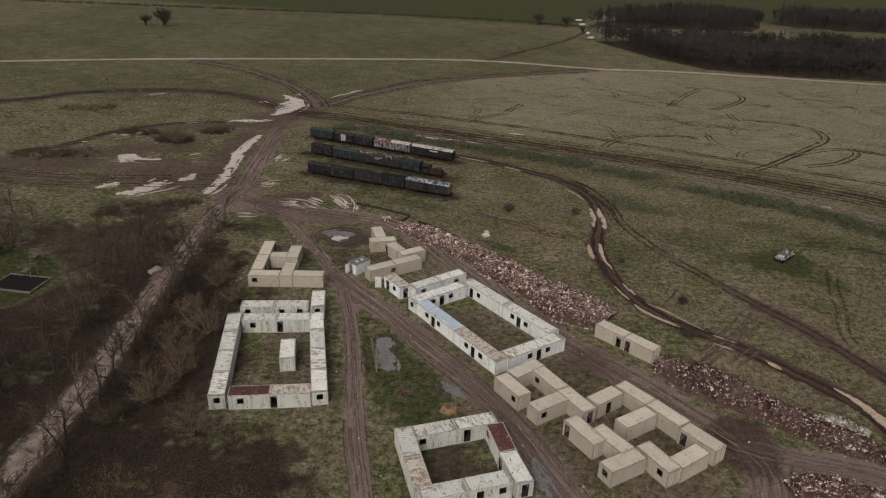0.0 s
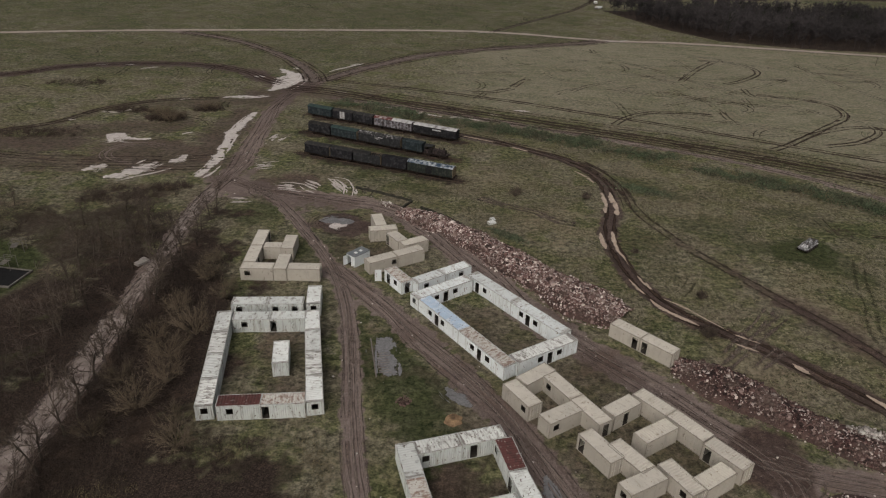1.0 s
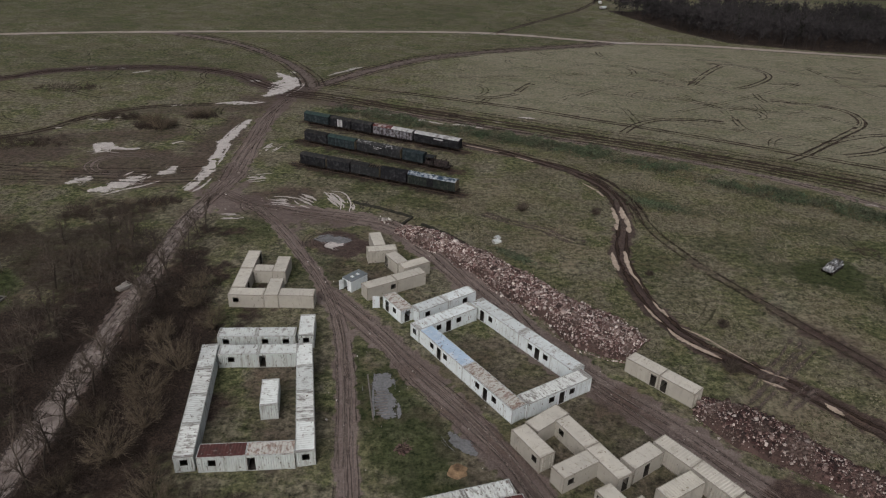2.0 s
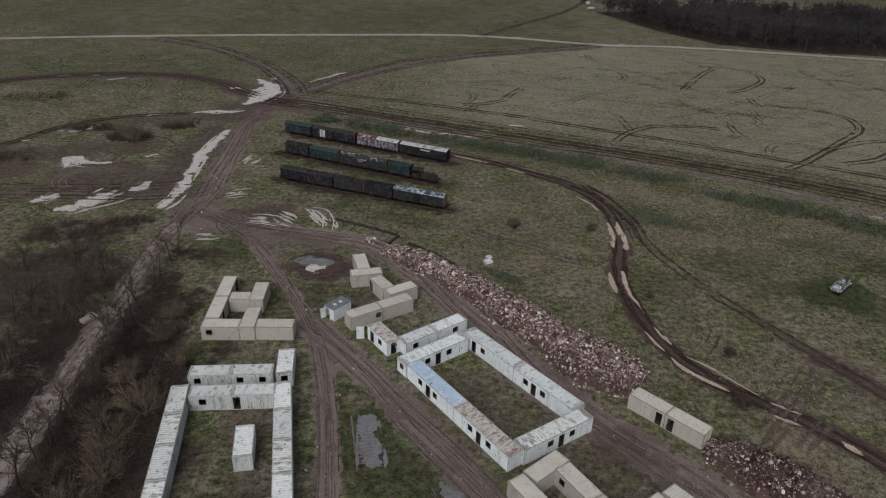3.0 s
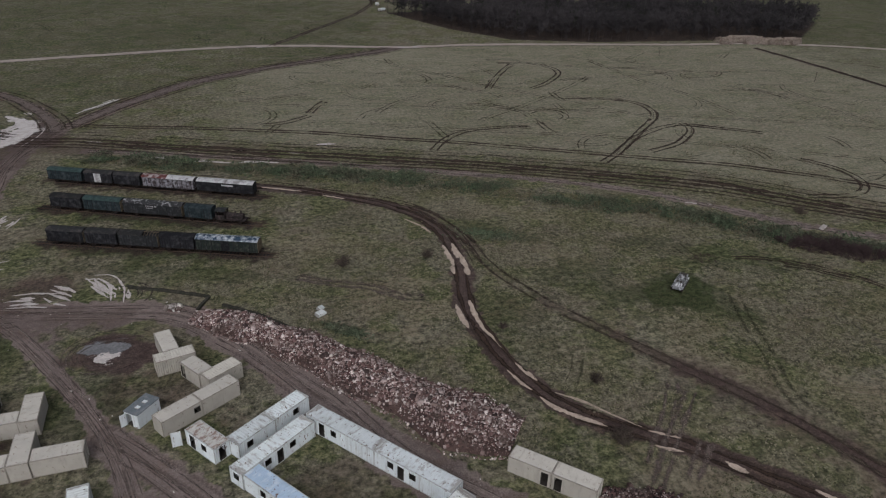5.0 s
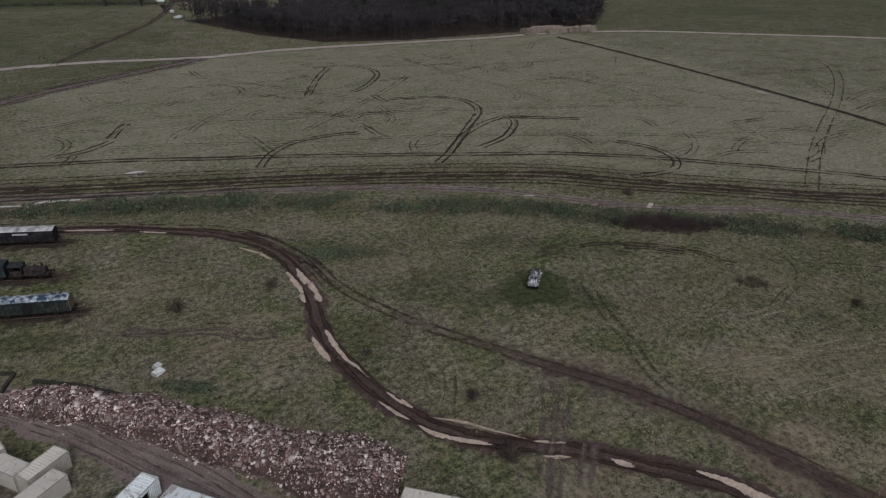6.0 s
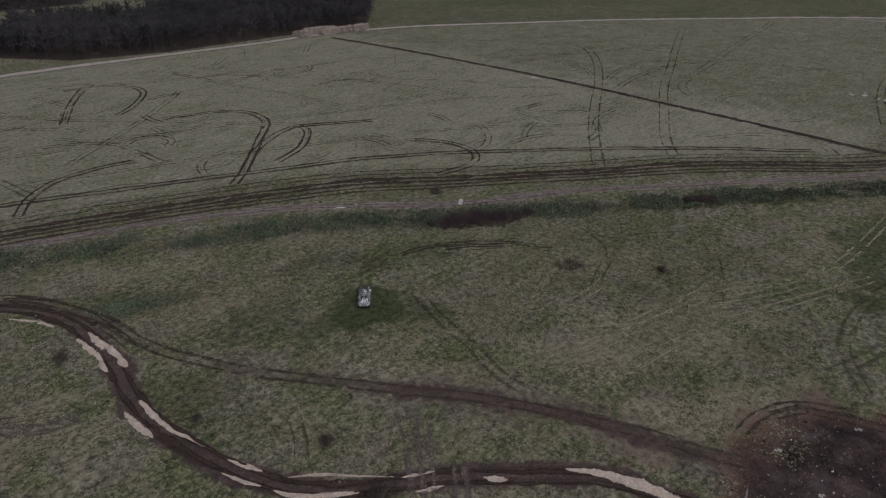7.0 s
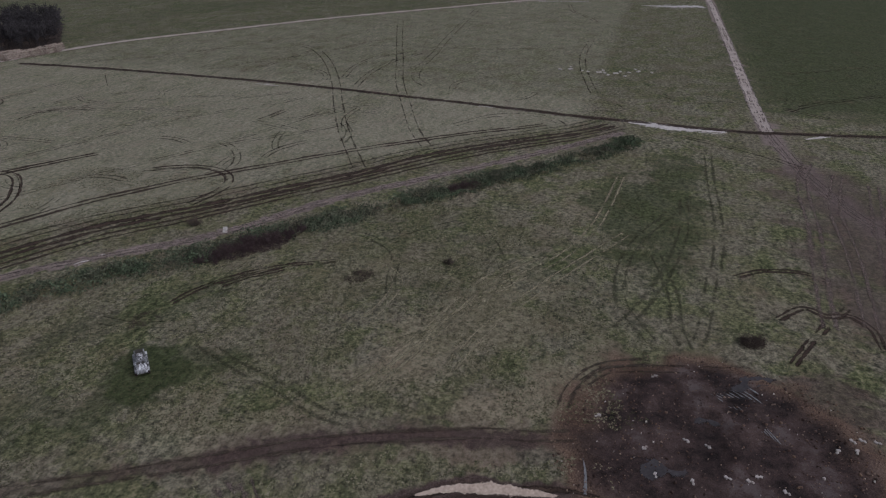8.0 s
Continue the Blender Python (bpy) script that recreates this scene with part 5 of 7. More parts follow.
for r in (7.0, 8.6):
    tyre_marks(*[(-84 + r * math.cos(radians(a)), 186 + r * 0.9 * math.sin(radians(a))) for a in range(50, 310, 20)], gauge=0.7, wide=0.35, mat=PALE_MARK, gaps=0.15, label="looping pale wheel ruts in mud")
# broken banks and cracks in the turf
for trail in (((93.6, 149.0), (100.6, 146.7), (107.6, 141.3), (112.2, 135.9), (117.1, 126.6)), ((101.8, 143.9), (106.9, 139.7), (111.5, 134.9)), ((131.4, 51.6), (135.2, 46.2), (136.6, 39.0), (133.9, 34.6)),
              ((117.6, 45.8), (122.5, 41.1), (120.9, 37.4), (122.0, 33.6), (118.2, 31.0), (111.6, 30.6)), ((124.9, 33.5), (112.8, 40.9), (103.5, 45.5))):
    tyre_marks(*trail, gauge=0.5, wide=0.4, gaps=0.3, label="dark broken bank edge in the turf")
tyre_marks((117.4, 121.9), (117.1, 117.0), (112.9, 112.8), (106.6, 112.0), (98.4, 113.1), gauge=0.9, wide=0.45, mat=STRAW_MARK, gaps=0.2, label="pale flattened wheel lines in the grass")
for trail in (((204, 28), (184.0, 32), (159.2, 33.4), (137.6, 35.9), (116, 37.7)), ((196, 22), (170.8, 27), (146.9, 28.2), (118, 31)), ((190, 15), (160, 20), (130, 24), (104, 27))):
    tyre_marks(*trail, gauge=1.1, wide=0.6, mat=WORN_MARK, gaps=0.15, label="brown wheel lines over bare ground")
# one vehicle crossed the flooded track here
for trail in (((58.8, 117.1), (53.5, 110.4), (45.2, 101.4)), ((60.1, 114.3), (52.5, 106.9), (46.2, 100.6), (42, 96)), ((55.6, 104.3), (49.1, 98.1))):
    tyre_marks(*trail, gauge=0.7, wide=0.6, mat=WORN_MARK, gaps=0.22, label="brown wheel ruts crossing the flooded track")
tyre_marks((7.1, 163.1), (13.6, 158.9), (19.8, 155.8), (25.5, 150.6), (29.4, 149.5), gauge=0.7, wide=0.7, mat=WORN_MARK, gaps=0.2, label="old brown wheel ruts in the grass")
# ruts that run along the tracks
def along(line, o, wander=0.5, every=4):
    dx, dy = np.gradient(line[:, 0]), np.gradient(line[:, 1])
    n = np.hypot(dx, dy) + 1e-9
    w = o + wander * np.sin(np.cumsum(n) * 0.06 + o * 3) + wander * 0.5 * np.sin(np.cumsum(n) * 0.17 + o)
    return np.column_stack([line[:, 0] - dy / n * w, line[:, 1] + dx / n * w])[::every]


for line, offsets in ((TRACK_WET, (0.0,)), (TRACK_NORTH, (0.0,)),
                      (TRACK_LEFT, (-1.0, 1.4)), (TRACK_BACK, (0.0,)), (ROAD_FORK, (-3.0, 2.8)), (ROAD_WOOD[150:], (-3.8, 3.6)), (TRACK_BOG, (-3.5, 1.0, 4.0))):
    for o in offsets:
        tyre_marks(*along(line, o), gauge=0.95, wide=0.42 + 0.1 * math.sin(o * 2.3 + 1), lift=0.02 if line is TRACK_WET else 0.09, gaps=0.34 if line is TRACK_BOG else 0.22,
                   mat=FAINT_MARK if line is TRACK_BOG or line is ROAD_FORK else MARK)
for o, apart, width, tone in ((-1.4, 1.3, 1.0, MARK), (-6.2, 1.1, 0.5, MARK), (4.9, 1.3, 0.4, FAINT_MARK)):
    tyre_marks(*along(TRACK_LINE, o, 0.3), gauge=apart, wide=width, lift=0.09, gaps=-0.1, mat=tone)
tyre_marks(*along(TRACK_UPPER, 0.5, 0.4), gauge=1.0, wide=0.5, lift=0.09, gaps=0.05, mat=MARK)
tyre_marks(*along(TRACK_DITCH, 0.0, 0.2), gauge=0.6, wide=0.8, lift=0.1, gaps=0.1)
tyre_marks(*along(TRACK_TURN, 0.1), gauge=0.95, wide=0.45, lift=0.08, gaps=0.2, mat=FAINT_MARK)
tyre_marks(*along(TRACK_TURN[:len(TRACK_TURN) // 4], 1.3), gauge=1.0, wide=0.4, lift=0.08)
tyre_marks(*along(TRACK_WET[:len(TRACK_WET) // 2], 2.7), gauge=0.9, wide=0.3, lift=0.03)
for line, half in ((TRACK_SOUTH, 1.1), (TRACK_MIDDLE, 2.0), (TRACK_RUBBLE, 2.6), (ROAD_WOOD, 2.4), (TRACK_EAST, 1.6), (TRACK_HEDGE, 0.9), (TRACK_CROSS, 1.6), (ROAD_FORK, 1.4)):
    for i in range(5):
        o = half * (i / 2 - 1) * 0.6
        tyre_marks(*along(line, o, 0.25 * half), gauge=0.55 + 0.1 * (i % 3), wide=0.15, mat=(WORN_MARK, PALE_MARK)[i % 2], label="shallow wheel lines in packed earth")
for x, y, r, a0, a1 in ((-23, 146.5, 6.5, 20, 300), (-23.5, 146, 5.2, 60, 340), (-24, 164, 5, -40, 120), (-25, 164, 3.6, -30, 100), (-40, 164, 7, 150, 300), (42, 76, 6, -80, 100),
                        (33, 182, 8, 10, 80), (36, 179, 9, 0, 70)):
    tyre_marks(*[(x + r * math.cos(radians(a)), y + r * 0.8 * math.sin(radians(a))) for a in range(a0, a1, 20)], gauge=0.8, wide=0.2, mat=WORN_MARK, label="looping wheel ruts in mud")


# ---- railway wagons on three sidings ----
WHEEL, RAIL = None, material("rusty_rail_steel", (0.06, 0.04, 0.03), 0.7)


def wheel_mesh():
    s = Solid()
    s.rod((0, -0.06, 0), (0, 0.06, 0), 0.46, sides=14).rod((0, -0.09, 0), (0, -0.06, 0), 0.5, sides=14).rod((0, -0.13, 0), (0, -0.09, 0), 0.12, sides=8)
    return s.mesh("wheel", RUST)


WHEEL = wheel_mesh()


STANCHION = Solid().box(-0.05, -0.03, 0, 0.05, 0.03, 2.3).mesh("stanchion", BLACK_WAGON)
SLEEPER = Solid().box(-0.125, -1.3, -0.14, 0.125, 1.3, -0.04).mesh("sleeper", BLACK_WAGON)


def vault_mesh(length, wide, rise, mat, eave=0.08):
    """A low arched roof with thickness."""
    s, n = Solid(), 8
    top = [((i / n - 0.5) * (wide + 2 * eave), rise * (1 - (2 * i / n - 1) ** 2)) for i in range(n + 1)]
    for x in (-eave, length + eave):
        s.v += [(x, y, z) for y, z in top] + [(x, y, z - 0.07) for y, z in top]
    m = 2 * (n + 1)
    for i in range(n):
        s.f += [(i, m + i, m + i + 1, i + 1), (n + 1 + i, n + 2 + i, m + n + 2 + i, m + n + 1 + i), (i, i + 1, n + 2 + i, n + 1 + i), (m + i, m + n + 1 + i, m + n + 2 + i, m + i + 1)]
    s.f += [(0, n + 1, m + n + 1, m), (n, m + n, m + 2 * n + 1, 2 * n + 1)]
    return s.mesh("roof", mat)


def running_gear(base, length):
    s = Solid()
    s.box(0, -1.05, 0.75, length, -0.9, 0.98).box(0, 0.9, 0.75, length, 1.05, 0.98)
    for x in (0, length / 2 - 0.1, length - 0.2):
        s.box(x, -0.9, 0.76, x + 0.2, 0.9, 0.97)
    part("underframe", s.mesh("underframe", RUST), base)
    for x in (length * 0.2, length * 0.8):
        for y, turn in ((-0.76, 0), (0.76, 180)):
            part("wheel", WHEEL, base, "", (x, y, 0.5), turn)
    for x, d in ((0, -1), (length, 1)):
        for y in (-0.85, 0.85):
            b = Solid().rod((x, y, 0.95), (x + d * 0.4, y, 0.95), 0.09, sides=8).rod((x + d * 0.4, y, 0.95), (x + d * 0.46, y, 0.95), 0.22, sides=10)
            part("buffer", b.mesh("buffer", RUST), base)


def goods_van(x, y, turn, length, body, roof, label, door=None, tall=2.3, panel=None, extra=""):
    base = new("railway_goods_van")
    base.matrix_basis = pose(x, y, 0.0, 0, 0, turn)
    running_gear(base, length)
    h, n, s = 1.22, max(6, round(length / 0.55)), Solid()
    w = length / n
    for i in range(n):
        for y0, y1 in ((-h, -h + 0.06), (h - 0.06, h)):
            s.box(i * w + 0.015, y0, 0.98, (i + 1) * w - 0.015, y1, 0.98 + tall)
    s.box(0.02, -h + 0.02, 0.98, 0.08, h - 0.02, 0.98 + tall).box(length - 0.08, -h + 0.02, 0.98, length - 0.02, h - 0.02, 0.98 + tall)
    s.box(0.05, -h + 0.03, 0.95, length - 0.05, h - 0.03, 1.03)
    shell = part("planked_body", s.mesh("planked_body", body), base)
    for i in range(0, n + 1, 2):
        for y0 in (-h - 0.03, h + 0.03):
            part("stanchion", STANCHION, shell, "", (min(max(i * w, 0.05), length - 0.05), y0, 0.98))
    if extra == "half":
        part("roof", vault_mesh(length * 0.47, 2 * h, 0.42, roof), base, "flaking red half of the roof", (0, 0, 0.98 + tall))
        part("roof", vault_mesh(length * 0.53 - 0.18, 2 * h, 0.42, PALE_WAGON_ROOF), base, "pale half of the roof", (length * 0.47 + 0.18, 0, 0.98 + tall))
    elif extra == "ribs":
        part("roof", vault_mesh(length * 0.6, 2 * h, 0.42, roof), base, "", (0, 0, 0.98 + tall))
        for i in range(5):
            part("roof_rib", vault_mesh(0.06, 2 * h, 0.42, TAN_BOARD, 0.0), base, "bare roof rib", (length * (0.66 + 0.075 * i), 0, 0.98 + tall))
        part("ridge_beam", Solid().box(length * 0.6, -0.05, 1.24 + tall, length, 0.05, 1.33 + tall).mesh("ridge_beam", TAN_BOARD), base)
    else:
        part("roof", vault_mesh(length, 2 * h, 0.42, roof), base, "", (0, 0, 0.98 + tall))
    if extra in ("ribs", "tan", "bars"):
        part("end_board", Solid().box(length, -h, 0.98, length + 0.06, h, 0.98 + tall).mesh("end_board", TAN_BOARD), base, "weathered tan end boards")
    if extra == "bars":
        for z0, row_of in ((2.75, (0.0, 0.35, 0.7, 1.15, 1.5, 1.95, 2.3)), (2.3, (0.15, 0.5, 0.85, 1.3))):
            for a in row_of:
                part("painted_mark", Solid().box(a, -0.02, z0, a + 0.22, 0, z0 + 0.25).mesh("painted_mark", PALE_WAGON_ROOF), base, "faded white paint mark", (length * 0.4, -h - 0.135, 0))
    leaf = Solid().box(-0.85, -0.1, 1.05, 0.85, -0.03, 0.9 + tall).box(-0.8, -0.13, 1.3, 0.8, -0.1, 1.4).box(-0.8, -0.13, 2.4, 0.8, -0.1, 2.5)
    part("sliding_door", leaf.mesh("sliding_door", door or body), base, "" if not door else "contrasting door panel", (length * 0.48, -h, 0))
    if panel:
        part("painted_board", Solid().box(-panel[1] / 2, -0.03, panel[2], panel[1] / 2, 0, panel[2] + panel[3]).mesh("painted_board", PALE_WAGON_ROOF), base, "pale painted board", (panel[0], -h - 0.14, 0))
    return tagged(base, label, "railway wagon", "wagons on the sidings")


def blotched(name, base, spots, amount, scale):
    return material(name, base, 0.8, spots, amount, scale, 6)


TEAL_ROOF = material("faded_teal_wagon_roof", (0.034, 0.056, 0.054), 0.8, (0.02, 0.03, 0.03), 0.5, 1.2, 8)
TAN_BOARD = material("weathered_tan_boards", (0.16, 0.13, 0.09), 0.9, (0.09, 0.075, 0.055), 0.5, 1.5, 8)
ENGINE = material("sooty_stripped_engine", (0.018, 0.015, 0.015), 0.8, (0.06, 0.046, 0.045), 0.5, 1.6, 6)
GREY_FLAKE = blotched("flaking_dark_and_white_roof", (0.03, 0.03, 0.032), (0.4, 0.4, 0.41), 0.3, 1.3)
GRAFFITI = blotched("white_and_red_painted_planks", (0.04, 0.03, 0.032), (0.27, 0.27, 0.3), 0.6, 1.4)
GREY_PLANK = blotched("weathered_grey_planks", (0.02, 0.021, 0.023), (0.05, 0.05, 0.053), 0.3, 1.3)
BLUE_FLAKE = blotched("flaking_blue_and_white_roof", (0.025, 0.045, 0.075), (0.46, 0.49, 0.52), 0.55, 1.3)
RED_FLAKE = blotched("flaking_red_and_white_roof", (0.09, 0.03, 0.028), (0.36, 0.34, 0.34), 0.4, 0.9)
GREEN_PLANK = blotched("mossy_green_planks", (0.015, 0.02, 0.018), (0.045, 0.047, 0.04), 0.4, 1.4)


def siding(x0, y0, x1, y1):
    """Two rails on sleepers along a row of wagons."""
    turn = math.degrees(math.atan2(y1 - y0, x1 - x0))
    n = math.hypot(x1 - x0, y1 - y0)
    base = new("railway_siding")
    base.matrix_basis = pose(x0, y0, -0.06, 0, 0, turn)
    for y in (-0.76, 0.76):
        part("rail", Solid().box(-4, y - 0.035, 0.0, n + 4, y + 0.035, 0.1).box(-4, y - 0.07, -0.04, n + 4, y + 0.07, 0.0).mesh("rail", RAIL), base)
    for i in range(int(n / 0.75) + 8):
        part("sleeper", SLEEPER, base, "", (i * 0.75 - 3.4, 0, 0))
    tagged(base, "overgrown rusty siding under a row of wagons", "railway track")
    return turn


def on_line(a, b, x):
    return a[1] + (b[1] - a[1]) * (x - a[0]) / (b[0] - a[0])


ROW_A, ROW_B, ROW_C = ((-44.4, 225.7), (2.4, 204.2)), ((-41.1, 208.0), (0.3, 188.8)), ((-38.7, 189.6), (1.3, 173.8))
VANS = (
    (ROW_A, -44.6, -36.6, TEAL_WAGON, TEAL_ROOF, "faded teal goods van with a dull green roof", None, None),
    (ROW_A, -36.0, -29.6, BLACK_WAGON, WAGON_ROOF, "black goods van with a pale grey door", PALE_WAGON_ROOF, None),
    (ROW_A, -29.2, -23.2, BLACK_WAGON, WAGON_ROOF, "black tarred goods van", None, None),
    (ROW_A, -22.6, -11.0, GRAFFITI, RED_FLAKE, "long goods van with red and white flaking paint", None, None),
    (ROW_A, -10.2, 2.3, BLACK_WAGON, PALE_WAGON_ROOF, "long black van with a pale grey roof", None, (7.6, 2.9, 2.5, 0.35)),
    (ROW_B, -41.0, -34.4, BLACK_WAGON, WAGON_ROOF, "dark goods van, weathered", None, None),
    (ROW_B, -33.9, -26.0, TEAL_WAGON, TEAL_ROOF, "teal-grey goods van with a pale tan end", None, None),
    (ROW_B, -25.4, -13.2, GREY_PLANK, GREY_FLAKE, "long grey van with a flaking roof edge", None, None),
    (ROW_B, -12.6, -7.0, TEAL_WAGON, TEAL_WAGON, "small dark teal brake van", None, None),
    (ROW_C, -38.6, -31.6, BLACK_WAGON, WAGON_ROOF, "charred dark goods van with a tan end", None, None),
    (ROW_C, -31.2, -25.2, BLACK_WAGON, WAGON_ROOF, "black tarred goods van with a plain roof", None, None),
    (ROW_C, -24.8, -17.4, GREY_PLANK, WAGON_ROOF, "weathered grey goods van with bare roof ribs", None, None),
    (ROW_C, -17.0, -10.6, BLACK_WAGON, BLACK_WAGON, "black goods van with a dark arched roof", None, None),
    (ROW_C, -10.2, 1.4, GREEN_PLANK, BLUE_FLAKE, "long green-grey van with a flaking blue roof", BLACK_WAGON, None))
TURNS = {line: siding(*line[0], *line[1]) for line in (ROW_A, ROW_B, ROW_C)}
for line, x0, x1, body, top, words, leaf, board in VANS:
    turn = TURNS[line]
    goods_van(x0, on_line(*line, x0), turn, (x1 - x0) / math.cos(radians(turn)), body, top, words, leaf, panel=board, extra="half" if "red and white" in words else "ribs" if "ribs" in words else "tan" if "blue roof" in words or "tan end" in words else "bars" if "roof edge" in words else "")


def shunter(x, y, turn):
    """A stripped, rusty shunting engine: frame, bonnet, cab, chimney."""
    base = new("shunting_locomotive")
    base.matrix_basis = pose(x, y, 0.0, 0, 0, turn)
    running_gear(base, 6.8)
    part("footplate", Solid().box(0, -1.2, 0.98, 6.8, 1.2, 1.1).mesh("footplate", ENGINE), base)
    part("bonnet", Solid().rod((2.5, 0, 1.75), (6.3, 0, 1.75), 0.62, sides=12).box(2.6, -0.7, 1.1, 6.2, 0.7, 1.5).mesh("bonnet", ENGINE), base)
    cab = Solid()
    for a in (0.3, 2.3):
        cab.box(a, -1.1, 1.1, a + 0.08, -0.3, 2.9).box(a, 0.3, 1.1, a + 0.08, 1.1, 2.9).box(a, -0.3, 1.1, a + 0.08, 0.3, 2.0)
    cab.box(0.38, -1.1, 1.1, 2.3, -1.03, 2.0).box(0.38, 1.03, 1.1, 2.3, 1.1, 2.0)
    part("cab", cab.mesh("cab", ENGINE), base)
    part("cab_roof", vault_mesh(2.2, 2.2, 0.25, GREY_PLANK), base, "", (0.25, 0, 2.9))
    part("chimney", Solid().rod((5.7, 0, 2.3), (5.7, 0, 2.9), 0.16, 0.2, 10).mesh("chimney", ENGINE), base)
    part("dome", Solid().rod((4.4, 0, 2.3), (4.4, 0, 2.65), 0.26, 0.18, 10).mesh("dome", ENGINE), base)
    tagged(base, "stripped rusty shunting engine beside the vans", "locomotive")


shunter(-6.6, on_line(*ROW_B, -6.6), TURNS[ROW_B])


# ---- rubble heaps ----
def island_material(name, stops, rough=0.9, fine=6.0, patches=1.0, soiled=0.2):
    m = material(name, (0.3, 0.25, 0.2), rough, None, soiled, 1.0, fine)
    n, l = m.node_tree.nodes, m.node_tree.links
    ramp = n.new("ShaderNodeValToRGB")
    ramp.color_ramp.interpolation = "CONSTANT"
    while len(ramp.color_ramp.elements) < len(stops):
        ramp.color_ramp.elements.new(0.5)
    for e, (p, c) in zip(ramp.color_ramp.elements, stops):
        e.position, e.color = p, (*c, 1)
    l.new(n["Geometry"].outputs["Random Per Island"], ramp.inputs["Fac"])
    [x for x in n if x.bl_idname == "ShaderNodeTexNoise"][0].inputs["Scale"].default_value = patches
    mix = [x for x in n if x.bl_idname == "ShaderNodeMixRGB"][0]
    l.new(ramp.outputs["Color"], mix.inputs[1])
    mix.inputs[2].default_value = (0.12, 0.09, 0.08, 1)
    return m


RUBBLE = island_material("broken_brick_and_concrete", ((0.0, (0.05, 0.035, 0.033)), (0.2, (0.11, 0.065, 0.06)), (0.4, (0.175, 0.108, 0.1)), (0.55, (0.27, 0.2, 0.185)), (0.74, (0.42, 0.345, 0.325)), (0.89, (0.68, 0.62, 0.585))), patches=0.35, soiled=0.42)
DARK_RUBBLE = island_material("burnt_brick_rubble", ((0.0, (0.03, 0.02, 0.02)), (0.3, (0.07, 0.038, 0.036)), (0.55, (0.125, 0.075, 0.07)), (0.74, (0.25, 0.185, 0.17)), (0.9, (0.55, 0.49, 0.46))), patches=0.3, soiled=0.5)
PALE_RUBBLE = island_material("pale_plaster_rubble", ((0.0, (0.2, 0.175, 0.16)), (0.4, (0.36, 0.335, 0.315)), (0.75, (0.52, 0.5, 0.47))))
HEAP = material("brick_dust_and_soil", (0.085, 0.056, 0.05), 0.95, (0.045, 0.03, 0.027), 0.5, 0.6, 5, bump=0.1)
BOX_F = np.array(((3, 2, 1, 0), (4, 5, 6, 7), (0, 1, 5, 4), (1, 2, 6, 5), (2, 3, 7, 6), (3, 0, 4, 7)))


def chunks(rng, places, size):
    """Broken blocks, turned every way, as vertices and faces."""
    n = len(places)
    c = np.array([(x, y, z) for z in (-1, 1) for x, y in ((-1, -1), (1, -1), (1, 1), (-1, 1))], float)
    dims = size[:, None] * rng.uniform(0.35, 1.0, (n, 3)) * 0.5
    v = c[None] * dims[:, None] * rng.uniform(0.7, 1.15, (n, 8, 3))
    a, b = rng.uniform(0, 6.28, n), rng.uniform(-0.7, 0.7, n)
    ca, sa, cb, sb = np.cos(a)[:, None], np.sin(a)[:, None], np.cos(b)[:, None], np.sin(b)[:, None]
    x, y, z = v[..., 0], v[..., 1], v[..., 2]
    y, z = cb * y - sb * z, sb * y + cb * z
    v = np.stack([ca * x - sa * y, sa * x + ca * y, z], -1) + places[:, None]
    return v.reshape(-1, 3), (np.arange(n)[:, None, None] * 8 + BOX_F[None]).reshape(-1, 4)


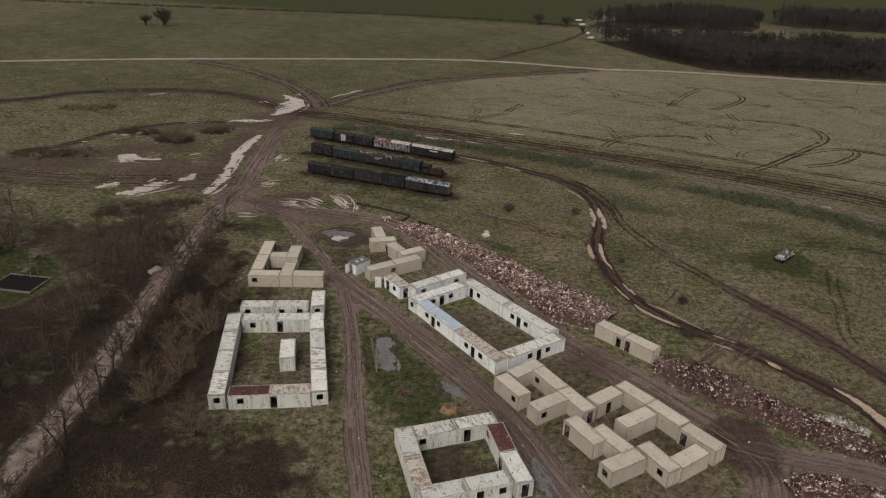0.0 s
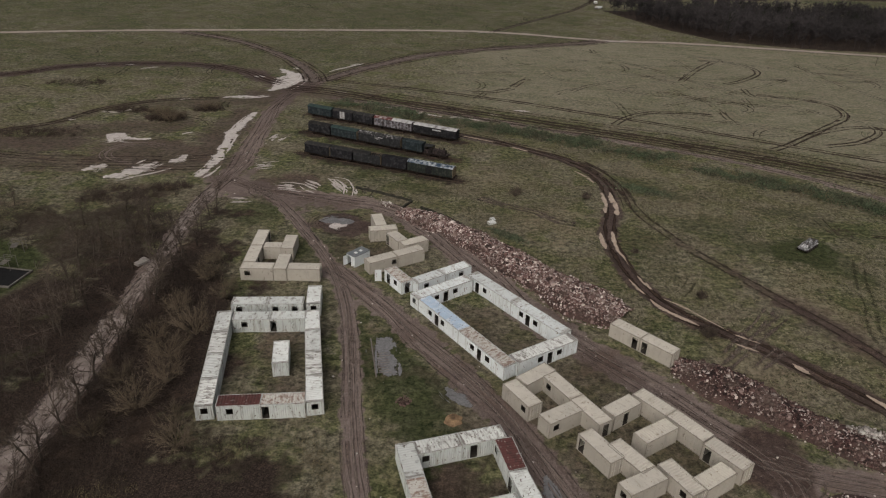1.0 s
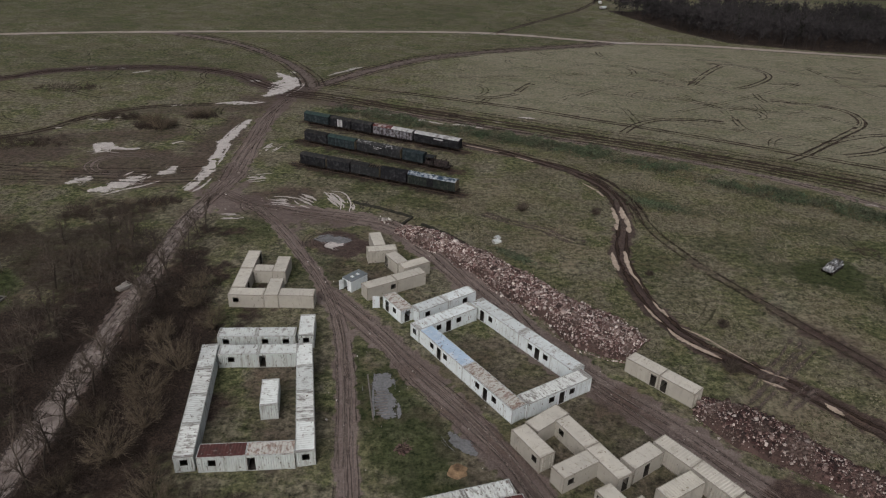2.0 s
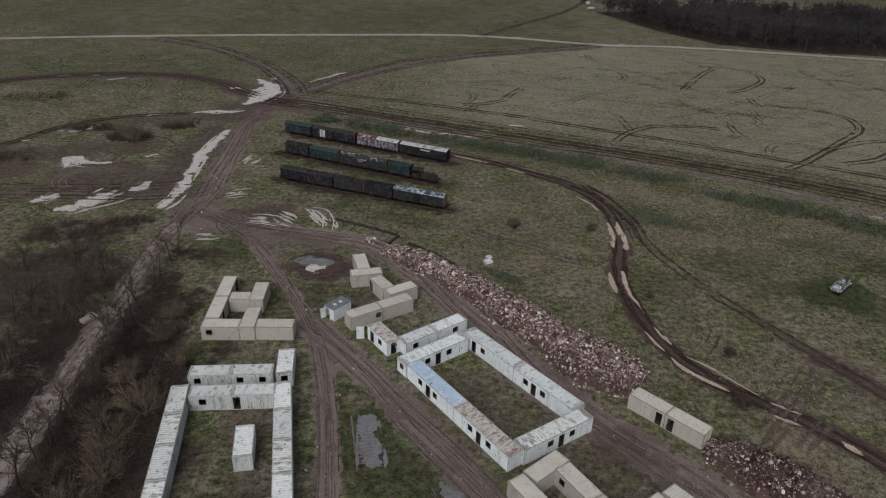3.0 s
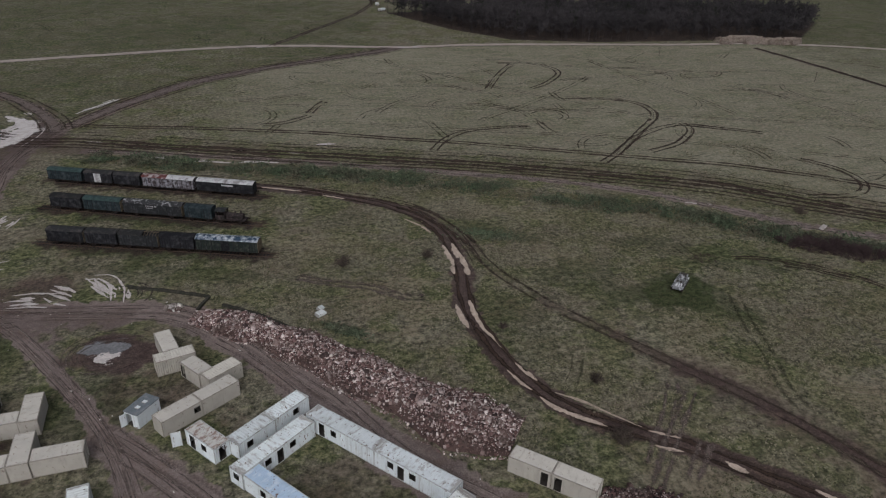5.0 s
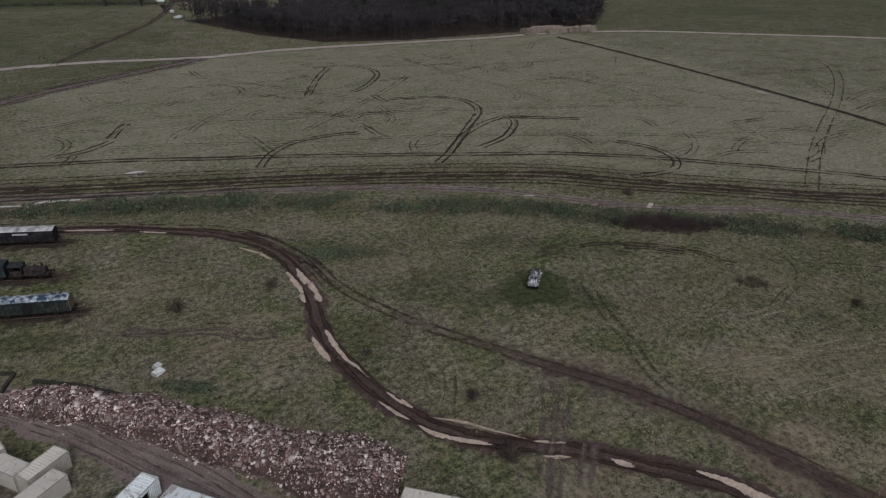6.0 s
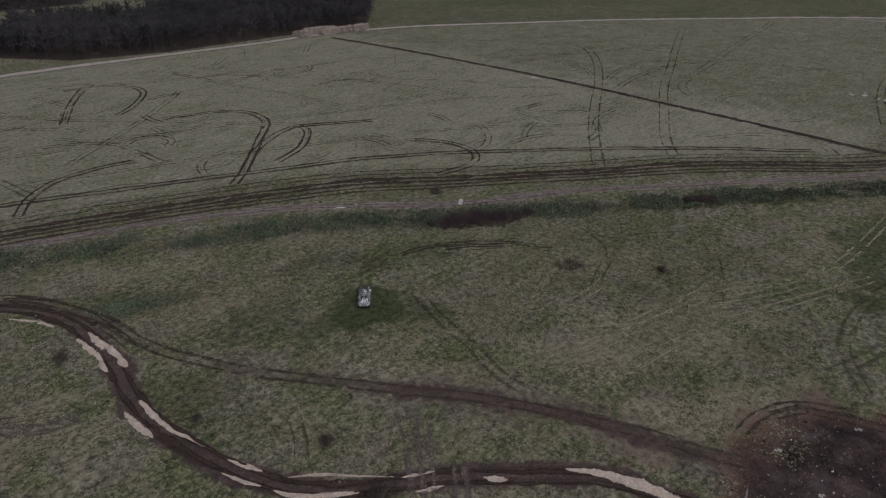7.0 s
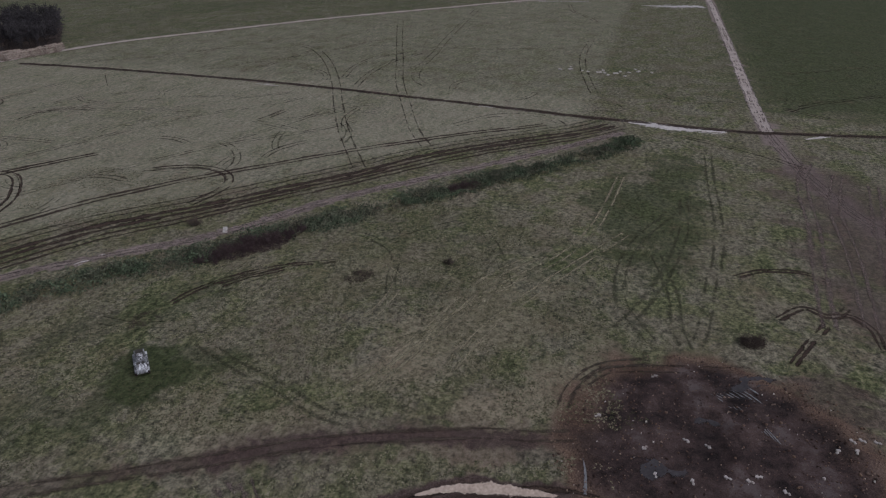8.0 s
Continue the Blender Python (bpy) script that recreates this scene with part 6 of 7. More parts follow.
def heap(points, count, singles, stone, label, high=1.0, big=0.2, seed=1):
    """A long heap: points of x, y, half width and height. Its core, loose blocks, and the nearest blocks each by itself."""
    rng = np.random.RandomState(seed)
    line = curve(points, 0.6)
    d = np.gradient(line[:, :2], axis=0)
    d /= np.hypot(*d.T)[:, None] + 1e-9
    across = np.linspace(-1, 1, 25)

    def top(u, v, w, h):
        """Height at share v across, with lumps."""
        lump = vnoise(u * 0.45 + seed, v * w * 0.45, 3)
        return h * high * np.clip(1 - v**2, 0, 1) ** 0.7 * (0.45 + 1.0 * lump) - 0.12

    run = np.cumsum(np.hypot(*np.gradient(line[:, :2], axis=0).T))
    V = across[None].repeat(len(line), 0)
    wide = line[:, 2:3] * (0.8 + 0.45 * vnoise(run * 0.25 + seed * 3, run * 0, 2))[:, None]
    px, py = line[:, :1] - d[:, 1:] * V * wide, line[:, 1:2] + d[:, :1] * V * wide
    pz = top(run[:, None], V, wide, line[:, 3:4]) + floor_at(px, py)
    k = (np.arange(len(line) - 1)[:, None] * 25 + np.arange(24)[None]).ravel()
    base = new("rubble_heap")
    base.location = (line[0, 0], line[0, 1], 0)
    shift = np.array([line[0, 0], line[0, 1], 0])
    part("core", mesh_fast("core", np.stack([px, py, pz], -1).reshape(-1, 3) - shift, np.column_stack([k, k + 1, k + 26, k + 25]), HEAP, True), base)

    def spots(n, lo=0.0, hi=1.0):
        i = rng.uniform(lo, hi, n) * (len(line) - 1.01)
        a = i.astype(int)
        v = np.clip(rng.normal(0, 0.5, n), -1.1, 1.1)
        w, h, r = (np.interp(i, np.arange(len(line)), q) for q in (wide[:, 0], line[:, 3], run))
        cx, cy = np.interp(i, np.arange(len(line)), line[:, 0]), np.interp(i, np.arange(len(line)), line[:, 1])
        x, y = cx - d[a, 1] * v * w, cy + d[a, 0] * v * w
        return np.column_stack([x, y, np.maximum(top(r, v, w, h), -0.1) + floor_at(x, y) + 0.08])

    size = np.clip(rng.lognormal(math.log(big), 0.5, count), 0.1, 1.1)
    v, f = chunks(rng, spots(count), size)
    tagged(part("loose_rubble", mesh_fast("loose_rubble", v - shift, f, stone), base), kind="stuff")
    if singles:
        shapes = [mesh_fast("block", *chunks(rng, np.zeros((1, 3)), np.array([1.0])), stone) for _ in range(10)]
        for i, p in enumerate(spots(singles, 0.3, 1.0)):
            b = part("block", shapes[i % 10], base, "", tuple(p - shift), rng.uniform(0, 360), (rng.uniform(-30, 30), rng.uniform(-30, 30)))
            b.scale = (min(rng.lognormal(-1.1, 0.35), 0.9),) * 3
    return tagged(base, label, "rubble")


heap(((-11, 153.5, 2.2, 0.7), (-5, 150, 3.2, 1.0), (3, 142.8, 3.6, 1.3), (11, 133.5, 4.0, 1.6), (19, 123.5, 4.8, 1.9), (25.5, 116, 5.6, 2.1), (31, 111.5, 4.0, 1.3)),
     27000, 260, RUBBLE, "long heap of broken pink brick and concrete", seed=3)
heap(((36.5, 98.5, 2.2, 0.9), (40, 95.5, 4.0, 1.5), (46, 90.5, 4.2, 1.6), (52, 84.8, 3.6, 1.3), (58, 79.8, 2.8, 1.0), (66, 75.5, 2.0, 0.7)),
     11000, 160, DARK_RUBBLE, "heap of dark burnt brick rubble beside the track", seed=5)
heap(((46, 69.5, 1.8, 0.7), (52, 70, 2.8, 0.9), (60, 67.5, 2.4, 0.8), (68, 63, 2, 0.6)), 1600, 60, RUBBLE, "low spread of broken brick by the track", seed=8)
heap(((56, 85, 1.0, 0.25), (59.5, 83.6, 1.9, 0.4), (63, 81.4, 1.0, 0.2)), 420, 20, PALE_RUBBLE, "small heap of pale plaster rubble", big=0.26, seed=9)
heap(((-15.6, 157.8, 0.8, 0.2), (-14.2, 157.2, 1.5, 0.4), (-12.8, 156.8, 0.8, 0.2)), 120, 0, PALE_RUBBLE, "scatter of pale rubble on mud", big=0.3, seed=10)


# ---- bare trees and scrub ----
def cones(a, b, r, sides=3):
    """Thin tapering twigs from a to b, as vertices and triangles."""
    a, b, r = np.asarray(a, float), np.asarray(b, float), np.asarray(r, float)
    d = b - a
    u = np.cross(d, np.array([0.31, 0.52, 0.79]))
    u /= np.linalg.norm(u, axis=1)[:, None] + 1e-9
    w = np.cross(d, u)
    w /= np.linalg.norm(w, axis=1)[:, None] + 1e-9
    rings = [a + r[:, None] * (u * math.cos(2 * math.pi * i / sides) + w * math.sin(2 * math.pi * i / sides)) for i in range(sides)]
    v = np.stack(rings + [b], 1).reshape(-1, 3)
    k = np.arange(len(a))[:, None] * (sides + 1)
    f = np.concatenate([np.column_stack([k + i, k + (i + 1) % sides, k + sides]) for i in range(sides)])
    return v, f


def sprout(rng, a, b, n, length, spread, up, lo=0.25):
    """n side shoots from each of the given shoots."""
    t = rng.uniform(lo, 1.0, (len(a), n))
    at = (a[:, None] + (b - a)[:, None] * t[..., None]).reshape(-1, 3)
    d = np.repeat(b - a, n, 0)
    d /= np.linalg.norm(d, axis=1)[:, None] + 1e-9
    d = d + rng.normal(0, spread, d.shape)
    d[:, 2] += up
    d /= np.linalg.norm(d, axis=1)[:, None] + 1e-9
    return at, at + d * (length * rng.uniform(0.5, 1.2, len(at)))[:, None]


def bare_tree(seed, high, limbs=7, branches=5, twigs=7, spread=0.75, stout=1.0, twig=None):
    """Trunk and crown of a leafless tree, as two meshes."""
    rng = np.random.RandomState(seed)
    s, p, heading = Solid(), Vector((0, 0, -0.3)), Vector((rng.normal(0, 0.06), rng.normal(0, 0.06), 1))
    joints = [p.copy()]
    for i in range(5):
        q = p + heading.normalized() * high * 0.15
        s.rod(p, q, high * 0.022 * (1 - i * 0.16), high * 0.022 * (1 - (i + 1) * 0.16), 7)
        heading += Vector((rng.normal(0, 0.12), rng.normal(0, 0.12), 0))
        p = q
        joints.append(p.copy())
    trunk = s.mesh("trunk", BARK)
    a0, b0 = np.array(joints[1:-1]), np.array(joints[2:])
    a1, b1 = sprout(rng, a0, b0, max(2, limbs // 3), high * 0.42, spread, 0.25, 0.0)
    a2, b2 = sprout(rng, a1, b1, branches, high * 0.24, spread * 0.75, 0.2)
    a3, b3 = sprout(rng, a2, b2, twigs, high * 0.13, spread * 0.7, 0.12)
    out_v, out_f, k = [], [], 0
    for a, b, r in ((a1, b1, high * 0.010 * stout), (a2, b2, high * 0.0062 * stout), (a3, b3, high * 0.0042 * stout)):
        v, f = cones(a, b, np.full(len(a), r))
        out_v.append(v)
        out_f.append(f + k)
        k += len(v)
    return trunk, mesh_fast("crown", np.vstack(out_v), np.vstack(out_f), twig or TWIG)


TREES = [bare_tree(20 + i, h) for i, h in enumerate((8.5, 7.5, 9.5, 7.0, 8.0))]
pick = random.Random(4)


def dome_willow(seed, high, stout=1.0, twig=None, stem=0.0):
    """A many-stemmed willow: a short stool and a round haze of fine twigs."""
    rng = np.random.RandomState(seed)
    stool = Solid()
    n = 30
    t, lean = rng.rand(n) * 6.283, np.sqrt(rng.rand(n)) * 1.05
    way = np.column_stack([np.sin(lean) * np.cos(t), np.sin(lean) * np.sin(t), np.cos(lean)])
    a = np.column_stack([rng.normal(0, 0.15, (n, 2)), np.full(n, stem)])
    b = a + way * (high * rng.uniform(0.55, 0.85, n))[:, None]
    for i in range(5):
        stool.rod((0.1 * math.cos(i * 1.3), 0.1 * math.sin(i * 1.3), -0.3), tuple(a[i] + way[i] * high * 0.3), 0.11, 0.06, 6)
    if stem:
        stool.rod((0, 0, -0.3), (0, 0, stem + 0.4), 0.3, 0.2, 7)
    a2, b2 = sprout(rng, a, b, 7, high * 0.36, 0.42, 0.12, 0.3)
    a3, b3 = sprout(rng, a2, b2, 7, high * 0.2, 0.5, 0.08, 0.2)
    out_v, out_f, k = [], [], 0
    for p, q, r in ((a, b, 0.045), (a2, b2, 0.024), (a3, b3, 0.015)):
        v, f = cones(p, q, np.full(len(p), r * stout))
        out_v.append(v)
        out_f.append(f + k)
        k += len(v)
    return stool.mesh("trunk", BARK), mesh_fast("crown", np.vstack(out_v), np.vstack(out_f), twig or WILLOW)


DOMES = [dome_willow(90 + i, h) for i, h in enumerate((4.6, 5.2, 4.0))]
FAR_BUSH = [dome_willow(95 + i, h, 2.6, BARK, 2.0) for i, h in enumerate((4.2, 4.8))]


def tree(x, y, models, scale, label, name="tree", group="bare trees along the lane"):
    trunk, crown = models[pick.randrange(len(models))]
    base = new(name)
    base.matrix_basis = pose(x, y, float(floor_at(x, y)), 0, 0, pick.uniform(0, 360)) @ Matrix.Diagonal((scale, scale, scale * pick.uniform(0.9, 1.15), 1))
    part("trunk", trunk, base)
    part("crown", crown, base)
    return tagged(base, label, "tree" if name == "tree" else "bush", group)


def in_wood(x, y):
    """Where the wood stands: both sides of the lane, but not on the yard's lawn."""
    if abs(x + 54.8 - 0.01 * (y - 100)) < 3.6 or math.hypot((x + 87) / 17, (y - 114) / 17) < 1:
        return False
    return -118 < x < -57.5 and 52 < y < 149 - 0.1 * (x + 57)


for y in np.arange(56, 152, 3.7):
    tree(-50.3 + pick.uniform(-0.9, 0.7) + 0.02 * (100 - y), y + pick.uniform(-1.2, 1.2), TREES, pick.uniform(0.8, 1.08), "leafless tree on the verge of the lane")
count = 0
while count < 120:
    x, y = pick.uniform(-118, -58), pick.uniform(52, 165)
    if in_wood(x, y):
        tree(x, y, TREES, pick.uniform(0.65, 1.05), "leafless tree in the dark wood")
        count += 1
for x, y, k in ((-40.3, 102.6, 1.15), (-42.6, 84.4, 1.2), (-34.2, 77.2, 1.05), (-38.5, 113.8, 1.0), (-42.5, 96.5, 1.1), (-44, 120.2, 0.95), (-40.5, 90.3, 0.95), (-46.1, 101, 0.9), (-45.5, 109.5, 1.0),
                (-44.5, 126.5, 0.7), (-36.6, 83, 0.6), (-46, 78.5, 0.9), (-47, 90, 0.8)):
    tree(x, y, DOMES, k, "bushy leafless willow beside the containers")
for x, y, k in ((-199, 472, 1.0), (-189, 477, 1.2), (-186, 474, 0.9), (66, 546, 1.0), (86, 538, 1.0), (92, 505, 0.7)):
    tree(x, y, FAR_BUSH, k * 1.3, "small lone tree on the far grassland", "tree", "lone trees on the far grassland")

for x, y, k in ((-85, 214, 0.9), (-87.5, 217, 1.0), (-90, 220, 0.8), (-83.5, 218, 0.7), (-78.5, 227, 0.7), (-75.8, 228.5, 0.75), (-94, 222.5, 0.5), (-71.7, 161, 0.4), (-66.2, 161, 0.4)):
    tree(x, y, DOMES, k, "dark leafless bush on boggy ground", "willow_bush", "bushes in the bog")

SCRUB = material("dry_bramble_stems", (0.064, 0.049, 0.041), 0.95, island=0.45)
RED_SCRUB = material("dark_red_brown_thicket_stems", (0.062, 0.043, 0.043), 0.95, island=0.4)
STRAW = material("dead_straw_stems", (0.15, 0.125, 0.075), 0.95, island=0.4)
LEAF = material("dark_bramble_leaves", (0.072, 0.096, 0.058), 0.8, (0.085, 0.078, 0.058), 0.6, 0.2, 3, island=0.6)


def thicket(name, places, high, stems, mat, label, seed, shoots=2, thick=0.02, category="scrub"):
    """Stems that fan out of many roots, in one mesh."""
    rng = np.random.RandomState(seed)
    p = np.repeat(np.asarray(places, float), stems, 0)
    h = high * rng.uniform(0.45, 1.15, len(p)) * np.repeat(rng.uniform(0.6, 1.2, len(places)), stems)
    root = p + rng.normal(0, 0.3, p.shape)
    a = np.column_stack([root, floor_at(root[:, 0], root[:, 1]) - 0.03])
    b = a + np.column_stack([rng.normal(0, 0.55, (len(p), 2)) * h[:, None], h])
    v, f = cones(a, b, np.full(len(a), thick))
    if shoots:
        a2, b2 = sprout(rng, a, b, shoots, high * 0.45, 0.9, 0.1)
        v2, f2 = cones(a2, b2, np.full(len(a2), thick * 0.7))
        v, f = np.vstack([v, v2]), np.vstack([f, f2 + len(v)])
    return tagged(new(name, mesh_fast(name, v, f, mat)), label, category, kind="stuff")


def scatter(seed, n, box, keep):
    rng = np.random.RandomState(seed)
    p = np.column_stack([rng.uniform(box[0], box[1], n), rng.uniform(box[2], box[3], n)])
    return p[keep(p[:, 0], p[:, 1])]


lane = lambda x, y: np.abs(x + 55) > 3.8
thicket("undergrowth", scatter(1, 3600, (-51, -34, 50, 152), lambda x, y: (vnoise(x * 0.12, y * 0.12, 2) > 0.4) & ((x < -38.5) | (y < 80)) & (y < 130) & (x < -37 - 0.06 * (y - 60))), 1.2, 7, SCRUB,
        "brown leafless undergrowth and brambles under trees", 11)
thicket("wood_undergrowth", scatter(2, 4700, (-120, -57.5, 50, 150), lambda x, y: (vnoise(x * 0.1, y * 0.1, 2) > 0.36) & (np.hypot((x + 87) / 16, (y - 116) / 14) > 1)), 1.4, 6, SCRUB,
        "dark brown undergrowth of the leafless wood", 12)
thicket("bramble_patch", scatter(3, 1500, (-36, -12, 54, 79), lambda x, y: (vnoise(x * 0.12 + 9, y * 0.12, 2) > 0.45) & (x < -15)), 0.9, 7, SCRUB, "low brown brambles by the containers", 13)
thicket("dry_grass", scatter(4, 2600, (-46, -12, 56, 80), lambda x, y: (vnoise(x * 0.15 + 2, y * 0.15, 2) > 0.5) & (x < -14)), 0.5, 5, STRAW, "pale dead grass between brambles", 14, 0, 0.03, "grass")
for x, y, rx, ry, n, high, seed in ((117, 146.5, 11, 3.4, 260, 1.6, 21), (161, 112.5, 5, 1.8, 90, 1.4, 22), (112.3, 120.3, 3, 2, 50, 0.7, 27), (-118, 199, 13, 5, 170, 1.4, 31), (-88, 217, 7, 4, 170, 1.8, 32), (-77.6, 227.5, 5, 2.5, 90, 1.5, 33),
                                    (-133, 255, 11, 5, 120, 1.2, 34), (-76, 157, 11, 5, 150, 1.7, 35), (-100, 224, 8, 3, 120, 1.6, 36), (-66, 163, 5, 2, 80, 1.5, 37), (88, 150, 3, 2, 30, 0.6, 38), (108.7, 50.6, 1.8, 1.6, 60, 1.3, 39)):
    rng = np.random.RandomState(seed)
    r, t = np.sqrt(rng.rand(n)), rng.rand(n) * 6.283
    turn = radians(-38 if x > 100 else 5)
    u, v = r * np.cos(t) * rx, r * np.sin(t) * ry
    if n > 80:
        ragged_rim = vnoise(u * 0.3 + seed, v * 0.5, 2) - 0.5
        u, v = u * (1 + 0.9 * ragged_rim), v * (1 + 1.6 * ragged_rim)
    thicket("leafless_bush", np.column_stack([x + u * math.cos(turn) - v * math.sin(turn), y + u * math.sin(turn) + v * math.cos(turn)]), high, 9,
            RED_SCRUB if x > 100 and n > 100 else SCRUB, "leafless dark thicket on the open grassland", seed, 2, 0.025, "bush")


THORN = [dome_willow(99 + i, h, 1.5, RED_SCRUB) for i, h in enumerate((2.6, 2.2))]
for x, y, k in ((108.5, 152.6, 0.8), (111.2, 150.4, 0.95), (113.6, 149.6, 1.05), (115.2, 146.8, 1.0), (117.6, 146.9, 1.1), (119.2, 144.4, 1.05), (121.6, 143.4, 1.0), (124.2, 141.3, 0.9), (126.6, 139.6, 0.75),
                (158.6, 114.4, 0.75), (161, 112.6, 0.85), (163.4, 110.7, 0.7)):
    tree(x, y, THORN, k, "dark red-brown leafless thorn bush by the brambles", "thorn_bush", "thorn bushes")
SHRUB = [dome_willow(110 + i, h, 1.3, TWIG) for i, h in enumerate((2.2, 1.9))]
for x, y, k in ((16.4, 165, 1.0), (33.3, 164.6, 0.9), (44, 107, 1.05), (45.2, 107.8, 0.8), (124, 164, 1.1), (47, 119.5, 0.8), (38.6, 136.8, 0.6), (121.4, 105.1, 0.7)):
    tree(x, y, SHRUB, k, "small leafless shrub standing alone in the grass", "shrub", "shrubs on the grassland")


def leafy(name, places, high, mat, label, seed, size=0.27):
    """Many small leaves over low mounds."""
    rng = np.random.RandomState(seed)
    p = np.asarray(places)
    n = len(p)
    z = floor_at(p[:, 0], p[:, 1]) + high * np.clip(vnoise(p[:, 0] * 0.35, p[:, 1] * 0.35, 2) * 1.6 - 0.3, 0.05, 1.3) * rng.uniform(0.2, 1.0, n)
    c = np.column_stack([p, z])
    u, w = rng.normal(0, 1, (n, 3)), rng.normal(0, 1, (n, 3))
    w[:, 2] *= 0.5
    u /= np.linalg.norm(u, axis=1)[:, None]
    w = np.cross(u, w)
    w /= np.linalg.norm(w, axis=1)[:, None] + 1e-9
    s = size * rng.uniform(0.5, 1.3, n)[:, None]
    v = np.stack([c - u * s, c + w * s * 0.5, c + u * s, c - w * s * 0.5], 1).reshape(-1, 3)
    return tagged(new(name, mesh_fast(name, v, np.arange(n * 4).reshape(-1, 4), mat)), label, "hedge", kind="stuff")


HEDGE = curve(((-38, 240), (-11, 228), (14, 217), (39, 205.5), (63, 191.5), (78, 181), (98, 167), (112, 153.5), (128, 140.5), (145, 125.5), (166, 108.5), (187, 89), (211, 73)), 1.0)
rng = np.random.RandomState(40)
i = rng.randint(0, len(HEDGE), 95000)
dx, dy = np.gradient(HEDGE[:, 0])[i], np.gradient(HEDGE[:, 1])[i]
n = np.hypot(dx, dy)
off = np.clip(rng.normal(0, 2.2, len(i)), -4.6, 4.6) + 0.5
hp = np.column_stack([HEDGE[i, 0] - dy / n * off, HEDGE[i, 1] + dx / n * off]) + rng.normal(0, 0.4, (len(i), 2))
hp = hp[vnoise(hp[:, 0] * 0.13, hp[:, 1] * 0.13, 3) + rng.normal(0, 0.07, len(hp)) > 0.43]
leafy("bramble_hedge", hp, 2.1, LEAF, "straggling dark green bramble strip along the path", 41)
i = rng.randint(0, len(HEDGE), 3000)
hp = HEDGE[i] + rng.normal(0, 2.6, (len(i), 2))
hp = hp[vnoise(hp[:, 0] * 0.1 + 5, hp[:, 1] * 0.1, 2) > 0.4]
thicket("hedge_scrub", HEDGE[rng.randint(0, len(HEDGE), 420)] + rng.normal(0, 1.8, (420, 2)), 1.0, 6, SCRUB, "brown leafless stems among the brambles", 45, 2, 0.025, "hedge")
thicket("hedge_stems", hp, 0.7, 5, STRAW, "dead pale stems among the brambles", 42, 1, 0.025, "hedge")
i = np.random.RandomState(43).randn(2600, 2)
leafy("green_tussocks", np.vstack([np.column_stack([49 + i[:1300, 0] * 3.2, 171 - i[:1300, 0] * 1.5 + i[:1300, 1] * 1.6]), np.column_stack([13 + i[1300:, 0] * 1.4, 143 - i[1300:, 0] + i[1300:, 1] * 0.8])]), 0.4, LEAF, "dark green weeds in the grass", 44)


# ---- far wood ----
def far_wood(name, corners, spacing, seed, label, mat, tall=1.0):
    rng = np.random.RandomState(seed)
    c = np.array(corners)
    lo, hi = c.min(0), c.max(0)
    n = int(np.prod(hi - lo) / spacing**2)
    p = lo + rng.rand(n, 2) * (hi - lo)
    p = p[inside(p[:, 0], p[:, 1], corners)]
    n = len(p)
    h = tall * rng.uniform(9.0, 11.5, n) * (0.8 + 0.4 * vnoise(p[:, 0] * 0.03, p[:, 1] * 0.03))
    a = np.column_stack([p, np.full(n, -0.5)])
    b = a + np.column_stack([rng.normal(0, 0.5, (n, 2)), h * 0.95])
    v, f = cones(a, b, h * 0.011)
    a1, b1 = sprout(rng, a, b, 14, 3.0, 1.0, 0.1, 0.4)
    a2, b2 = sprout(rng, a1, b1, 9, 1.7, 0.9, 0.1, 0.2)
    for aa, bb, r in ((a1, b1, 0.09), (a2, b2, 0.13)):
        v2, f2 = cones(aa, bb, np.full(len(aa), r))
        v, f = np.vstack([v, v2]), np.vstack([f, f2 + len(v)])
    return tagged(new(name, mesh_fast(name, v, f, mat)), label, "woodland", kind="stuff")


FAR_TWIG = material("distant_bare_wood", (0.048, 0.043, 0.045), 0.95, (0.029, 0.0265, 0.028), 0.5, 0.03, 0.3, island=0.3)
far_wood("far_woodland", FAR_WOOD, 4.3, 60, "dense leafless woodland beyond the far road", FAR_TWIG)
far_wood("far_wood_belt", BELT_1, 5.2, 61, "round copse of leafless trees behind the woodland", FAR_TWIG)
far_wood("far_wood_belt", BELT_2, 5.8, 65, "belt of leafless trees on the horizon", FAR_TWIG)
EVERGREEN = material("dark_ivy_and_fir", (0.022, 0.024, 0.018), 0.9, island=0.4)
for seed, wood in ((66, FAR_WOOD), (67, BELT_1), (68, BELT_2)):
    far_wood("ivy_clad_trees", wood, 26, seed, "scattered darker ivy-clad trees in the wood", EVERGREEN, 1.12)


edge_line = curve(((-420, 600), (-200, 585), (-60, 580), (40, 565), (95, 545)), 2.0)
thicket("far_field_hedge", edge_line[np.random.RandomState(62).randint(0, len(edge_line), 900)] + np.random.RandomState(63).normal(0, 1.2, (900, 2)), 1.8, 4, FAR_TWIG,
        "low dark hedge between grassland and farmland", 64, 1, 0.16, "hedge")


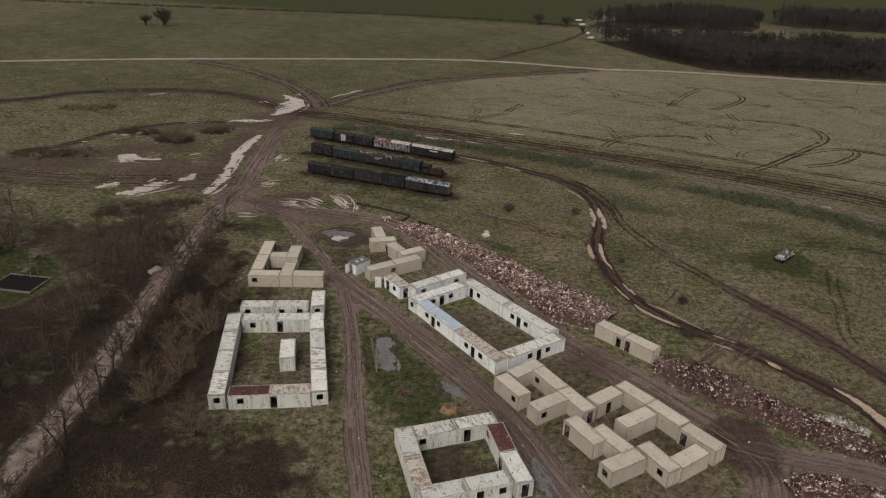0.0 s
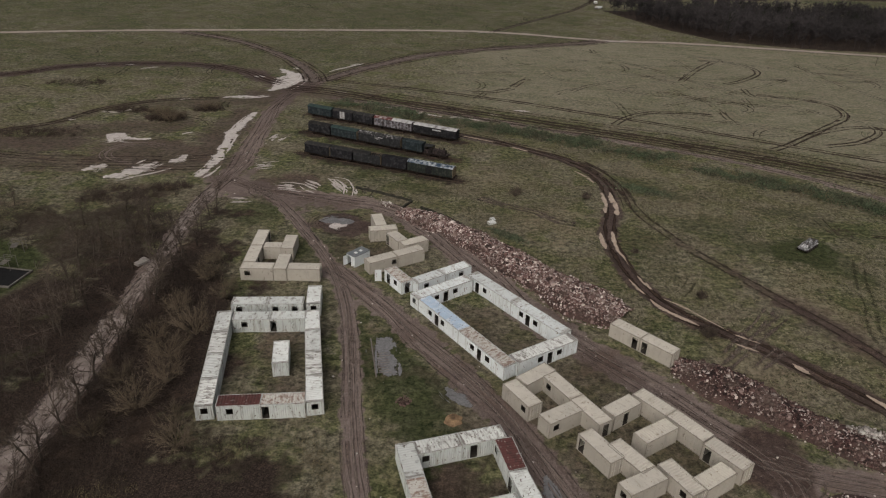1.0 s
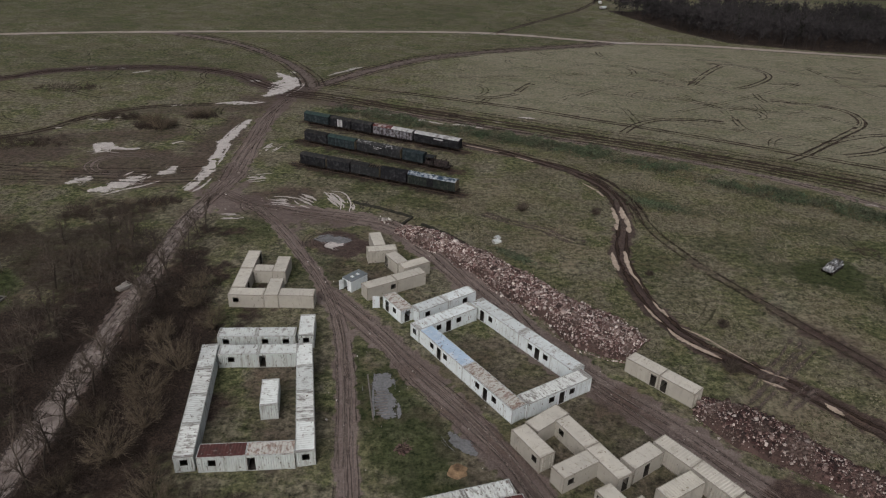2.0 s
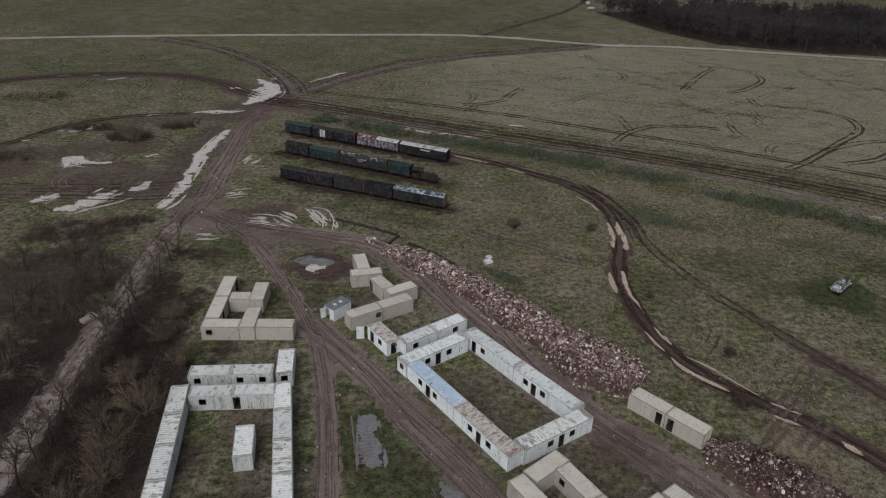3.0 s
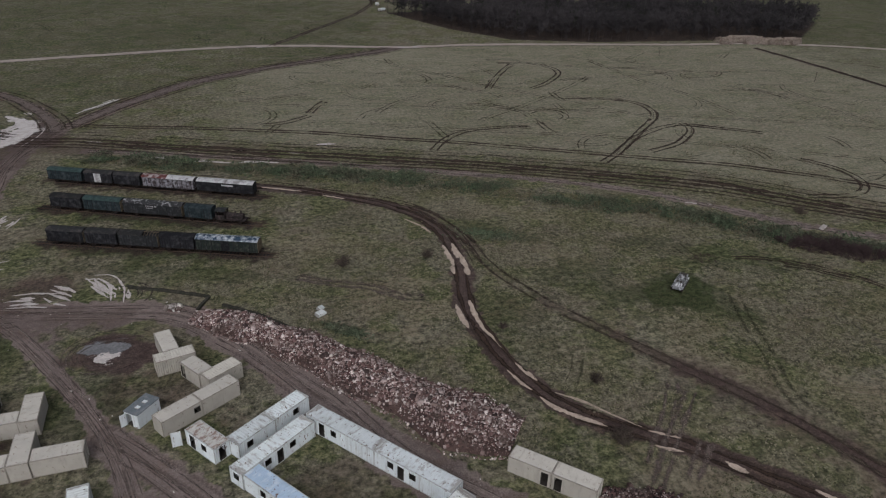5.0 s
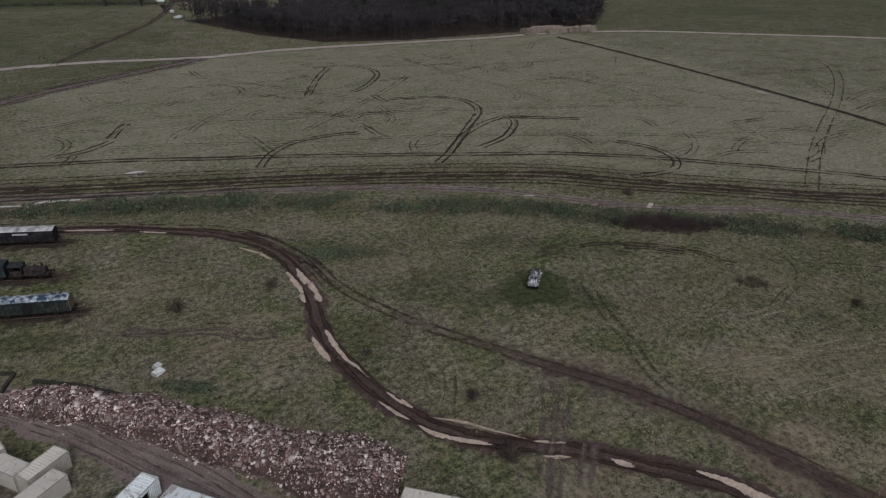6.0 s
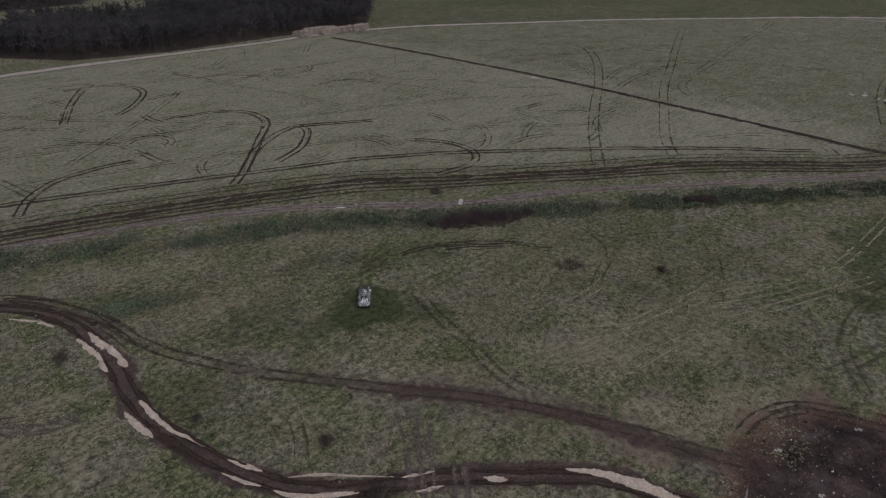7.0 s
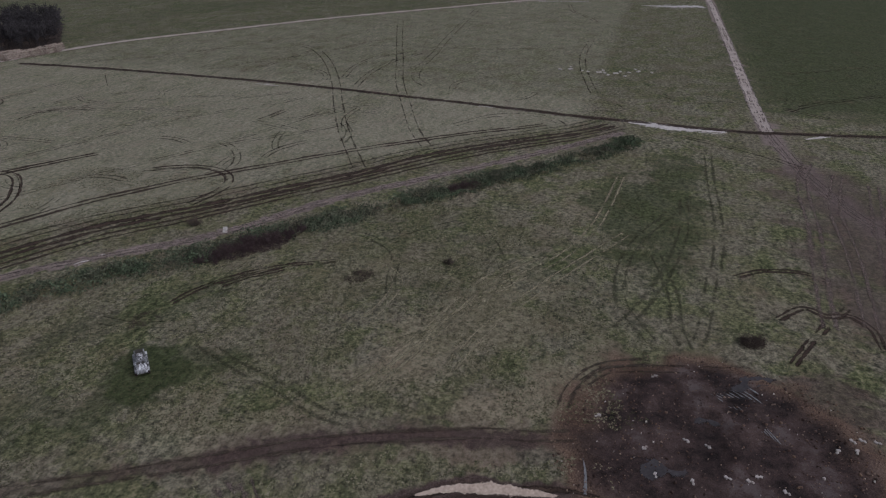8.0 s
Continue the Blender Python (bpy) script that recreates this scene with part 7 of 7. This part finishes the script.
# ---- grass tufts over the open ground ----
def tufts(name, n, box, seed, mat, high, wide, label, keep):
    rng = np.random.RandomState(seed)
    p = np.column_stack([rng.uniform(box[0], box[1], n), rng.uniform(box[2], box[3], n)])
    p = p[(from_sheet(WORN, p[:, 0], p[:, 1]) < 0.25) & keep(p[:, 0], p[:, 1])]
    n, blades = len(p), 3
    q = np.repeat(np.column_stack([p, floor_at(p[:, 0], p[:, 1]) - 0.03]), blades, 0)
    t = rng.rand(len(q)) * 6.283
    s = wide * np.repeat(rng.uniform(0.6, 1.4, n), blades)
    u = np.column_stack([np.cos(t), np.sin(t), 0 * t]) * (s * 0.45)[:, None]
    lean = np.column_stack([-np.sin(t) * s, np.cos(t) * s, high * rng.uniform(0.5, 1.2, len(q))])
    v = np.stack([q - u, q + u, q + lean], 1).reshape(-1, 3)
    return tagged(new(name, mesh_fast(name, v, np.arange(len(v)).reshape(-1, 3), mat)), label, "grass", kind="stuff")


def beyond_rubble(x, y):
    return (x + 11) * 74 + (y - 153) * 53 > 500


GRASS_DRY = material("winter_straw_grass", (0.185, 0.168, 0.115), 0.95, (0.12, 0.116, 0.06), 0.4, 0.2, 3, island=0.25)
GRASS_DARK = material("dark_olive_grass", (0.06, 0.06, 0.032), 0.95, (0.042, 0.046, 0.022), 0.4, 0.2, 3, island=0.35)
tufts("straw_grass", 60000, (-20, 150, 70, 215), 70, GRASS_DRY, 0.17, 0.3, "pale straw-coloured winter grass tufts", lambda x, y: (vnoise(x * 0.1, y * 0.1, 3) > 0.42) & (from_sheet(LUSH, x, y) < 0.4) & beyond_rubble(x, y))
tufts("olive_grass", 80000, (-30, 150, 66, 215), 71, GRASS_DARK, 0.15, 0.26, "dark olive winter grass tufts", lambda x, y: (vnoise(x * 0.1 + 30, y * 0.1, 3) > 0.45) & beyond_rubble(x, y))


# ---- single things ----
def cabin(x, y, turn):
    """Small white site cabin with a grey roof, skylights and an open door."""
    base = new("site_cabin")
    base.matrix_basis = pose(x, y, -0.12, 0, 0, turn)
    n, h, t = 4.0, 1.15, 2.35
    part("wall", Solid().box(0, -h, 0.1, n, -h + 0.06, t).mesh("wall", WHITE_WALL), base)
    part("wall", Solid().box(0, h - 0.06, 0.1, n, h, t).mesh("wall", WHITE_WALL), base)
    part("wall", Solid().box(n - 0.06, -h + 0.06, 0.1, n, h - 0.06, t).mesh("wall", WHITE_WALL), base)
    part("wall", Solid().box(0, -h + 0.06, 0.1, 0.06, -0.1, t).box(0, 0.9, 0.1, 0.06, h - 0.06, t).box(0, -0.1, 2.1, 0.06, 0.9, t).mesh("wall", WHITE_WALL), base)
    part("floor", Solid().box(0.06, -h + 0.06, 0.08, n - 0.06, h - 0.06, 0.14).mesh("floor", DARK_TRIM), base)
    part("roof", Solid().box(-0.08, -h - 0.08, t, n + 0.08, h + 0.08, t + 0.09).mesh("roof", material("grey_felt_roof", (0.13, 0.15, 0.165), 0.85, (0.2, 0.21, 0.22), 0.4)), base, "grey felt roof")
    for a in (1.0, 2.3):
        part("skylight", Solid().box(a, -0.35, t + 0.09, a + 0.55, 0.2, t + 0.2).mesh("skylight", WHITE_ROOF), base, "white skylight dome")
    part("door", Solid().box(0, -0.9, 0.15, 0.05, 0.0, 2.1).box(-0.03, -0.8, 1.0, 0.0, -0.7, 1.15).mesh("door", WHITE_WALL), base, "white door standing open", (0, 0.9, 0), -110)
    tagged(base, "small white site cabin with a grey roof and open door", "cabin")


cabin(-18.4, 127.2, 50)
leaf = new("steel_door")
leaf.matrix_basis = pose(-13.2, 121.6, -0.1, 0, 0, 8)
part("panel", Solid().box(0, -0.03, 0.1, 1.3, 0.03, 2.4).mesh("panel", WHITE_WALL), leaf)
part("door_frame", Solid().box(0, -0.05, 0.05, 0.08, 0.05, 2.45).box(1.22, -0.05, 0.05, 1.3, 0.05, 2.45).box(0.08, -0.05, 2.37, 1.22, 0.05, 2.45).mesh("door_frame", WHITE_ROOF), leaf)
tagged(leaf, "white steel container door swung wide open", "door")


def carrier(x, y, turn):
    """Wreck of a tracked carrier in blotched white and grey."""
    hull_mat = painted_steel("blotched_white_and_grey_armour", (0.56, 0.57, 0.59), (0.012, 0.012, 0.015), (0.03, 0.026, 0.024), 1.5, (0.85, 0.85, 0.85), 0.8)
    base = new("armoured_carrier_wreck")
    base.matrix_basis = pose(x, y, -0.05, 0, 0, turn)
    s = Solid()
    side = ((-2.6, 0.55), (-2.6, 1.55), (-2.3, 1.8), (1.5, 1.8), (2.5, 1.25), (2.65, 0.9), (2.2, 0.45))
    k = len(side)
    s.add([(a, -1.0, b) for a, b in side] + [(a, 1.0, b) for a, b in side], [tuple(range(k)), tuple(range(2 * k - 1, k - 1, -1))] + [(i, k + i, k + (i + 1) % k, (i + 1) % k) for i in range(k)])
    part("hull", s.mesh("hull", hull_mat), base)
    for y0 in (-1.4, 1.0):
        t = Solid()
        outline = ((-2.45, 0.35), (-2.1, 0.05), (1.7, 0.05), (2.5, 0.5), (2.4, 0.85), (-2.3, 0.85))
        k = len(outline)
        t.add([(a, y0, b) for a, b in outline] + [(a, y0 + 0.4, b) for a, b in outline], [tuple(range(k)), tuple(range(2 * k - 1, k - 1, -1))] + [(i, k + i, k + (i + 1) % k, (i + 1) % k) for i in range(k)])
        track = part("track", t.mesh("track", RUST), base)
        for a in (-1.8, -0.9, 0.0, 0.9, 1.7):
            part("road_wheel", Solid().rod((a, y0 - 0.03, 0.38), (a, y0 + 0.43, 0.38), 0.3, sides=12).mesh("road_wheel", DARK_TRIM), track)
        part("mudguard", Solid().box(-2.5, y0 - 0.02, 0.9, 2.3, y0 + 0.42, 0.96).mesh("mudguard", hull_mat), base)
    part("cupola", Solid().rod((0.2, -0.3, 1.8), (0.2, -0.3, 2.15), 0.5, 0.42, 12).mesh("cupola", hull_mat), base)
    # no hole in the hull: a dark plate gives the open hatch its shade
    part("hatch", Solid().box(-2.35, -0.75, 1.8, -0.7, 0.75, 1.86).mesh("hatch", DARK_TRIM), base, "dark plate standing for the shaded inside of the open hatch")
    part("hatch_cover", Solid().box(-0.62, -0.6, 1.8, -0.56, 0.6, 2.4).mesh("hatch_cover", hull_mat), base)
    part("driver_hatch", Solid().rod((1.2, 0.45, 1.8), (1.2, 0.45, 1.9), 0.32, sides=10).mesh("driver_hatch", DARK_TRIM), base)
    part("louvre", Solid().box(0.9, -0.8, 1.8, 1.45, -0.1, 1.85).mesh("louvre", DARK_TRIM), base)
    base.scale = (1.12, 0.76, 0.9)
    tagged(base, "wrecked tracked carrier in blotched white and grey paint", "military vehicle")


carrier(76.2, 141.5, 222)


def slabs(x, y, turn, sizes, label, category="debris", mat=None):
    base = new("concrete_slabs")
    base.matrix_basis = pose(x, y, float(floor_at(x, y)), 0, 0, turn)
    for a, b, z, l1, l2, l3, tip in sizes:
        part("slab", Solid().box(-l1 / 2, -l2 / 2, -0.05, l1 / 2, l2 / 2, l3).mesh("slab", mat or PALE_RUBBLE), base, "", (a, b, z), 20 * a, (tip, tip * 0.5))
    tagged(base, label, category)


slabs(9.8, 148.8, 30, ((0, 0, 0.0, 1.8, 1.1, 0.5, 5), (0.9, 1.3, 0.15, 1.5, 0.8, 0.45, 25)), "two pale broken concrete slabs on grass", mat=OLD_ROOF)
slabs(123.3, 156.2, 30, ((0, 0, 0, 2.6, 0.9, 0.4, 2),), "pale concrete block beside the path")
slabs(-58.2, 125.5, 60, ((0, 0, 0, 2.6, 1.2, 0.5, 4), (0.6, 0.3, 0.4, 1.2, 0.8, 0.3, 8)), "pale stone slabs lying beside the lane")
for x, y in ((302.7, 103.5), (299.4, 91.5), (299.1, 84.7), (304.7, 76.0)):
    slabs(x, y, x * 7, ((0, 0, 0, 2.0, 1.1, 0.4, 3), (3, 3, 0, 1.5, 0.9, 0.3, 6), (-4, 2, 0, 1.4, 0.8, 0.3, 6), (2, -5, 0, 1.3, 0.8, 0.3, 4)), "scattered pale blocks on the far field")


def low_wall(points, label):
    base = new("low_wall")
    s, stone = Solid(), material("mossy_dark_footing", (0.03, 0.03, 0.024), 0.95, (0.06, 0.055, 0.045), 0.4, 1.5)
    for (x0, y0), (x1, y1) in zip(points[:-1], points[1:]):
        n = math.hypot(x1 - x0, y1 - y0)
        m = pose(x0, y0, -0.1, 0, 0, math.degrees(math.atan2(y1 - y0, x1 - x0)))
        k = max(1, int(n / 1.1))
        for i in range(k):
            s.box(i * n / k, -0.25, 0, (i + 1) * n / k - 0.04, 0.25, 0.35 + 0.2 * pick.random(), m)
    part("footing", s.mesh("footing", stone), base)
    tagged(base, label, "wall")


low_wall(((-22.4, 166.5), (-15.9, 163.5), (-8.4, 159.4), (-10.4, 155.3)), "dark mossy stub of a demolished wall")
low_wall(((-6.2, 155.9), (-0.9, 151.6), (4.1, 146.0)), "dark wall stub behind the rubble heap")

# fire ring, sand heap
fire = new("burnt_fire_site")
ash = Solid()
ash.rod((0, 0, -0.05), (0, 0, 0.1), 1.0, 0.55, 14)
part("ash", ash.mesh("ash", material("wet_ash_and_char", (0.03, 0.02, 0.018), 0.95, (0.1, 0.065, 0.058), 0.5, 2.0, 8)), fire)
for i in range(9):
    a, q = i * 0.698 + pick.uniform(-0.2, 0.2), pick.uniform(0.5, 1.2)
    part("brick", Solid().box(-0.2, -0.11, 0, 0.2, 0.11, 0.16).mesh("brick", DARK_RUBBLE), fire, "", (q * math.cos(a), q * math.sin(a), 0.0), a * 70, (pick.uniform(-15, 15), 8))
for a, n in ((70, 2.0), (95, 1.6), (10, 1.4), (200, 1.2)):
    part("branch", Solid().rod((0.2, 0, 0.1), (n, 0.1, 0.22), 0.05, 0.03, 6).mesh("branch", WILLOW), fire, "", (0, 0, 0), a)
fire.location = (-5.5, 87.7, 0)
tagged(fire, "burnt remains of a fire with scorched bricks", "fire site")

# flooded pallet of half-sunk boards
boards = new("sunken_boards")
boards.matrix_basis = pose(-9.6, 98.2, float(floor_at(-9.6, 98.2)) + 0.02, 0, 0, 11)
damp = material("waterlogged_grey_timber", (0.13, 0.115, 0.108), 0.8, (0.22, 0.2, 0.195), 0.5, 0.8, 6)
part("plank", Solid().box(-1.45, -5.0, 0, -1.25, 5.2, 0.12).mesh("plank", damp), boards)
for i in range(9):
    y0, x0 = -4.0 + i * 0.62, pick.uniform(-1.0, -0.5)
    part("board", Solid().box(x0, -0.06, 0, x0 + pick.uniform(1.2, 2.4), 0.06, 0.1).mesh("board", damp), boards, "", (0, y0, 0), pick.uniform(-7, 7))
tagged(boards, "half-sunk rotten boards in a grey puddle", "timber")


def mound(name, x, y, r, high, mat, label, category, seed):
    rng = np.random.RandomState(seed)
    rings, spokes = 10, 28
    v = [(x, y, float(floor_at(x, y)) + high)]
    for i in range(1, rings + 1):
        for j in range(spokes):
            t = 2 * math.pi * j / spokes
            q = r * i / rings * (1 + 0.35 * (vnoise(np.array(2 * math.cos(t) + seed), np.array(2 * math.sin(t) + 5)) - 0.5))
            px, py = x + q * math.cos(t), y + q * math.sin(t)
            lump = float(vnoise(np.array(px * 1.3), np.array(py * 1.3), 2))
            v.append((px, py, float(floor_at(px, py)) + high * (1 - (i / rings) ** 2) * (0.4 + 1.1 * lump) - 0.06 * (i == rings)))
    f = [(0, 1 + j, 1 + (j + 1) % spokes) for j in range(spokes)]
    for i in range(rings - 1):
        for j in range(spokes):
            a, b = 1 + i * spokes + j, 1 + i * spokes + (j + 1) % spokes
            f.append((a, a + spokes, b + spokes, b))
    return tagged(new(name, mesh_of(name, v, f, mat, True)), label, category)


mound("sand_mound", 1.6, 84.2, 1.4, 0.22, material("orange_builders_sand", (0.3, 0.2, 0.12), 0.95, (0.09, 0.06, 0.04), 0.6, 0.9), "small heap of orange sand behind containers", "sand", 3)

# the dug-over dump at the east
rng = np.random.RandomState(90)
t, r = rng.rand(3000) * 6.283, rng.rand(3000) ** 0.38 * 22
p = np.column_stack([81 + r * np.cos(t), 57 + r * np.sin(t)])
hz = floor_at(p[:, 0], p[:, 1])
v, f = chunks(rng, np.column_stack([p, hz + 0.04]), np.clip(rng.lognormal(-1.75, 0.45, 3000), 0.08, 0.5))
tagged(new("dump_debris", mesh_fast("dump_debris", v, f, island_material("ash_brick_and_rags", ((0.0, (0.04, 0.026, 0.022)), (0.35, (0.075, 0.047, 0.036)), (0.6, (0.13, 0.086, 0.062)), (0.85, (0.2, 0.15, 0.115)), (0.97, (0.42, 0.39, 0.36)))))), "dark bricks, ash and litter over the spoil", "debris", kind="stuff")
for x, y in ((95.6, 65.4), (84.2, 72.8), (82.1, 61.1), (78.9, 66.6), (74.8, 60.7), (81.7, 58.4), (76.7, 56.6), (77.8, 52.9), (76.8, 54.0), (85.1, 42.5), (85.7, 40.2), (87.6, 40.5), (88.5, 37.3), (76.2, 49.9), (74.8, 65.1), (88.2, 39.2)):
    slabs(x, y, x * 31, ((0, 0, 0, 0.5, 0.35, 0.2, 8), (0.4, 0.3, 0, 0.35, 0.25, 0.15, 12)), "scraps of white litter on dark soil", "litter")
for i in range(9):
    a, b = 93.2 + i * 0.42 + pick.uniform(-0.3, 0.3), 58.0 - i * 0.62
    puddle("grey", (a, b, 0.02), (a - 1.3, b - 1.6, 0.11), (a - 2.9 - pick.uniform(0, 0.8), b - 3.5, 0.02))
for i in range(4):
    a, b = 89.4 - i * 0.5, 53.2 - i * 0.7
    puddle("grey", (a, b, 0.02), (a - 1.8, b - 1.1, 0.08), (a - 3.6, b - 2.2, 0.02))
puddle("dull", (94.6, 54.6, 0.3), (96.6, 52.6, 1.2), (98.2, 50.4, 0.9), (99.2, 48.0, 0.3))
puddle("dull", (86.0, 60.2, 0.4), (87.6, 58.4, 0.9), (85.6, 56.6, 0.4))
puddle("dull", (74.0, 67.0, 0.5), (76.4, 63.8, 1.5), (75.6, 60.6, 0.5))
for trail in (((88.4, 77.6), (93.3, 75.6), (97.0, 71.6), (98.8, 65.3)), ((90.7, 75.8), (94.8, 72.8), (96.7, 68.2), (98.2, 61.9), (100.3, 53.6)),
              ((84, 78), (90, 77), (96, 73), (99.5, 66))):
    tyre_marks(*trail, gauge=0.8, wide=0.32, gaps=0.3, lift=0.08, mat=FAINT_MARK, label="wheel ruts curving round the dump")
puddle("grey", (75.3, 74.1, 0.1), (72.4, 73.4, 0.16), (68.7, 73.1, 0.2))


# yard at the wood's edge
def house(x, y, turn):
    base = new("house")
    base.matrix_basis = pose(x, y, -0.1, 0, 0, turn)
    cream, tile = material("cream_render", (0.5, 0.46, 0.4), 0.9), material("dark_roof_tiles", (0.07, 0.055, 0.05), 0.85, (0.1, 0.08, 0.07), 0.4, 1.0, 6)
    part("wall", Solid().box(0, 0, 0, 9, 0.3, 4.6).box(0, 6.7, 0, 9, 7, 4.6).box(0, 0.3, 0, 0.3, 6.7, 4.6).box(8.7, 0.3, 0, 9, 6.7, 4.6).mesh("wall", cream), base)
    s = Solid()
    for y0, y1 in ((-0.4, 3.5), (7.4, 3.5)):
        s.add([(-0.4, y0, 4.5), (9.4, y0, 4.5), (9.4, y1, 7.2), (-0.4, y1, 7.2), (-0.4, y0, 4.35), (9.4, y0, 4.35), (9.4, y1, 7.05), (-0.4, y1, 7.05)],
              [(0, 1, 2, 3), (7, 6, 5, 4), (0, 4, 5, 1), (1, 5, 6, 2), (3, 2, 6, 7), (0, 3, 7, 4)])
    s.add([(0, 0, 4.6), (0, 7, 4.6), (0, 3.5, 7.0)], [(0, 1, 2)]).add([(9, 0, 4.6), (9, 7, 4.6), (9, 3.5, 7.0)], [(0, 2, 1)])
    part("roof", s.mesh("roof", tile), base, "dark tiled roof")
    for a in (1.5, 4.2, 6.8):
        w = part("window", Solid().box(a, -0.05, 1.0, a + 1.0, 0.02, 2.2).mesh("window", DARK_TRIM), base)
        part("sill", Solid().box(a - 0.1, -0.12, 0.92, a + 1.1, 0.02, 1.0).mesh("sill", cream), w)
    tagged(base, "cream rendered house with a dark tiled roof", "house")


house(-103.5, 125, 0)
pad = new("sunken_pad")
part("surface", Solid().box(-4.2, -2.9, 0.0, 4.2, 2.9, 0.06).mesh("surface", material("black_rubber_sheet", (0.012, 0.012, 0.013), 0.7)), pad, "black sheeting")
part("edging", Solid().box(-4.5, -3.2, -0.1, 4.5, -2.9, 0.2).box(-4.5, 2.9, -0.1, 4.5, 3.2, 0.2).box(-4.5, -2.9, -0.1, -4.2, 2.9, 0.2).box(4.2, -2.9, -0.1, 4.5, 2.9, 0.2).mesh("edging", material("grey_timber_edging", (0.15, 0.14, 0.13), 0.9)), pad)
pad.matrix_basis = pose(-81.5, 118.4, 0.06, 0, 0, -8)
tagged(pad, "black sheeted pad with grey edging on a lawn", "yard")


def frame_stand(x, y, turn):
    base = new("climbing_frame")
    base.matrix_basis = pose(x, y, -0.1, 0, 0, turn)
    pole = material("weathered_grey_timber", (0.13, 0.12, 0.11), 0.9)
    for a in (0, 2.4):
        for b in (0, 2.0):
            part("post", Solid().rod((a, b, 0), (a, b, 2.3), 0.06).mesh("post", pole), base)
    for b in (0, 0.7, 1.4, 2.0):
        part("rail", Solid().rod((0, b, 2.3), (2.4, b, 2.3), 0.05).mesh("rail", pole), base)
    part("deck", Solid().box(0, 0, 1.2, 1.2, 2.0, 1.28).mesh("deck", pole), base)
    tagged(base, "pale timber climbing frame on a lawn", "climbing frame")


frame_stand(-84.5, 127.5, 15)
frame_stand(-83.0, 121.0, -8)
for x, y in ((191, 329.6), (227.2, 272.5)):
    post = new("telegraph_pole")
    post.location = (x, y, -0.2)
    part("pole", Solid().rod((0, 0, 0), (0, 0, 4.2), 0.12, 0.09, 7).mesh("pole", BARK), post)
    part("crossarm", Solid().box(-0.5, -0.05, 3.8, 0.5, 0.05, 3.9).mesh("crossarm", BARK), post)
    tagged(post, "thin timber pole standing in the field", "pole")
# stacked trunks and trailers at the wood's corners
TRUNK = Solid().rod((-2.2, 0, 0), (2.2, 0, 0), 0.35, 0.3, 7).mesh("trunk_length", material("pale_cut_timber", (0.2, 0.168, 0.145), 0.9, (0.12, 0.09, 0.07), 0.5))
for i in range(26):
    ob = new("log_stack")
    ob.matrix_basis = pose(243 + i * 1.5 + pick.uniform(-1, 1), 354 - i * 0.45 + pick.uniform(-4, 4), -0.1, 0, 0, pick.uniform(-40, 40)) @ Matrix.Scale(pick.uniform(1.2, 1.8), 4)
    for b, h in ((0, 0.35), (0.68, 0.35), (1.36, 0.35), (0.34, 0.92), (1.02, 0.92), (0.68, 1.5)):
        part("log", TRUNK, ob, "", (pick.uniform(-0.3, 0.3), b, h))
    tagged(ob, "stack of pale cut trunks by the wood", "logs", "log stacks")
for x, y, turn in ((101, 576, 10), (99, 548, 20), (96, 519, 60), (95, 500, 85), (93, 478, 40)):
    base = new("trailer")
    base.matrix_basis = pose(x, y, -0.05, 0, 0, turn)
    part("body", Solid().box(-2.6, -1.0, 0.7, 2.6, 1.0, 1.8).mesh("body", WHITE_ROOF), base)
    for a in (-2.2, 2.2):
        for b in (-0.95, 0.95):
            part("wheel", Solid().rod((a, b - 0.12, 0.45), (a, b + 0.12, 0.45), 0.45, sides=10).mesh("wheel", DARK_TRIM), base)
    tagged(base, "white trailer parked at the wood's corner", "trailer", "parked trailers")
# small pale stones and litter strewn along the tracks
rng = np.random.RandomState(120)
spots = []
for line, reach in ((TRACK_SOUTH, 5), (TRACK_MIDDLE, 5), (TRACK_RUBBLE, 6), (ROAD_WOOD[40:110], 6)):
    q = line[rng.randint(0, len(line), 90)]
    spots.append(q + rng.normal(0, reach * 0.5, q.shape))
spots = np.vstack(spots)
v, f = chunks(rng, np.column_stack([spots, floor_at(spots[:, 0], spots[:, 1]) + 0.04]), np.clip(rng.lognormal(-1.75, 0.4, len(spots)), 0.1, 0.45))
tagged(new("strewn_stones", mesh_fast("strewn_stones", v, f, PALE_RUBBLE)), "small pale stones and litter along muddy tracks", "stones", kind="stuff")

# old scuffs and arcs of wheels over the open fields
rng = np.random.RandomState(140)
for i in range(150):
    if i < 80:
        x = rng.uniform(0, 225)
        lo, hi = float(np.interp(x, rising[:, 0], rising[:, 1])) + 10, float(np.interp(x, ROAD_FAR[far_order, 0], ROAD_FAR[far_order, 1])) - 12
    elif i < 120:
        x, lo, hi = rng.uniform(-140, 90), 392, 540
    else:
        x, lo, hi = rng.uniform(-170, -70), 215, 330
    y, head, bend, reach = rng.uniform(lo, hi), rng.uniform(0, 6.283), rng.normal(0, 0.35), int(rng.randint(3, 8))
    trail = []
    for _ in range(reach):
        trail.append((round(x, 1), round(y, 1)))
        x, y, head = x + 4.5 * math.cos(head), y + 4.5 * math.sin(head), head + bend
    if min(q[1] for q in trail) > lo - 6 and max(q[1] for q in trail) < hi + 6:
        tyre_marks(*trail, gauge=0.9, wide=float(rng.uniform(0.22, 0.42)), mat=(FAINT_MARK, GREEN_MARK)[i % 2], gaps=float(rng.uniform(0.2, 0.34)), label="faint old wheel arcs in the field")
